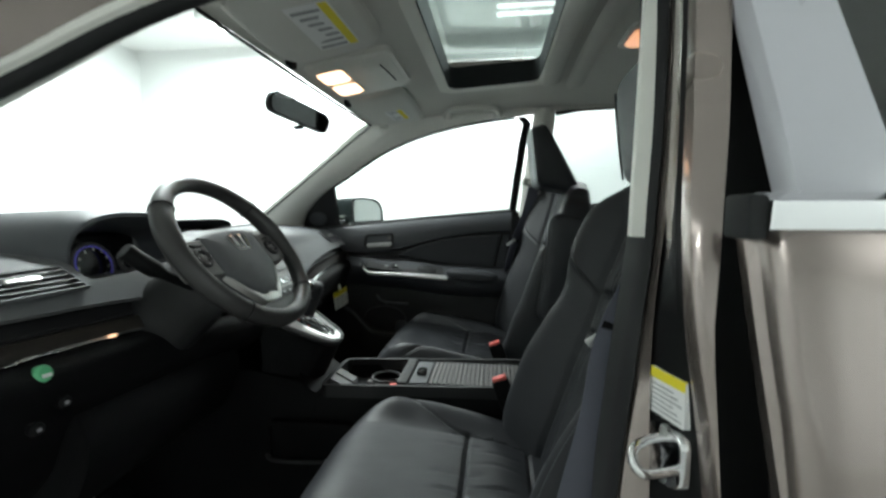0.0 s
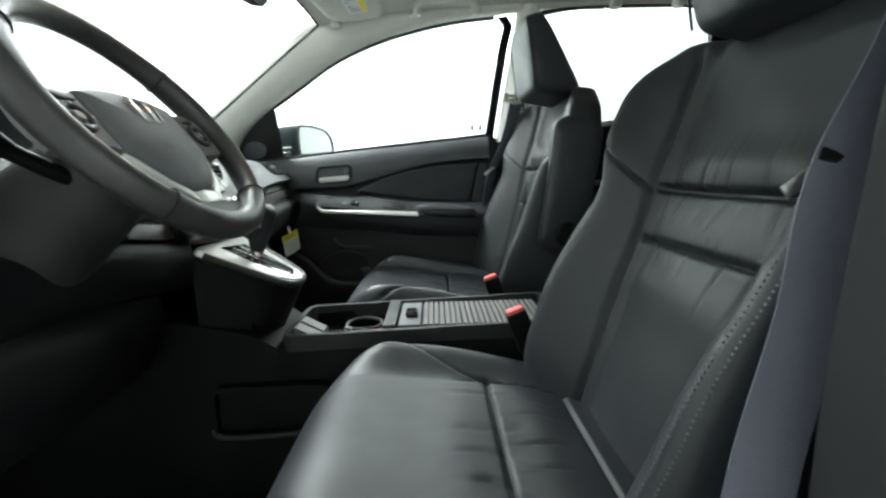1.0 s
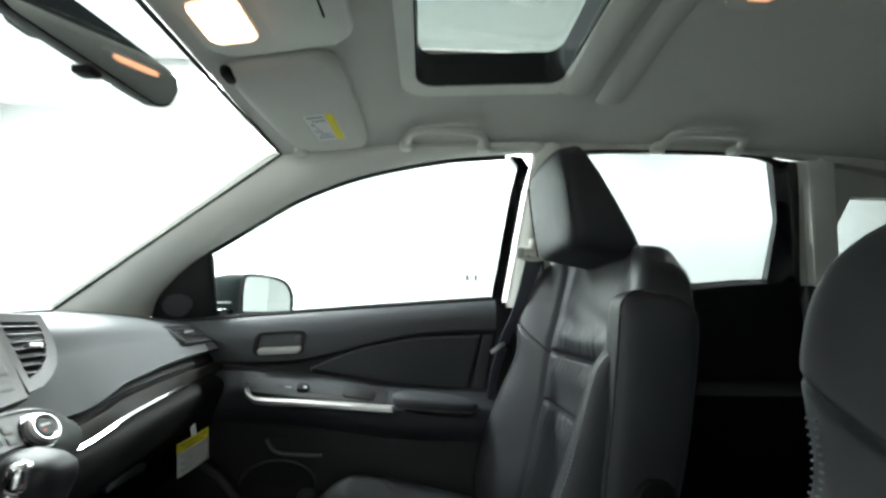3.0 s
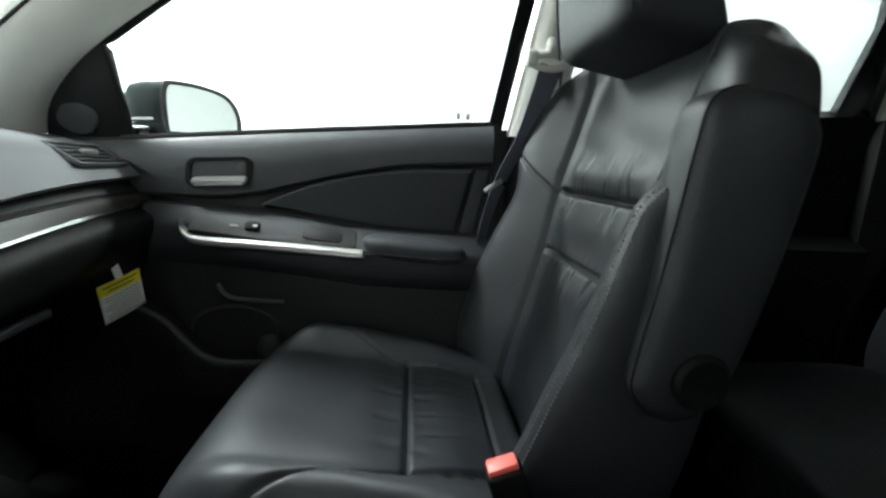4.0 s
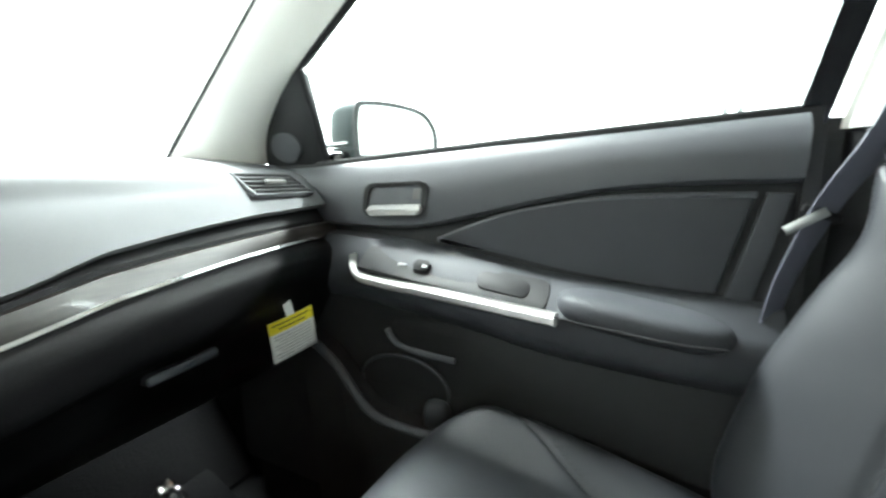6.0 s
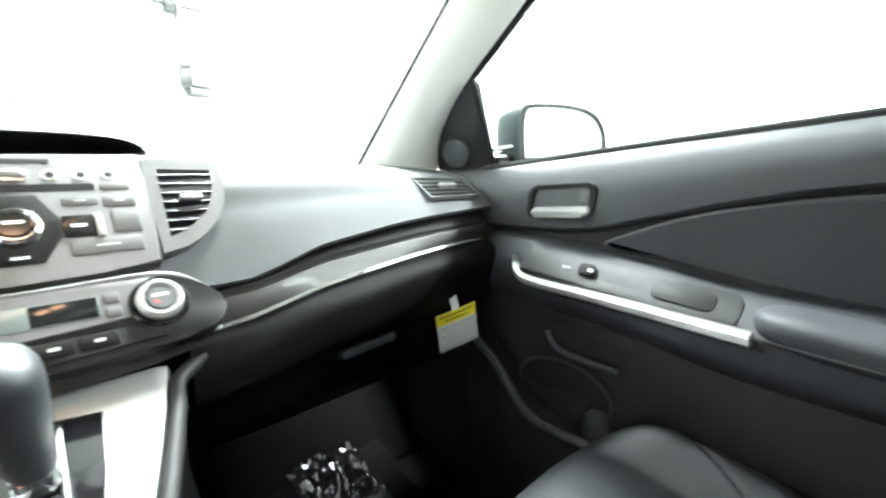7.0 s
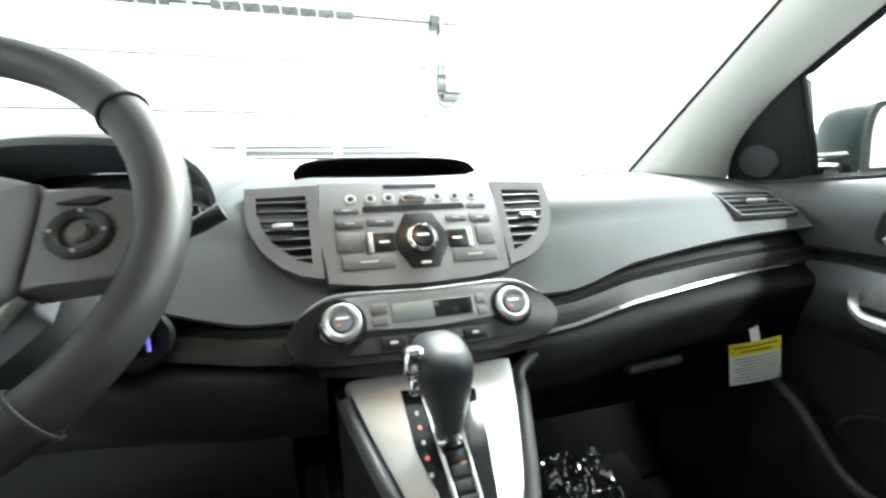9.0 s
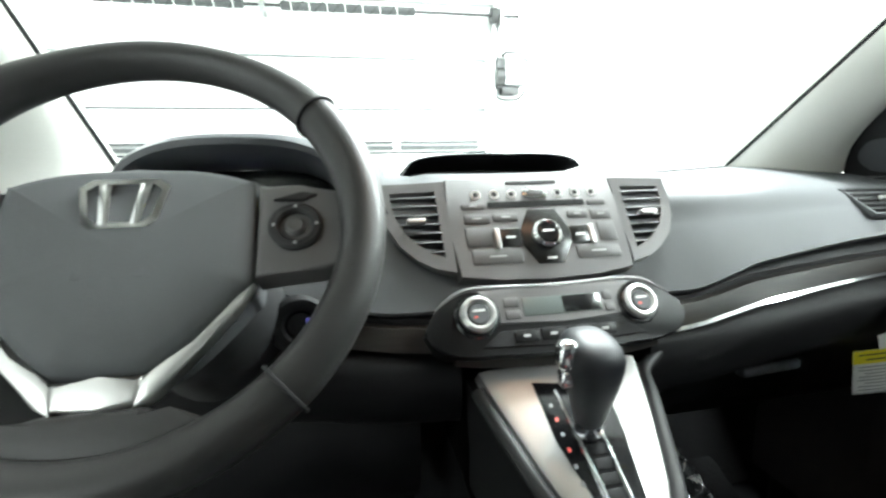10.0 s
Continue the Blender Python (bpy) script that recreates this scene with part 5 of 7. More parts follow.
    part("instrument_well", loft([[(-0.60, cy - 0.128, 0.98), (-0.60, cy + 0.128, 0.98), (-0.62, cy + 0.115, 1.10), (-0.62, cy - 0.115, 1.10)], [(-0.61, cy - 0.128, 0.98), (-0.61, cy + 0.128, 0.98), (-0.63, cy + 0.115, 1.10), (-0.63, cy - 0.115, 1.10)]]), GLOSS_BLACK, d, "black instrument panel")
    for y, r in ((cy - 0.0, 0.047), (cy - 0.086, 0.029), (cy + 0.086, 0.029)):
        g = part("gauge", disc((-0.600, y, 1.034), (0.97, 0, 0.24), r, 0.006, 36, 0.001, r - 0.005), STACK_GREY, d, "grey gauge ring")
        part("gauge_arc", disc((-0.598, y, 1.034), (0.97, 0, 0.24), r * 0.86, 0.004, 36, 0.0005, r * 0.80), BLUE_LED if r > 0.04 else GREY_INK, g, "lit gauge arc")
        for k in range(9):
            q = radians(-40 + k * 32)
            c = Vector((-0.597, y + r * 0.70 * math.cos(q), 1.034 + r * 0.70 * math.sin(q)))
            part("tick", box(c - Vector((0.001, 0.0012, 0.003)), c + Vector((0.001, 0.0012, 0.003)), 0), WHITE_INK, g)
    # controls on the lower driver's side
    eco = part("green_button", disc((-0.425, -0.622, 0.915), (0.95, 0, 0.3), 0.013, 0.012, 24, 0.004), GREEN_LED, d, "green round button")
    part("leaf_mark", box((-0.416, -0.628, 0.913), (-0.411, -0.616, 0.918), 0), WHITE_INK, eco)
    for y, z in ((-0.640, 0.845), (-0.600, 0.866)):
        b = part("small_button", disc((-0.420, y, z), (0.95, 0, 0.3), 0.010, 0.010, 20, 0.002), DASH_DARK, d, "black button")
        part("legend", box((-0.4125, y - 0.003, z - 0.002), (-0.409, y + 0.003, z + 0.003), 0), GREY_INK, b)
    # knee panel under the column
    part("knee_panel", loft([spline([(-0.47, y, 0.86), (-0.43, y, 0.80), (-0.43, y, 0.74), (-0.47, y, 0.66), (-0.56, y, 0.60)], 12) + [Vector((-0.7, y, 0.62)), Vector((-0.7, y, 0.86))] for y in (-0.56, -0.4, -0.16)]), DASH_DARK, d, "black knee panel")
    return d


dashboard()


# ---- steering wheel ----
W_AT, W_TILT, W_R = Vector((-0.274, -0.371, 1.069)), 37.6, 0.1545
W_UP = Vector((-math.sin(radians(W_TILT)), 0, math.cos(radians(W_TILT))))
W_OUT = Vector((math.cos(radians(W_TILT)), 0, math.sin(radians(W_TILT))))


def wheel_at(a, b, e=0.0):
    """a across to the passenger, b up the wheel's plane, e out towards the driver."""
    return W_AT + Vector((0, a, 0)) + W_UP * b + W_OUT * e


def hub_at(a, b, e=0.0):
    return wheel_at(a, b, e - 0.006)


def steering_wheel():
    w = thing("steering_wheel", W_AT - W_OUT * 0.06, "black leather steering wheel with silver lower spoke", "steering wheel")
    def rim(a, b):
        t, p = a * 2 * math.pi, b * 2 * math.pi
        thick = 0.0160 - 0.0016 * step(0.6, 1.0, math.sin(t)) + 0.0018 * bell(math.sin(t) - 0.35, 0.25)
        r = W_R + thick * math.cos(p)
        return wheel_at(r * math.cos(t), r * math.sin(t), thick * 1.08 * math.sin(p))
    part("rim", grid(rim, 120, 20, True, True), WHEEL_LEATHER, w, "black leather rim")
    for deg in (38, 142, -48, -132):
        t = radians(deg)
        c = Vector((W_R * math.cos(t), W_R * math.sin(t)))
        ring = []
        for q in np.linspace(0, 2 * math.pi, 24)[:-1]:
            r = W_R + 0.0180 * math.cos(q)
            ring.append(wheel_at(r * math.cos(t), r * math.sin(t), 0.0190 * math.sin(q)))
        part("rim_seam", tube(ring, 0.0014, 6, closed=True), SEAL, w)
    # hub pad
    half = [(0.0, 0.050), (0.045, 0.047), (0.076, 0.038), (0.079, 0.030), (0.079, -0.036), (0.072, -0.050), (0.046, -0.079), (0.030, -0.092), (0.022, -0.0955), (0.0, -0.097)]
    top = half + [(-a, b) for a, b in half[-2:0:-1]]
    edge = [(p.x, p.y) for p in spline([(a, b, 0) for a, b in top + top[:1]], 90)][:-1]
    secs = []
    for s, e in ((1.0, -0.045), (1.0, -0.006), (0.99, 0.0), (0.965, 0.004), (0.88, 0.008), (0.6, 0.012), (0.3, 0.014), (0.02, 0.0145)):
        secs.append([hub_at(a * s, -0.02 + (b + 0.02) * s, e) for a, b in edge])
    part("hub", loft(secs), DASH_SOFT, w, "dark grey airbag cover")
    part("airbag_mark", prism(rounded(-0.020, -0.040, 0.020, -0.030, 0.002, 3), lambda a, b, e: hub_at(a, b, e + 0.0125), 0, 0.0014, 0.0004), DASH_SOFT, w)
    # plain emblem
    oval = [(-0.027, 0.026), (-0.020, 0.032), (0.020, 0.032), (0.027, 0.026), (0.022, 0.0), (0.016, -0.005), (-0.016, -0.005), (-0.022, 0.0)]
    em = part("emblem", ring_between(oval, [(a * 0.84, 0.014 + (b - 0.014) * 0.80) for a, b in oval], lambda a, b, e: hub_at(a, b, e + 0.0090), 0, 0.0055), CHROME, w, "chrome emblem frame")
    for side in (1, -1):
        part("emblem_bar", prism([(side * a, b) for a, b in ((0.0085, 0.029), (0.0165, 0.029), (0.0120, -0.003), (0.0060, -0.003))], lambda a, b, e: hub_at(a, b, e + 0.0090), 0, 0.0058, 0.0012), CHROME, em, "chrome emblem bar")
    # side spokes with round controls
    for side in (1, -1):
        pts = [(0.081, 0.033), (0.110, 0.032), (0.146, 0.026), (0.150, 0.0), (0.146, -0.030), (0.128, -0.036), (0.100, -0.038), (0.081, -0.040)]
        sp = part("side_spoke", prism([(a * side, b) for a, b in pts], lambda a, b, e: hub_at(a, b, e), -0.022, 0.003, 0.004, 3), STACK_GREY, w, "dark grey spoke")
        c = hub_at(0.1075 * side, -0.004, 0.002)
        part("control_ring", disc(c, W_OUT, 0.0185, 0.006, 36, 0.002, 0.011), CONSOLE, sp, "black control ring")
        part("control_button", disc(c, W_OUT, 0.0070, 0.006, 28, 0.002), BUTTON_GREY, sp, "grey control button")
        for q in range(4):
            m = c + Vector((0, 0.0145 * math.cos(q * math.pi / 2), 0)) + W_UP * 0.0145 * math.sin(q * math.pi / 2) + W_OUT * 0.0062
            part("control_mark", disc(m, W_OUT, 0.0013, 0.0006, 8, 0), GREY_INK, sp)
        part("thumb_switch", prism([(0.092 * side, 0.018), (0.112 * side, 0.024), (0.122 * side, 0.022), (0.112 * side, 0.017)], lambda a, b, e: hub_at(a, b, e), 0.002, 0.007, 0.001), CONSOLE, sp)
        arm = [(side * a, b) for a, b in ((0.081, -0.043), (0.074, -0.050), (0.048, -0.080), (0.032, -0.094), (0.022, -0.098), (0.020, -0.116), (0.030, -0.110), (0.054, -0.083), (0.072, -0.060))]
        part("silver_arm", prism(arm, lambda a, b, e: hub_at(a, b, e), -0.010, 0.002, 0.002, 2), SILVER, w, "satin silver spoke arm")
    # lower spoke: silver foot and leather bridge
    part("silver_base", prism([(-0.024, -0.0965), (0.0, -0.099), (0.024, -0.0965), (0.022, -0.113), (0.0, -0.116), (-0.022, -0.113)], lambda a, b, e: hub_at(a, b, e), -0.012, 0.0024, 0.003, 3), SILVER, w, "satin silver spoke base")
    part("lower_bridge", prism([(-0.026, -0.115), (0.026, -0.115), (0.040, -0.122), (0.075, -0.128), (0.070, -0.142), (-0.070, -0.142), (-0.075, -0.128), (-0.040, -0.122)], lambda a, b, e: hub_at(a, b, e), -0.016, 0.006, 0.005, 3), WHEEL_LEATHER, w, "black spoke bridge")


steering_wheel()


def steering_column():
    c = thing("steering_column", (-0.45, -0.383, 0.95), "black steering column shroud with stalks", "steering column")
    a, b = W_AT - W_OUT * 0.055, W_AT - W_OUT * 0.30
    secs = []
    for t in np.linspace(0, 1, 8):
        p = a.lerp(b, t)
        r = 0.052 + 0.022 * t
        secs.append([p + Vector((0, r * 1.15 * math.cos(q), 0)) + W_UP * r * math.sin(q) * (1.0 if math.sin(q) > 0 else 1.25) for q in np.linspace(0, 2 * math.pi, 32)[:-1]])
    part("shroud", loft(secs), CONSOLE, c, "black column shroud")
    part("turn_stalk", tube(spline([wheel_at(-0.045, -0.02, -0.085), wheel_at(-0.105, 0.027, -0.083), wheel_at(-0.150, 0.072, -0.075)], 16), lambda s: 0.009 + 0.005 * step(0.45, 0.55, s), 14), DASH_DARK, c, "black turn signal stalk")
    part("wiper_stalk", tube(spline([wheel_at(0.05, 0.01, -0.085), wheel_at(0.12, 0.03, -0.085), wheel_at(0.175, 0.055, -0.075)], 16), lambda s: 0.005 + 0.003 * step(0.6, 0.8, s), 12), CONSOLE, c, "dark grey wiper stalk")
    IG = Vector((-0.405, -0.288, 0.945))
    ig = part("ignition_ring", disc(IG, (0.9, 0.25, 0.2), 0.030, 0.02, 32, 0.004, 0.014), DASH_DARK, c, "black ignition ring")
    part("ignition_key_slot", disc(IG, (0.9, 0.25, 0.2), 0.0145, 0.016, 24, 0.002), GLOSS_BLACK, ig)
    part("ignition_lamp", tube([IG + Vector((0.016, 0.012, 0.010)), IG + Vector((0.018, 0.013, -0.008))], 0.0020, 8), BLUE_LED, ig, "violet ring light")


steering_column()


# ---- centre console and shifter ----
GATE = Vector((-0.391, 0, 0.872))
GATE_DOWN = Vector((0.16, 0, -0.084)).normalized()
GATE_OUT = Vector((0.084, 0, 0.16)).normalized()


def gate(y, v, e=0.0):
    return GATE + Vector((0, y, 0)) + GATE_DOWN * v + GATE_OUT * e


def shifter():
    g = thing("shift_console", (-0.33, 0, 0.6), "silver-trimmed shift gate on a black floating console", "shift console")
    def half(v):
        return table((0.0, 0.05, 0.10, 0.14, 0.165, 0.18, 0.187), (0.107, 0.094, 0.078, 0.064, 0.052, 0.034, 0.0), v)
    secs = []
    for v in (0.0, 0.03, 0.06, 0.09, 0.12, 0.14, 0.155, 0.168, 0.178, 0.184, 0.187):
        w = max(half(v) - 0.010, 0.001)
        secs.append([gate(-w - 0.006, v, -0.02), gate(-w, v, 0.001), gate(-w * 0.9, v, 0.004), gate(w * 0.9, v, 0.004), gate(w, v, 0.001), gate(w + 0.006, v, -0.02)])
    part("gate_plate", loft(secs), SILVER, g, "satin silver gate plate")
    for side in (1, -1):
        edge = spline(([(-0.402, 0.180, 0.884), (-0.396, 0.148, 0.880), (-0.388, 0.122, 0.869)] if side > 0 else []) + [gate(side * half(v), v, -0.004) for v in (0.02, 0.05, 0.10, 0.14, 0.165, 0.18, 0.187)], 50)
        part("gate_edge", tube(edge, 0.008, 10), CONSOLE, g, "dark grey gate edge")
    secs = []
    for v in (0.0, 0.05, 0.10, 0.14, 0.165, 0.18, 0.192):
        w = half(min(v, 0.186)) + 0.004
        p = gate(0, v, -0.01)
        f = step(0.1, 0.19, v)
        secs.append([(p.x, -w, p.z), (p.x, w, p.z), (p.x - 0.05 * f, w * 0.96, p.z - 0.10), (p.x - 0.10 * f, w * 0.9 + 0.01, 0.55), (p.x - 0.14 * f, w * 0.9 + 0.02, 0.33), (p.x - 0.14 * f, -w * 0.9 - 0.02, 0.33), (p.x - 0.10 * f, -w * 0.9 - 0.01, 0.55), (p.x - 0.05 * f, -w * 0.96, p.z - 0.10)])
    part("console_body", loft(secs), DASH_DARK, g, "black console body")
    part("console_flank", loft([[(x, -w, z), (x, w, z), (x, w + 0.008, 0.5), (x, w + 0.012, 0.33), (x, -w - 0.012, 0.33), (x, -w - 0.008, 0.5)] for x, w, z in ((-0.85, 0.125, 0.74), (-0.60, 0.12, 0.735), (-0.42, 0.112, 0.73), (-0.30, 0.105, 0.70), (-0.255, 0.10, 0.672))]), DASH_DARK, g, "black console flank")
    part("gate_slot", prism([(-0.042, 0.022), (0.040, 0.034), (0.034, 0.09), (0.022, 0.158), (0.0, 0.168), (-0.022, 0.164), (-0.040, 0.09)], gate, 0.0, 0.0055, 0.001), GLOSS_BLACK, g, "glossy black gate panel")
    for k in range(7):
        part("boot_slat", prism(rounded(-0.012, 0.056 + k * 0.014, 0.008, 0.067 + k * 0.014, 0.002, 3), gate, 0.0, 0.0065, 0.0008), DASH_DARK, g, "black sliding cover slat")
    for y0, y1 in ((-0.019, -0.014), (0.011, 0.008)):
        part("gate_rail", tube([gate(y0 - 0.001, 0.036, 0.006), gate(y1 - 0.001, 0.155, 0.006)], 0.0028, 8), CHROME, g, "chrome gate rail")
    for k, mat in enumerate((GREY_INK, RED, GREY_INK, RED, GREY_INK, GREY_INK)):
        part("gear_mark", prism(rounded(-0.033, 0.050 + k * 0.016, -0.0295, 0.0545 + k * 0.016, 0.0005, 2), gate, 0.005, 0.006, 0), mat, g)
    lv = thing("gear_lever", gate(-0.004, 0.09), "black leather automatic gear lever with chrome button", "gear lever")
    base = gate(-0.004, 0.085, 0.0)
    topc = Vector((-0.292, -0.018, 0.932))
    ax = (topc - base).normalized()
    part("stem", tube([base, base.lerp(topc, 0.5)], 0.009, 12), CHROME, lv, "chrome stem")
    part("collar", tube([base + ax * 0.006, base + ax * 0.022], 0.014, 16), CHROME, lv, "chrome collar")
    secs = []
    side_v = Vector((0, 1, 0))
    fore = side_v.cross(ax).normalized()
    for t, wy, wx in ((0.20, 0.012, 0.013), (0.3, 0.015, 0.016), (0.5, 0.019, 0.021), (0.75, 0.024, 0.026), (0.95, 0.027, 0.029), (1.05, 0.027, 0.029), (1.13, 0.024, 0.026), (1.18, 0.018, 0.020), (1.20, 0.008, 0.009)):
        p = base.lerp(topc, t)
        secs.append([p + side_v * wy * math.copysign(abs(math.cos(q)) ** 0.75, math.cos(q)) + fore * wx * math.copysign(abs(math.sin(q)) ** 0.75, math.sin(q)) for q in np.linspace(0, 2 * math.pi, 32)[:-1]])
    part("grip", loft(secs), LEATHER, lv, "black leather grip")
    part("release_button", pillow(topc + Vector((0.006, -0.027, 0.006)), (0.009, 0.010, 0.014), 3, None, 12), CHROME, lv, "chrome release button")
    part("button_band", pillow(topc + Vector((0.002, -0.025, -0.018)), (0.008, 0.007, 0.010), 3, None, 10), CHROME, lv)


shifter()


def centre_console():
    c = thing("centre_console", (0.05, 0, 0.33), "black centre console with ribbed sliding cover and open tray", "centre console")
    z = 0.71
    secs = []
    for x, dz, well in ((-0.26, -0.03, 0), (-0.2345, -0.018, 0), (-0.2335, -0.018, 1), (-0.045, -0.006, 1), (-0.044, -0.006, 0), (0.0, -0.004, 0), (0.32, 0.0, 0), (0.335, -0.01, 0)):
        w = 0.104 if x > -0.1 else 0.100
        top, low = z + dz - 0.016, z - 0.074 if well else z + dz - 0.0161
        secs.append([(x, w - 0.008, top), (x, w - 0.009, low), (x, -w + 0.009, low), (x, -w + 0.008, top), (x, -w + 0.004, z + dz - 0.016), (x, -w, z + dz - 0.03), (x, -w - 0.006, 0.60), (x, -w - 0.012, 0.33), (x, w + 0.012, 0.33), (x, w + 0.006, 0.60), (x, w, z + dz - 0.03), (x, w - 0.004, z + dz - 0.016)])
    part("body", loft(secs), DASH_DARK, c, "black console body")
    put = lambda a, b, e: Vector((a, b, z + e + table((-0.26, -0.05, 0.32), (-0.02, -0.006, 0.0), a)))
    part("top_rim", ring_between(rounded(-0.245, -0.104, 0.325, 0.104, 0.025, 6), rounded(-0.233, -0.094, 0.312, 0.094, 0.018, 6), put, -0.03, 0.003), CONSOLE, c, "dark grey rim")
    part("cross_bar", box((-0.045, -0.09, z - 0.03), (-0.018, 0.09, z - 0.002), 0.004, 2), CONSOLE, c)
    part("tray_floor", box((-0.232, -0.094, z - 0.075), (-0.045, 0.094, z - 0.068), 0.002), DASH_DARK, c, "black tray floor")
    part("cup_divider", loft([[(-0.165, y, z - 0.066), (-0.118, y, z - 0.004), (-0.108, y, z - 0.006), (-0.092, y, z - 0.066)] for y in (-0.092, -0.080)]), STACK_GREY, c, "grey cup divider fin")
    for y0, y1 in ((-0.078, -0.046), (-0.036, -0.004)):
        part("cup_insert", loft([[(-0.228, y, z - 0.040), (-0.222, y, z - 0.006), (-0.176, y, z - 0.030), (-0.172, y, z - 0.066)] for y in (y0, y1)]), STACK_GREY, c, "grey sloping tray insert")
    part("cup_ring", tube([(-0.10 + 0.040 * math.cos(q), 0.03 + 0.040 * math.sin(q), z - 0.040) for q in np.linspace(0, 2 * math.pi, 28)[:-1]], 0.004, 6, closed=True), CONSOLE, c)
    part("red_plug", box((-0.075, -0.060, z - 0.06), (-0.050, -0.03, z - 0.03), 0.004), RED, c, "red socket cap")
    cover = part("sliding_cover", box((-0.018, -0.084, z - 0.03), (0.30, 0.084, z - 0.014), 0.002), DASH_DARK, c, "black ribbed sliding cover")
    for k in range(22):
        x = 0.036 + k * 0.0118
        part("slat", loft([[(x, y, z - 0.016), (x + 0.001, y, z - 0.0075), (x + 0.0055, y, z - 0.0065), (x + 0.0095, y, z - 0.008), (x + 0.0105, y, z - 0.016)] for y in (-0.078, 0.078)]), STACK_GREY, cover, "grey rib")
    part("cover_plate", box((-0.014, -0.078, z - 0.016), (0.032, 0.078, z - 0.007), 0.003), DASH_SOFT, cover)
    part("cover_latch", box((-0.002, -0.034, z - 0.010), (0.024, 0.0, z + 0.006), 0.006, 3), GLOSS_BLACK, cover, "glossy black latch")
    for s in (-1, 1):
        flank = lambda a, b, e: Vector((a, s * (0.108 + e), b))
        # No cavity: a near-black panel carries the shade of the pocket.
        part("pocket_shade_panel", prism(rounded(-0.375, 0.50, -0.15, 0.598, 0.018, 5), flank, -0.004, 0.004, 0.001), DASH_DARK, c, "near-black panel for the shade inside the pocket")
        part("pocket_frame", ring_between(rounded(-0.381, 0.494, -0.144, 0.604, 0.024, 5), rounded(-0.372, 0.503, -0.153, 0.595, 0.016, 5), flank, -0.004, 0.020), DASH_DARK, c, "moulded pocket frame")
        # Lighter plastic stands for the lit lower edge.
        part("pocket_lip", tube(spline([(-0.380, s * 0.128, 0.515), (-0.362, s * 0.130, 0.500), (-0.27, s * 0.130, 0.500), (-0.16, s * 0.128, 0.508)], 20), 0.006, 8), CONSOLE, c)
    part("rear_box", box((0.335, -0.10, 0.33), (0.62, 0.10, 0.66), 0.03, 3), DASH_DARK, c, "black rear console box")


centre_console()


# ---- seats ----
def wob(x, y, z, s=9.0):
    return noise.noise(Vector((x * s, y * s, z * s)))


def ease(a):
    """-1..1, a little denser at both ends."""
    t = a * 2 - 1
    return 0.55 * t + 0.45 * math.sin(t * math.pi / 2)


def unease(u):
    lo, hi = 0.0, 1.0
    for _ in range(30):
        mid = (lo + hi) / 2
        lo, hi = (mid, hi) if ease(mid) < u else (lo, mid)
    return (lo + hi) / 2


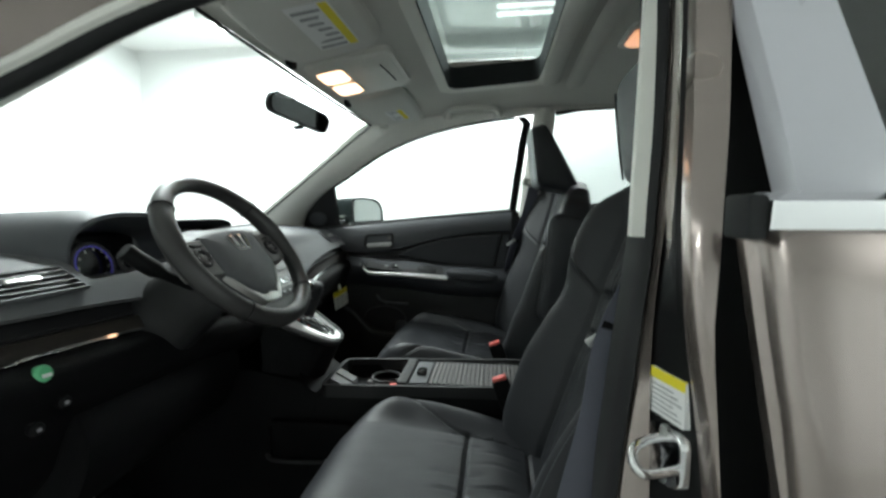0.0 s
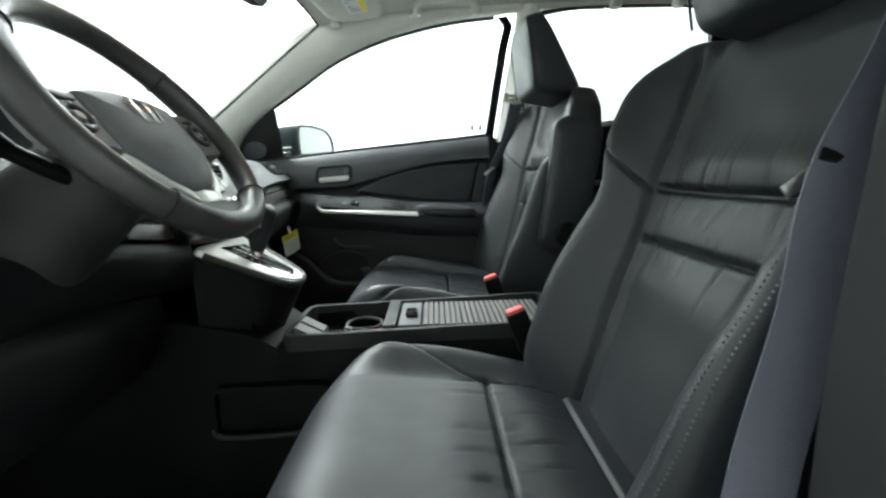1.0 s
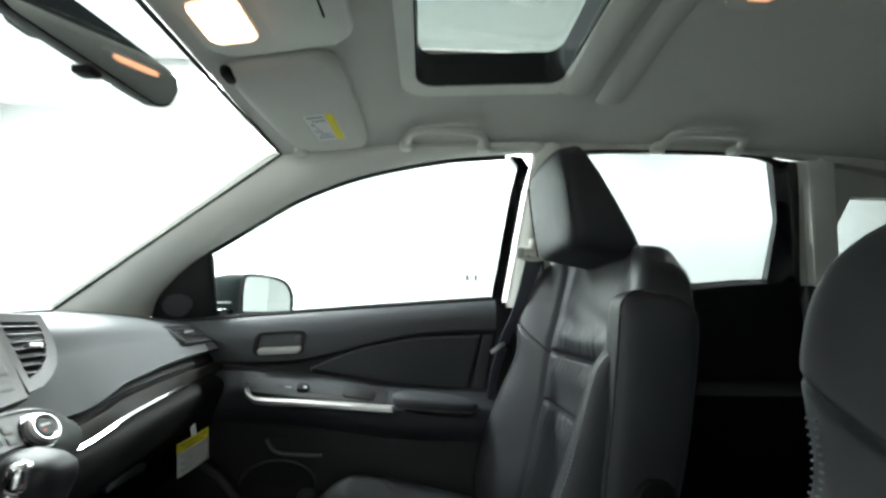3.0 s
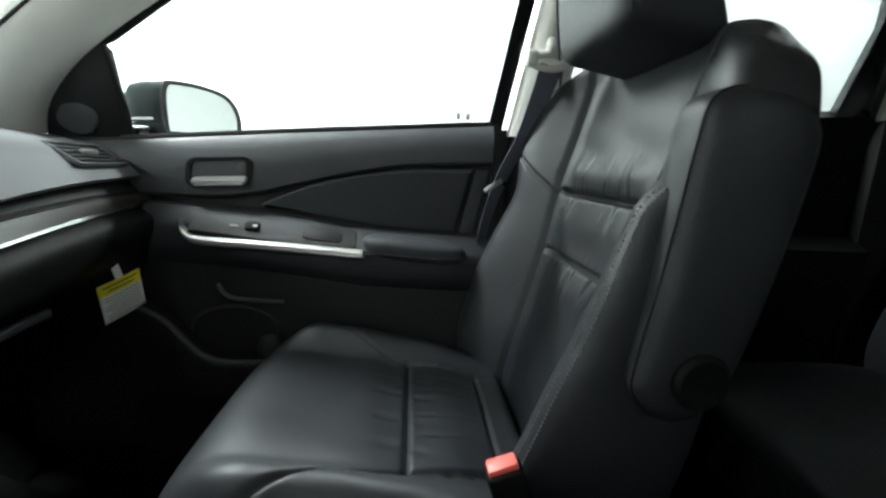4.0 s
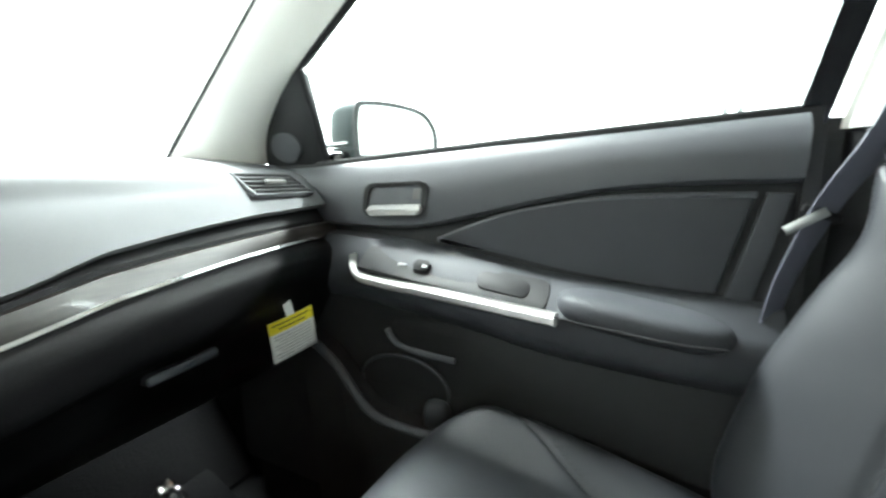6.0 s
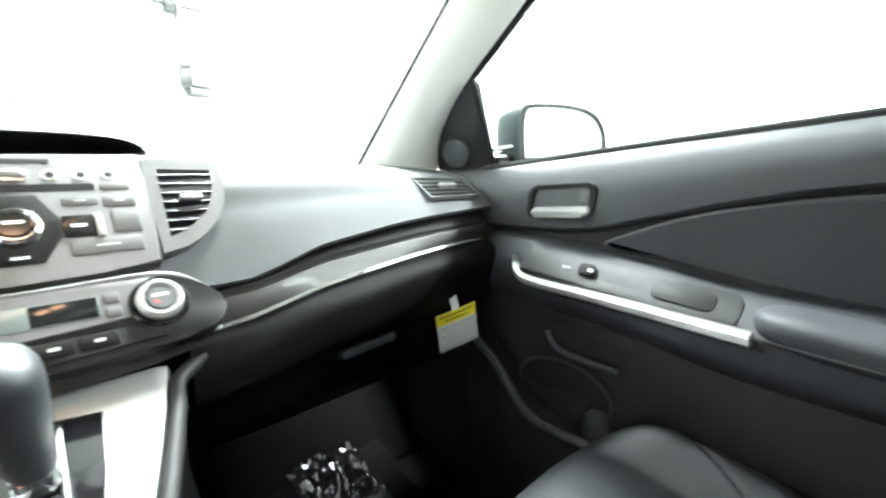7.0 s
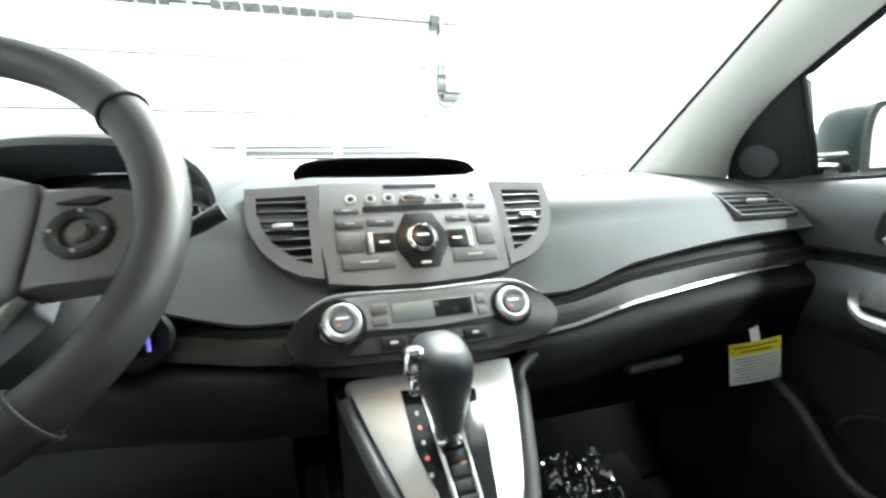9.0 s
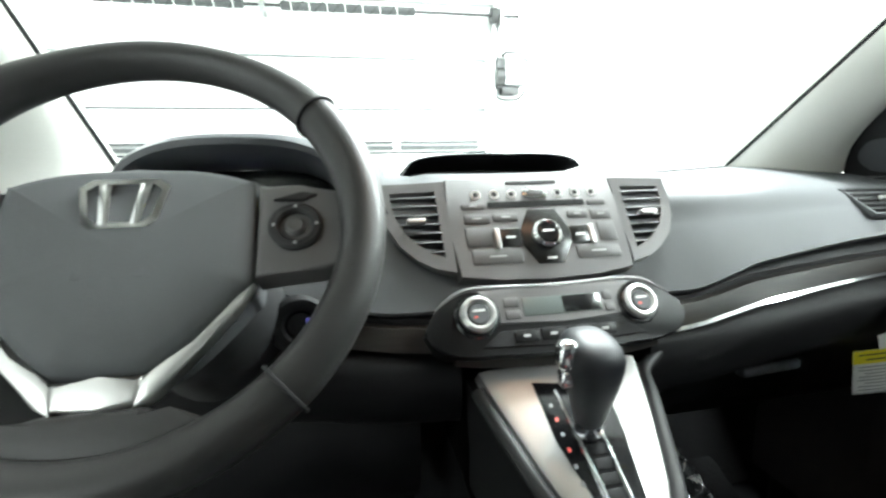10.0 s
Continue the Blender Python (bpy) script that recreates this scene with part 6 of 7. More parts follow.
def seat(cy, dx, dz, inner, lean, hip, head, cut, by, label):
    """cy: the seat's middle; dx, dz: how far it is slid and raised; inner: the side of the console, +1 or -1; lean: the back's recline;
    hip: where the back starts; head: how far back the headrest stands; cut: how narrow the back is beside the armrest; by: the back's middle."""
    RECLINE = radians(lean)
    BACK_UP = Vector((math.sin(RECLINE), 0, math.cos(RECLINE)))
    BACK_FWD = Vector((-math.cos(RECLINE), 0, math.sin(RECLINE)))
    s = thing("front_seat", (0.1 + dx, cy, 0.33), label, "car seat", "front seats")
    # cushion
    xf, xr, hw, zb, hh = -0.168, 0.34, 0.258, 0.46, 0.205
    def seam_y(x):
        return eased((-0.03, 0.0, 0.05, 0.10, 0.15, 0.28), (0.238, 0.222, 0.194, 0.166, 0.150, 0.136), x)
    def cushion(a, b):
        u, v = ease(a), ease(b)
        x = (xf + xr) / 2 + v * (xr - xf) / 2
        w = hw * (1 - 0.06 * step(-0.4, -1, v))
        y = u * w
        e = sup(u, 6.5) * sup(v, 4.5)
        z = zb + hh * e
        top = step(0.75, 0.98, e)
        z += top * (0.048 * step(0.14, 0.225, abs(y)) * (0.35 + 0.65 * step(-0.16, -0.02, x)) * (1 - 0.5 * step(0.05, 0.3, x)) + 0.010 * bell(x + 0.09, 0.08) - 0.030 * step(-0.1, 0.3, x))
        ys = seam_y(x)
        g = 0.0
        g -= 0.0085 * bell(abs(y) - ys, 0.0042) * step(-0.172, -0.05, x)
        if abs(y) < ys + 0.006:
            g -= 0.0085 * bell(x - 0.148, 0.0042) + 0.008 * bell(x - 0.275, 0.0042)
            g += 0.006 * bell(x - 0.21, 0.045) + 0.004 * bell(x - 0.09, 0.05)
            for at, deep in ((-0.075, 0.0030), (-0.02, 0.0036), (0.045, 0.0028), (0.09, 0.0024)):
                g -= deep * bell(y - at - 0.012 * wob(x, y, at, 10), 0.0040) * bell(x - 0.205, 0.040)
            r = max(0.0, math.sin(y * 95 + 5 * wob(x, y, cy))) ** 3 * (0.5 + 0.5 * wob(x * 3, y * 3, cy, 14))
            g -= 0.0050 * r * bell(x - 0.165, 0.020) + 0.0060 * r * bell(x - 0.120, 0.028) * step(0.150, 0.140, x)
        g += 0.0022 * wob(x, y, cy, 7) + 0.0008 * wob(x, y, cy + 3, 22)
        z += top * g
        # outline rounded in plan at the front corners
        x += 0.05 * abs(u) ** 5 * step(-0.3, -1, v)
        return Vector((x + dx, cy + y, z + dz))
    part("seat_cushion", grid(cushion, 180, 190), LEATHER, s, "black leather cushion with sewn panels")
    part("seat_base", box((xf + 0.03 + dx, cy - 0.235, 0.36), (xr + dx, cy + 0.235, zb + dz + 0.03), 0.03, 3), DASH_DARK, s, "black plastic seat base")
    for yy in (-0.20, 0.20):
        part("seat_rail", box((xf + 0.06 + dx, cy + yy - 0.02, 0.318), (xr + 0.1 + dx, cy + yy + 0.02, 0.36), 0.005), STEEL, s, "steel seat rail")
    part("side_shield", box((xf + 0.09 + dx, cy - inner * 0.262 - 0.012, 0.40 + dz), (xr + 0.03 + dx, cy - inner * 0.262 + 0.012, 0.545 + dz), 0.010, 3), DASH_DARK, s, "black plastic side shield")
    # backrest
    o = Vector((hip + dx, by, 0.60 + dz))
    h0, h1 = -0.06, 0.632
    low = 0.282 if inner < 0 else 0.310
    def width(h):
        return eased((-0.06, 0.0, 0.15, 0.30, 0.365, 0.395, 0.43, 0.48, 0.53, 0.57, 0.605, 0.632), (0.215, 0.228, 0.244, 0.244, 0.236, 0.234, 0.252, 0.264, 0.264, 0.252, 0.226, 0.168), h)
    def inner_seam(h):
        return eased((-0.06, 0.0, 0.1, 0.2, 0.3, 0.39, 0.46, 0.60, 0.64), (0.115, 0.118, 0.122, 0.134, 0.140, 0.150, 0.156, 0.164, 0.160), h)
    def side_cut(y, h=0.3):
        return cut + (0.06 * step(0.54, 0.632, h) if inner < 0 else 0.0) if y * inner > 0 else 1.0
    def back_front(a, b):
        u, v = ease(a), ease(b)
        h = (h0 + h1) / 2 + v * (h1 - h0) / 2
        w = width(h)
        y = u * w * side_cut(u, h)
        e = sup(u, 5.5) * sup(v, 6)
        sink = 0.030 * step(0.3, 1.0, u * inner) * step(0.42, 0.63, h) if inner < 0 else 0.0
        rim = eased((0.0, 0.3, 0.6), (-0.075, -0.05, -0.025), h)
        d = rim - rim * e
        top = step(0.55, 0.95, e)
        ys = inner_seam(h)
        bol = step(ys - 0.03, max(ys + 0.02, w * 0.93 * side_cut(u, h)), abs(y))
        if y * inner > 0 and inner < 0:
            # bolster beside the folding armrest: a wing below, a shallow shoulder above
            d += bol * step(0.0, 0.8, e) * eased((-0.06, 0.05, 0.17, 0.24, 0.33, 0.40, 0.435, 0.47, 0.55, 0.63), (0.075, 0.098, 0.088, 0.076, 0.068, 0.060, 0.034, 0.030, 0.036, 0.022), h, 0.022)
        else:
            d += bol * step(0.0, 0.85, e) * eased((-0.06, 0.05, 0.2, 0.3, 0.36, 0.44, 0.55, 0.63), (0.08, 0.115, 0.112, 0.094, 0.078, 0.094, 0.088, 0.035), h)
        g = -0.0090 * bell(abs(y) - ys, 0.0042)
        line = 0.385 + 0.75 * (abs(y) - ys)
        if abs(y) > ys:
            g -= 0.006 * bell(h - line, 0.0038)
        inside = step(ys + 0.002, ys - 0.014, abs(y))
        if inside:
            puff = step(ys, ys - 0.05, abs(y))
            g -= inside * (0.015 * bell(h - 0.393, 0.0050) + 0.011 * bell(h - low, 0.0046))
            g += puff * (0.008 * bell(h - 0.428, 0.026) + 0.003 * bell(h - 0.345, 0.03) + 0.005 * bell(h - 0.245, 0.04))
            # creases that run out from the tucks
            for base, way, reach, seed, lanes, deep in ((0.395, 1, 0.085, 1.0, 260, 0.0095), (0.391, -1, 0.060, 4.0, 230, 0.0060), (low - 0.002, -1, 0.085, 7.0, 230, 0.0065), (low + 0.002, 1, 0.03, 9.0, 250, 0.0040)):
                t = (h - base) * way
                if 0 <= t < reach:
                    lane = y * lanes + seed + t * (60 * math.sin(y * 15 + seed) - 20) + 4.0 * wob(y, cy, seed, 9) + 1.0 * wob(y, h, seed, 18)
                    own = max(0.0, 0.35 + 1.3 * wob(y * 2, cy + seed, 0.0, 17))
                    g -= inside * deep * max(0.0, math.sin(lane)) ** 2 * own * (1 - t / reach) ** 1.2 * step(0.0, 0.008, t)
            g += puff * 0.0010 * math.sin(60 * (h - 0.55 * y) + 4 * wob(y, h, cy, 8)) * bell(h - 0.48, 0.06)
        g += 0.0030 * wob(y, h, cy, 6) + 0.0010 * wob(y, h, cy + 2, 20)
        d += top * g
        d += 0.012 * bell(h - 0.08, 0.12) * step(0.2, 0.0, abs(y))
        return o + Vector((0, y, 0)) + BACK_UP * (h - sink) + BACK_FWD * d
    part("backrest", grid(back_front, 260, 260), LEATHER, s, "black leather backrest with tucked seams")
    def back_rear(a, b):
        u, v = math.sin((a * 2 - 1) * math.pi / 2), math.sin((b * 2 - 1) * math.pi / 2)
        h = (h0 + h1) / 2 + v * (h1 - h0) / 2
        e = sup(u, 7) * sup(v, 9)
        sink = 0.030 * step(0.3, 1.0, u * inner) * step(0.42, 0.63, h) if inner < 0 else 0.0
        return o + Vector((0, u * width(h) * side_cut(u, h), 0)) + BACK_UP * (h - sink) + BACK_FWD * (table((0.0, 0.3, 0.6), (-0.075, -0.05, -0.018), h) - 0.038 * e + 0.03 * bell(h - 0.2, 0.15) * bell(u, 0.6))
    part("back_cover", grid(back_rear, 56, 56), LEATHER, s, "black leather back cover")
    # sewn seams: dark tubes sunk in the grooves, adding crease shade as colour
    def sewn(points, fn):
        part("seam", tube([fn(a, b) for a, b in points], 0.0011, 5), SEAL, s)
    def on_back(y, h):
        return unease(max(-0.999, min(0.999, y / (width(h) * side_cut(y, h))))), unease((h - (h0 + h1) / 2) / ((h1 - h0) / 2))
    def on_cushion(y, x):
        v = (x - (xf + xr) / 2) / ((xr - xf) / 2)
        return unease(y / (hw * (1 - 0.06 * step(-0.4, -1, v)))), unease(v)
    for side in (1, -1):
        sewn([on_back(side * inner_seam(h), h) for h in np.linspace(0.0, 0.60, 60)], back_front)
        sewn([on_back(side * (inner_seam(0.40) + q), 0.385 + 0.75 * q) for q in np.linspace(0.002, 0.062 if side * inner < 0 else 0.030, 16)], back_front)
        sewn([on_cushion(side * seam_y(x), x) for x in np.linspace(-0.02, 0.30, 40)], cushion)
    for h in (0.393, low):
        sewn([on_back(y, h) for y in np.linspace(-inner_seam(h) + 0.012, inner_seam(h) - 0.012, 40)], back_front)
    for x in (0.148, 0.275):
        sewn([on_cushion(y, x) for y in np.linspace(-seam_y(x) + 0.004, seam_y(x) - 0.004, 40)], cushion)
    # stitching beside the outer bolster
    st = bmesh.new()
    for side in (1, -1):
        for row in (-0.005, 0.005):
            for k in range(75):
                h = 0.0 + k * 0.0056
                y = side * (width(h) * side_cut(side, h) * 0.925 + row)
                u = unease(y / (width(h) * side_cut(side, h)))
                v = unease((h - (h0 + h1) / 2) / ((h1 - h0) / 2))
                p = back_front(u, v) + BACK_FWD * 0.0004
                bmesh.ops.create_cube(st, size=1, matrix=Matrix.Translation(p) @ Matrix.Rotation(RECLINE, 4, "Y") @ Matrix.Diagonal((0.0014, 0.0030, 0.0020, 1)))
    tagged(part("stitching", st, DOOR_SOFT, s, "grey double stitching"), kind="stuff")
    # headrest on two posts
    hc = Vector((0.40 + dx + head, cy + (by - cy) * 0.2, 1.278 + dz))
    def shape(p):
        t = p.z
        wide = 0.130 * (1 - 0.08 * step(0.2, 1.0, t) - 0.05 * step(-0.2, -1, t))
        fore, aft = 0.368 - 0.010 * t - 0.006 * (1 - p.y * p.y), 0.464 - 0.062 * t
        return Vector(((fore + aft) / 2 + p.x * (aft - fore) / 2 - 0.40, p.y * wide, t * 0.104 + 0.010 * p.x * (t - 0.3)))
    part("headrest", pillow(hc, (1, 1, 1), 7.5, None, 56, shape), LEATHER, s, "black leather headrest")
    for side in (1, -1):
        part("headrest_piping", tube(spline([hc + shape(Vector((-0.93, side * 0.975, t))) for t in (-0.86, -0.5, 0.0, 0.5, 0.86)], 24), 0.0022, 6), LEATHER, s)
    for yy in (-0.065, 0.065):
        part("headrest_post", tube([o + Vector((0, yy, 0)) + BACK_UP * 0.585 + BACK_FWD * -0.045, hc + Vector((0.03, yy, -0.06))], 0.006, 10), CHROME, s, "chrome post")
        part("post_guide", disc(o + Vector((0, yy, 0)) + BACK_UP * 0.618 + BACK_FWD * -0.045, BACK_UP, 0.013, 0.012, 20, 0.003), DASH_DARK, s)
    # folding armrest on the console side, raised
    if inner < 0:
        arm_y = by + inner * 0.247
        put = lambda x, z, e: Vector((x + 0.036 + 0.06 * (z - 0.938) + dx, arm_y + inner * e * 0.84, z + dz))
        profile = [(0.372, 1.098), (0.392, 1.104), (0.440, 1.100), (0.470, 1.080), (0.478, 1.040), (0.462, 0.900), (0.440, 0.805), (0.410, 0.772), (0.372, 0.775), (0.346, 0.800), (0.343, 0.830), (0.352, 0.930), (0.359, 1.050), (0.362, 1.084)]
        ring = [(p.x, p.y) for p in spline([(a, b, 0) for a, b in profile + profile[:1]], 70)][:-1]
        mx, mz = 0.408, 0.938
        secs = [[put(mx + (a - mx) * k, mz + (b - mz) * (1 - (1 - k) * 0.45), e) for a, b in ring] for k, e in ((0.02, -0.040), (0.70, -0.040), (0.90, -0.036), (0.985, -0.024), (1.0, -0.010), (1.0, 0.012), (0.985, 0.024), (0.92, 0.034), (0.78, 0.040), (0.5, 0.043), (0.02, 0.044))]
        part("folding_armrest", loft(secs), LEATHER, s, "black leather folding armrest, raised")
        part("armrest_seam", tube([put(mx + (a - mx) * 0.987, mz + (b - mz) * 0.994, 0.0245) for a, b in ring], 0.0014, 6, closed=True), SEAL, s)
        part("armrest_pivot", disc(put(0.405, 0.822, 0.038), (0, inner, 0), 0.030, 0.012, 28, 0.005), DASH_DARK, s, "black pivot cap")
    # recliner cover and buckle stalk
    part("recliner_cover", pillow((0.325 + dx, cy - inner * 0.245, 0.56 + dz), (0.07, 0.022, 0.06), 3, None, 16), DASH_DARK, s, "black recliner cover")
    return s


seat(-0.370, 0.0, 0.0, 1, 19.5, 0.303, 0.068, 0.97, -0.372, "black leather driver's seat with tucked seams and double stitching")
seat(0.376, -0.045, 0.028, -1, 14.0, 0.338, 0.0, 1.05, 0.411, "black leather passenger seat with raised folding armrest")


def buckle(x, y, z, group="seat buckles"):
    b = thing("seat_buckle", (x, y, z - 0.12), "black seat belt buckle with red release button", "buckle", group)
    m = Matrix.Translation((x, y, z)) @ Matrix.Rotation(radians(-20), 4, "Y")
    part("housing", box((-0.020, -0.014, -0.085), (0.020, 0.014, -0.002), 0.006, 3, m), DASH_DARK, b, "black housing")
    part("button", box((-0.0165, -0.0105, -0.006), (0.0165, 0.0105, 0.004), 0.003, 2, m), RED, b, "red button")
    part("stalk", box((-0.013, -0.005, -0.20), (0.013, 0.005, -0.08), 0.003, 1, m), DASH_DARK, b)


buckle(0.215, -0.123, 0.742)
buckle(0.203, 0.150, 0.742)


def rear_bench():
    r = thing("rear_bench", (1.0, 0, 0.33), "black leather rear bench seat", "rear seat")
    for y0, y1 in ((-0.62, -0.14), (-0.135, 0.135), (0.14, 0.62)):
        yc, hw = (y0 + y1) / 2, (y1 - y0) / 2
        part("cushion", pillow((0.92, yc, 0.58), (0.26, hw, 0.09), 4.5, None, 26), LEATHER, r)
        part("backrest", pillow((1.25, yc, 0.86), (0.075, hw, 0.30), 4.5, Matrix.Rotation(radians(20), 4, "Y"), 26), LEATHER, r)
    for y in (-0.38, 0.38):
        part("headrest", pillow((1.40, y, 1.21), (0.05, 0.12, 0.08), 3.5, Matrix.Rotation(radians(10), 4, "Y"), 20), LEATHER, r)
        for yy in (-0.05, 0.05):
            part("post", tube([(1.36, y + yy, 1.10), (1.385, y + yy, 1.17)], 0.006, 8), CHROME, r)
    part("plinth", box((0.70, -0.62, 0.32), (1.3, 0.62, 0.52), 0.02), DASH_DARK, r)


rear_bench()


# ---- seat belts ----
def seat_belt(side, dx, run, label):
    b = thing("seat_belt", (0.36 + dx, side * 0.68, 0.4), label, "seat belt", "front seat belts")
    ring = Vector((0.352 + dx, side * (0.640 if side > 0 else 0.606), 1.262))
    part("height_adjuster", loft([[(ring.x + 0.004 + p[0], side * (0.642 - 0.42 * (z - 1.262) + p[1]), z) for p in ((-0.013, 0.0), (-0.010, -0.018), (0.010, -0.018), (0.013, 0.0))] for z in (1.255, 1.27, 1.33, 1.40)]), CREAM_PART, b, "pale belt height slider")
    part("anchor_cap", pillow(ring + Vector((0.006, -side * 0.024, 0.03)), (0.017, 0.012, 0.032), 3, Matrix.Rotation(side * radians(-20), 4, "X"), 16), CREAM_PART, b, "pale anchor cap")
    loop = [ring + Vector((0.036 * math.cos(q), -side * 0.028, 0.013 * math.sin(q) - 0.012)) for q in np.linspace(0, 2 * math.pi, 26)[:-1]]
    part("guide_loop", tube(loop, 0.0068, 8, closed=True), CREAM_PART, b, "pale belt guide loop")
    part("guide_end", pillow(ring + Vector((-0.036, -side * 0.030, -0.008)), (0.012, 0.010, 0.016), 3, None, 12), CREAM_PART, b)
    tail = [ring + Vector((0.004, -side * 0.030, -0.020))] + [Vector((x, side * y, z)) for x, y, z in run]
    part("webbing", ribbon(tail, ((0.047, 0.0, 0.006), (0.006, 0.044, 0.0) if side > 0 else (0.052, -0.008, 0.0))), BELT_GREY, b, "dark grey webbing")
    part("retractor_webbing", ribbon([ring + Vector((0.008, -side * 0.018, -0.014)), Vector((0.372 + dx, side * 0.672, 1.13)), Vector((0.375 + dx, side * 0.684, 1.0))], (0.046, 0, 0)), BELT_GREY, b)
    lp = Vector((run[1][0], side * (run[1][1] - 0.004), run[1][2] + 0.004))
    part("latch_holder", box((-0.019, -0.004, -0.005), (0.019, 0.004, 0.005), 0.002, 2, Matrix.Translation(lp) @ Matrix.Rotation(radians(20), 4, "Y")), DASH_DARK, b, "black latch holder")
    part("latch_plate", box((-0.030, -0.0014, -0.0055), (0.014, 0.0014, 0.0055), 0.0012, 2, Matrix.Translation(lp + Vector((-0.008, -side * 0.006, -0.004))) @ Matrix.Rotation(radians(-35), 4, "Y")), STEEL, b, "steel latch plate")
    part("floor_anchor", pillow((0.285, side * 0.670, 0.42), (0.02, 0.012, 0.03), 3, None, 12), DASH_DARK, b)


seat_belt(1, 0.0, [(0.325, 0.640, 1.12), (0.282, 0.664, 1.015), (0.250, 0.672, 0.86), (0.265, 0.674, 0.60), (0.285, 0.674, 0.42)], "dark grey seat belt hanging beside the passenger seat")
seat_belt(-1, 0.080, [(0.392, 0.618, 1.11), (0.346, 0.624, 1.0), (0.328, 0.632, 0.90), (0.300, 0.640, 0.78), (0.275, 0.655, 0.60), (0.285, 0.668, 0.42)], "dark grey seat belt hanging beside the driver's seat")


# ---- roof fittings ----
def roof_put(dz=0.0, shift=0.0):
    return lambda a, b, d: Vector((a + shift - 0.045 * step(0.1, -0.33, a) * (1 - (b / 0.55) ** 2), b, roof_z(a, b) - d - dz))


def overhead_console():
    o = thing("overhead_console", (-0.15, 0.0, 1.5), "pale overhead console with two lit map lamps", "overhead console")
    put = roof_put(0.0, 0.025)
    part("housing", prism(rounded(-0.245, -0.125, -0.055, 0.150, 0.03, 6), put, -0.01, 0.010, 0.008, 3), CREAM_PART, o, "pale moulded housing")
    for y0, y1 in ((-0.075, 0.008), (0.030, 0.112)):
        l = part("map_lamp_rim", prism(rounded(-0.232, y0 - 0.006, -0.166, y1 + 0.006, 0.012), put, 0.0, 0.012, 0.003), CREAM_PART, o)
        part("map_lamp_lens", prism(rounded(-0.228, y0, -0.170, y1, 0.010), put, 0.0, 0.0145, 0.003), MAP_LAMP, l, "lit warm lamp lens")
    part("holder_door", prism(rounded(-0.155, -0.10, -0.065, 0.125, 0.014), put, 0.0, 0.0125, 0.003), CREAM_PART, o, "pale sunglasses holder door")
    part("door_line", tube([put(-0.09, -0.05, 0.0135), put(-0.085, 0.02, 0.0135), put(-0.083, 0.08, 0.0135)], 0.0018, 6), SEAL, o)


overhead_console()


def sun_visor(side, label):
    v = thing("sun_visor", (-0.15, side * 0.35, 1.48), label, "sun visor", "sun visors")
    put = roof_put(0.004, 0.022)
    mx, wx = (-0.165, 0.084) if side > 0 else (-0.150, 0.100)
    def cushion(q, r):
        c, k = math.cos(2 * math.pi * q), math.sin(2 * math.pi * q)
        reach = (abs(c) ** 6 + abs(k) ** 6) ** (-1 / 6) * r
        return put(mx + wx * c * reach, side * (0.340 + 0.175 * k * reach), 0.017 * (1 - r ** 9) ** 0.4)
    part("panel", grid(cushion, 72, 22, wrap_u=True), HEADLINER, v, "pale cloth visor panel")
    part("panel_rim", tube([cushion(k / 72, 1.0) for k in range(72)], 0.0026, 6, closed=True), CREAM_PART, v)
    part("pivot", disc(put(-0.235, side * 0.50, 0.0), (0, 0, -1), 0.018, 0.022, 24, 0.005), CREAM_PART, v)
    part("clip", pillow(put(-0.238, side * 0.185, 0.012), (0.008, 0.020, 0.010), 3, None, 10), DASH_DARK, v, "dark clip")
    # warning label: coloured strip and unreadable print
    a0, a1, b0, b1 = (-0.175, -0.120, 0.330, 0.440) if side > 0 else (-0.158, -0.085, 0.230, 0.430)
    lab = part("warning_label", prism([(a, side * b) for a, b in rounded(a0, b0, a1, b1, 0.003, 3)], put, 0.01, 0.0182, 0), WHITE_PAPER, v, "white warning label")
    part("label_band", prism([(a, side * b) for a, b in rounded(a1 - 0.017, b0 + 0.002, a1 - 0.002, b1 - 0.002, 0.001, 2)], put, 0.01, 0.0188, 0), YELLOW, lab, "yellow band")
    for k in range(7):
        q = b0 + 0.008 + k * (b1 - b0 - 0.012) / 7
        part("print_block", prism([(a, side * b) for a, b in rounded(a0 + 0.005 + 0.006 * (k % 2), q, a1 - 0.020, q + (b1 - b0) * 0.055, 0.0005, 2)], put, 0.01, 0.0187, 0), GREY_INK, lab)


sun_visor(1, "pale cloth passenger sun visor with a warning label, folded up")
sun_visor(-1, "pale cloth driver's sun visor with a warning label, folded up")


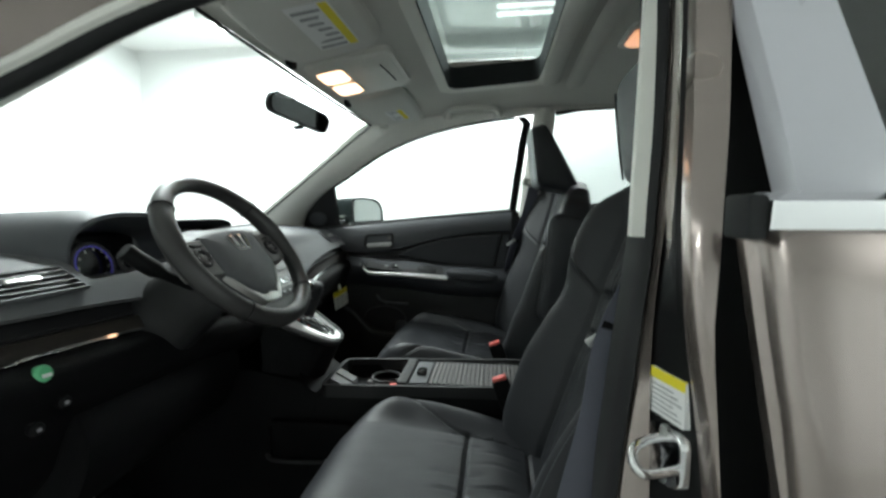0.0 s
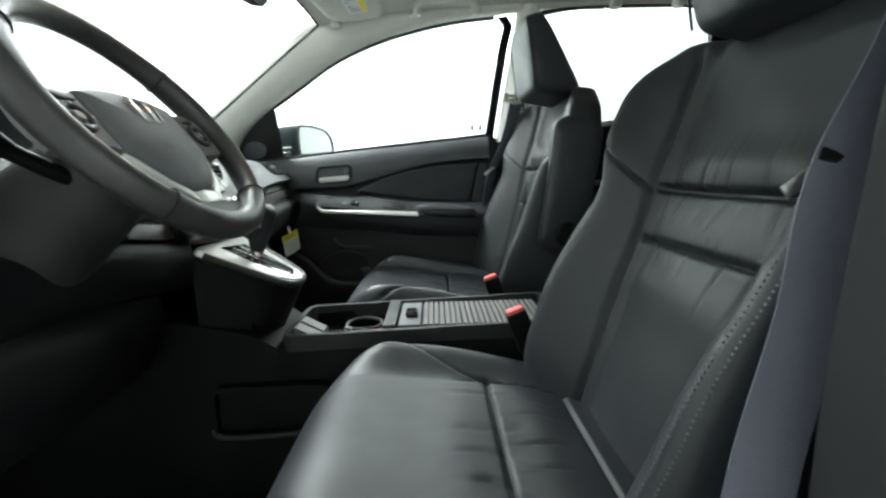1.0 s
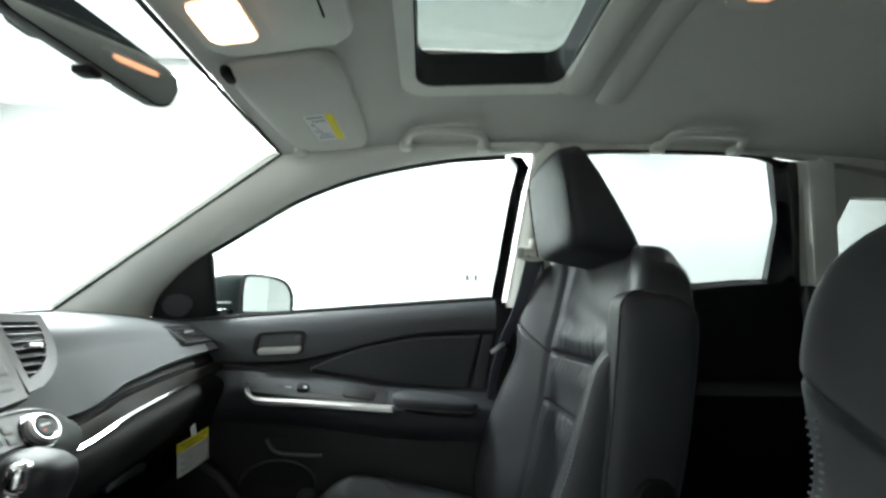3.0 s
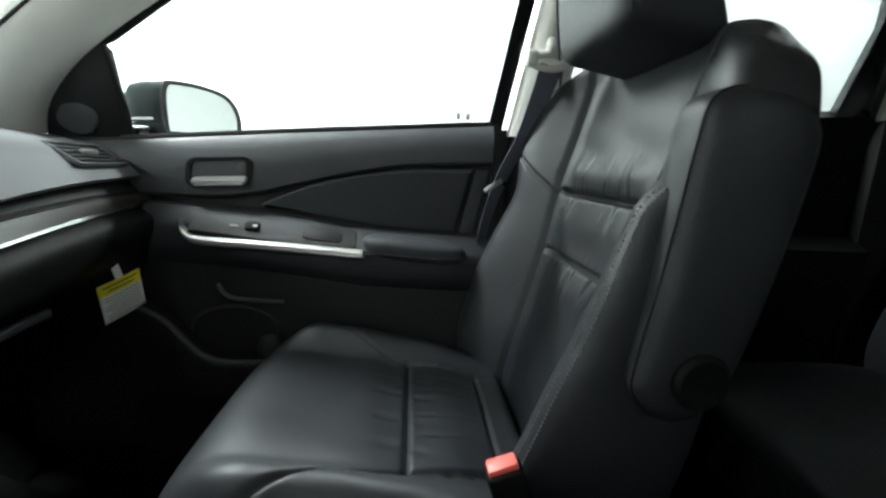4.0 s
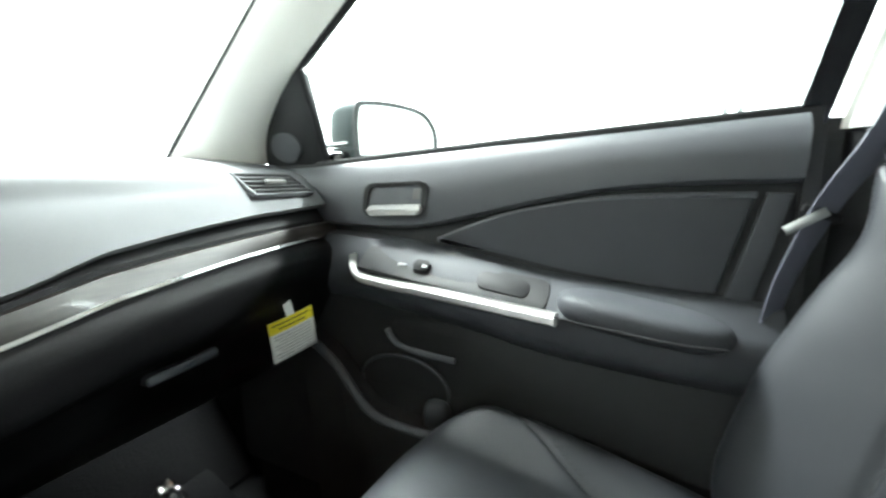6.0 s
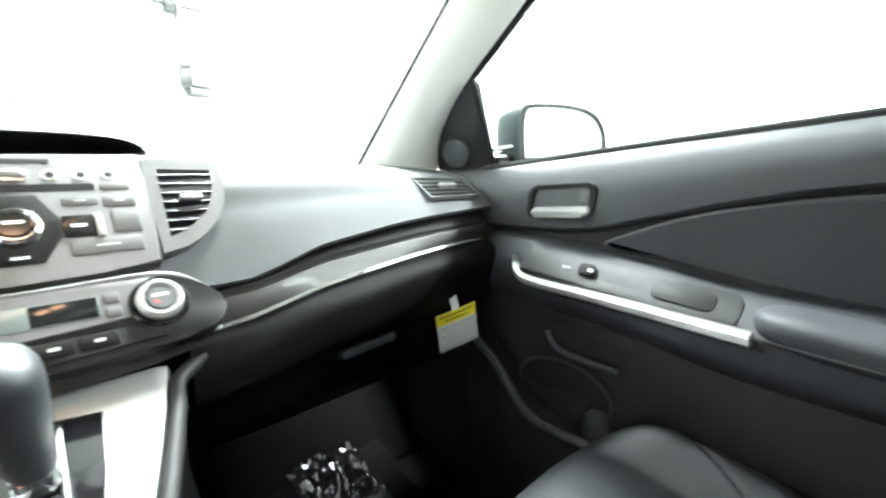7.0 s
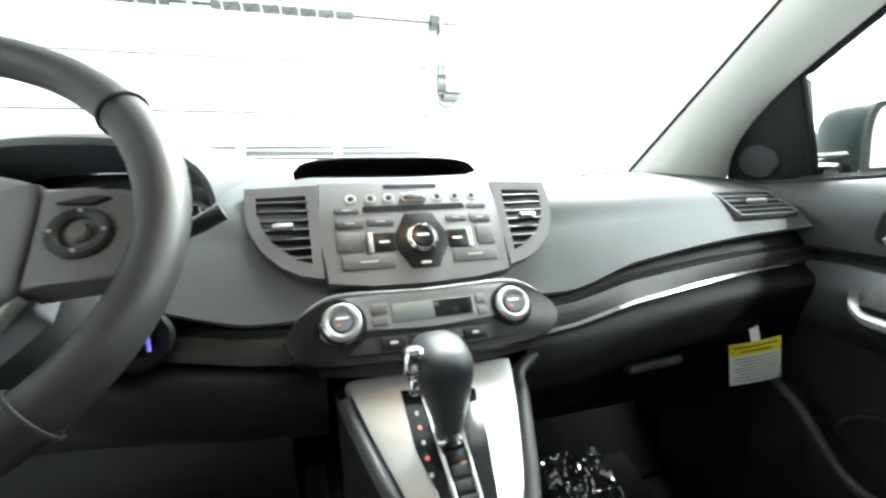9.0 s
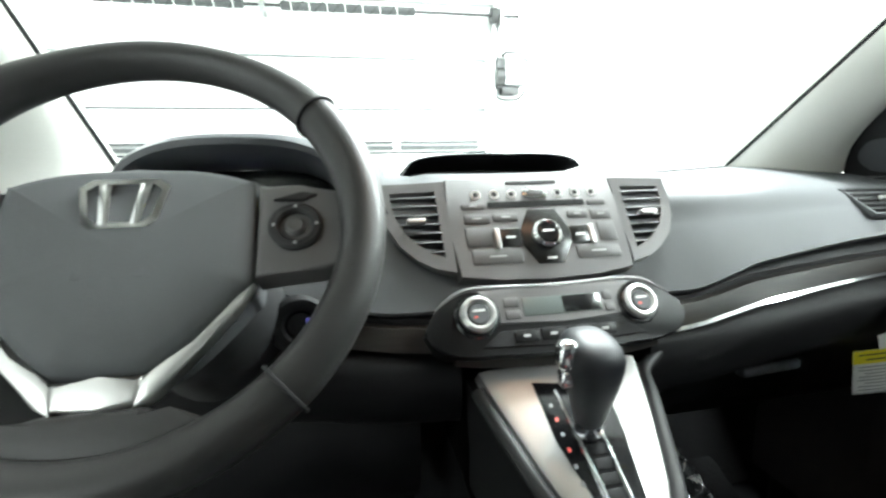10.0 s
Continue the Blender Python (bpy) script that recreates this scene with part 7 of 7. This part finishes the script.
def rear_view_mirror():
    r = thing("rear_view_mirror", (-0.37, 0.0, 1.45), "black framed interior rear view mirror", "rear view mirror")
    a, b = Vector((-0.364, -0.070, 1.425)), Vector((-0.286, 0.108, 1.388))
    mid, ax = (a + b) / 2, (b - a).normalized()
    out = Vector((0.882, -0.448, -0.145)).normalized()
    ax = (ax - out * ax.dot(out)).normalized()
    up = out.cross(ax).normalized()
    if up.z < 0:
        up = -up
    put = lambda u, v, e: mid + ax * u + up * v + out * e
    L = (b - a).length / 2
    rim = rounded(-L, -0.027, L, 0.027, 0.024, 7)
    secs = []
    for s, e in ((1.0, 0.004), (1.03, -0.002), (1.0, -0.02), (0.85, -0.034), (0.4, -0.040), (0.02, -0.041)):
        secs.append([put(u * s, v * s, e) for u, v in rim])
    part("housing", loft(secs), DASH_DARK, r, "black housing")
    part("mirror_glass", prism([(u * 0.985, v * 0.955) for u, v in rim], put, 0.003, 0.0055, 0), MIRROR, r, "reflecting glass")
    part("arm", tube(spline([put(0, 0.0, -0.03), put(0.0, 0.035, -0.05), (-0.392, 0.0, 1.425)], 12), 0.010, 10), DASH_DARK, r, "black arm")
    part("foot", box((-0.408, -0.020, 1.408), (-0.380, 0.020, 1.436), 0.008, 2), DASH_DARK, r, "black foot")
    part("adjuster", box((-0.012, -0.010, -0.01), (0.012, 0.010, 0.0), 0.003, 2, Matrix.Translation(put(0, -0.034, 0.0))), DASH_DARK, r)


rear_view_mirror()


def grab_handle(x0, x1, side):
    g = thing("grab_handle", ((x0 + x1) / 2, side * 0.51, 1.5), "pale plastic grab handle folded against the roof", "grab handle", "roof grab handles")
    mid = (x0 + x1) / 2
    foot, bar = roof_z(mid, 0.515) - 0.022, roof_z(mid, 0.455) - 0.016
    path = spline([(x0, side * 0.520, foot), (x0 + 0.003, side * 0.498, foot + 0.004), (x0 + 0.012, side * 0.470, bar - 0.004), (x0 + 0.040, side * 0.456, bar), (mid, side * 0.452, bar), (x1 - 0.040, side * 0.456, bar), (x1 - 0.012, side * 0.470, bar - 0.004), (x1 - 0.003, side * 0.498, foot + 0.004), (x1, side * 0.520, foot)], 48)
    part("grip", tube(path, 0.0105, 10, flat=0.8), CREAM_PART, g)
    part("recess", prism([(a, side * b) for a, b in rounded(x0 + 0.012, 0.466, x1 - 0.012, 0.522, 0.012)], lambda a, b, d: Vector((a, b, roof_z(a, b) - d)), -0.004, 0.002, 0), HEADLINER, g)
    for x in (x0 + 0.002, x1 - 0.002):
        part("hinge_cover", pillow((x, side * 0.512, foot + 0.004), (0.017, 0.020, 0.013), 3, None, 12), CREAM_PART, g)


grab_handle(0.022, 0.212, 1)
grab_handle(0.64, 0.84, 1)
grab_handle(0.64, 0.84, -1)


def dome_lamp():
    d = thing("dome_lamp", (0.56, 0.03, 1.57), "lit warm roof lamp in a pale surround", "dome lamp")
    put = roof_put()
    part("surround", prism(rounded(0.518, -0.055, 0.602, 0.105, 0.02), put, -0.004, 0.008, 0.005, 3), CREAM_PART, d)
    part("lens", prism(rounded(0.530, -0.028, 0.592, 0.080, 0.016), put, 0.0, 0.013, 0.005, 3), DOME_LAMP, d, "glowing warm lens")


dome_lamp()


# ---- loose and small things ----
def hang_tag():
    t = thing("airbag_tag", (-0.42, 0.55, 0.86), "yellow and white paper tag hanging from the glovebox", "paper tag")
    c = Vector((-0.417, 0.594, 0.827))
    w = Vector((-0.030, -0.072, -0.020))
    down = Vector((0.006, 0.004, -0.070))
    n = w.cross(down).normalized()
    put = lambda u, v, e: c + w * u + down * v + n * e + n * 0.003 * math.sin(u * 3.0)
    sheet = part("sheet", grid(lambda a, b: put(a, b, 0.0), 10, 10), WHITE_PAPER, t, "white printed sheet")
    sheet.modifiers.new("thick", "SOLIDIFY").thickness = 0.0006
    part("band", grid(lambda a, b: put(a, b * 0.30, 0.0009 * 1), 10, 4), YELLOW, t, "yellow band")
    part("band_back", grid(lambda a, b: put(a, b * 0.30, -0.0012), 10, 4), YELLOW, t, "yellow band")
    for e in (0.0014, -0.0016):
        for v0, v1, u0, u1, m in ((0.08, 0.11, 0.08, 0.92, INK), (0.19, 0.22, 0.2, 0.8, INK)) + tuple((0.36 + k * 0.075, 0.385 + k * 0.075, 0.08, 0.92 - 0.1 * (k % 3 == 2), GREY_INK) for k in range(8)):
            part("print_line", grid(lambda a, b: put(u0 + (u1 - u0) * a, v0 + (v1 - v0) * b, e), 8, 1), m, t)
    top = put(0.50, 0.02, 0)
    part("strap", ribbon([top, top + Vector((-0.002, -0.004, 0.018)), top + Vector((-0.006, -0.008, 0.036)), top + Vector((-0.022, -0.008, 0.044))], (-0.005, -0.014, -0.002), 0.0008, 16), WHITE_PAPER, t, "white paper strap")


hang_tag()


def floor_things():
    for y, nm in ((0.37, "passenger"), (-0.37, "driver")):
        m = thing("floor_mat", (-0.55, y, 0.325), "black carpet floor mat", "floor mat", "front floor mats")
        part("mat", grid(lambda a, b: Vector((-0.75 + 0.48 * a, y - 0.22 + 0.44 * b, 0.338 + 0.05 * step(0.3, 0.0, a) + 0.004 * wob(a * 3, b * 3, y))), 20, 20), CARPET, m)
    f = thing("protective_film", (-0.5, 0.37, 0.35), "crumpled clear plastic film on the passenger floor mat", "plastic film")
    def crease(a, b):
        x, y = -0.755 + 0.19 * a, 0.35 + 0.16 * b
        n = abs(wob(x, y, 3, 15)) * 0.048 + abs(wob(x, y, 7, 36)) * 0.022
        return Vector((x, y, 0.352 + 0.05 * step(-0.60, -0.75, x) + n))
    part("sheet", grid(crease, 64, 54), PLASTIC_FILM, f, "clear shiny film", sharp=12)
    p = thing("pedals", (-0.72, -0.33, 0.4), "black rubber accelerator and brake pedals", "pedals")
    for y, w, z in ((-0.30, 0.055, 0.44), (-0.40, 0.085, 0.47)):
        part("pedal", box((-0.012, -w / 2, -0.045), (0.012, w / 2, 0.045), 0.008, 2, Matrix.Translation((-0.68, y, z)) @ Matrix.Rotation(radians(-35), 4, "Y")), DASH_DARK, p, "black rubber pad")
        part("arm", tube([(-0.70, y, z), (-0.80, y, z + 0.22)], 0.010, 8), STEEL, p)


floor_things()
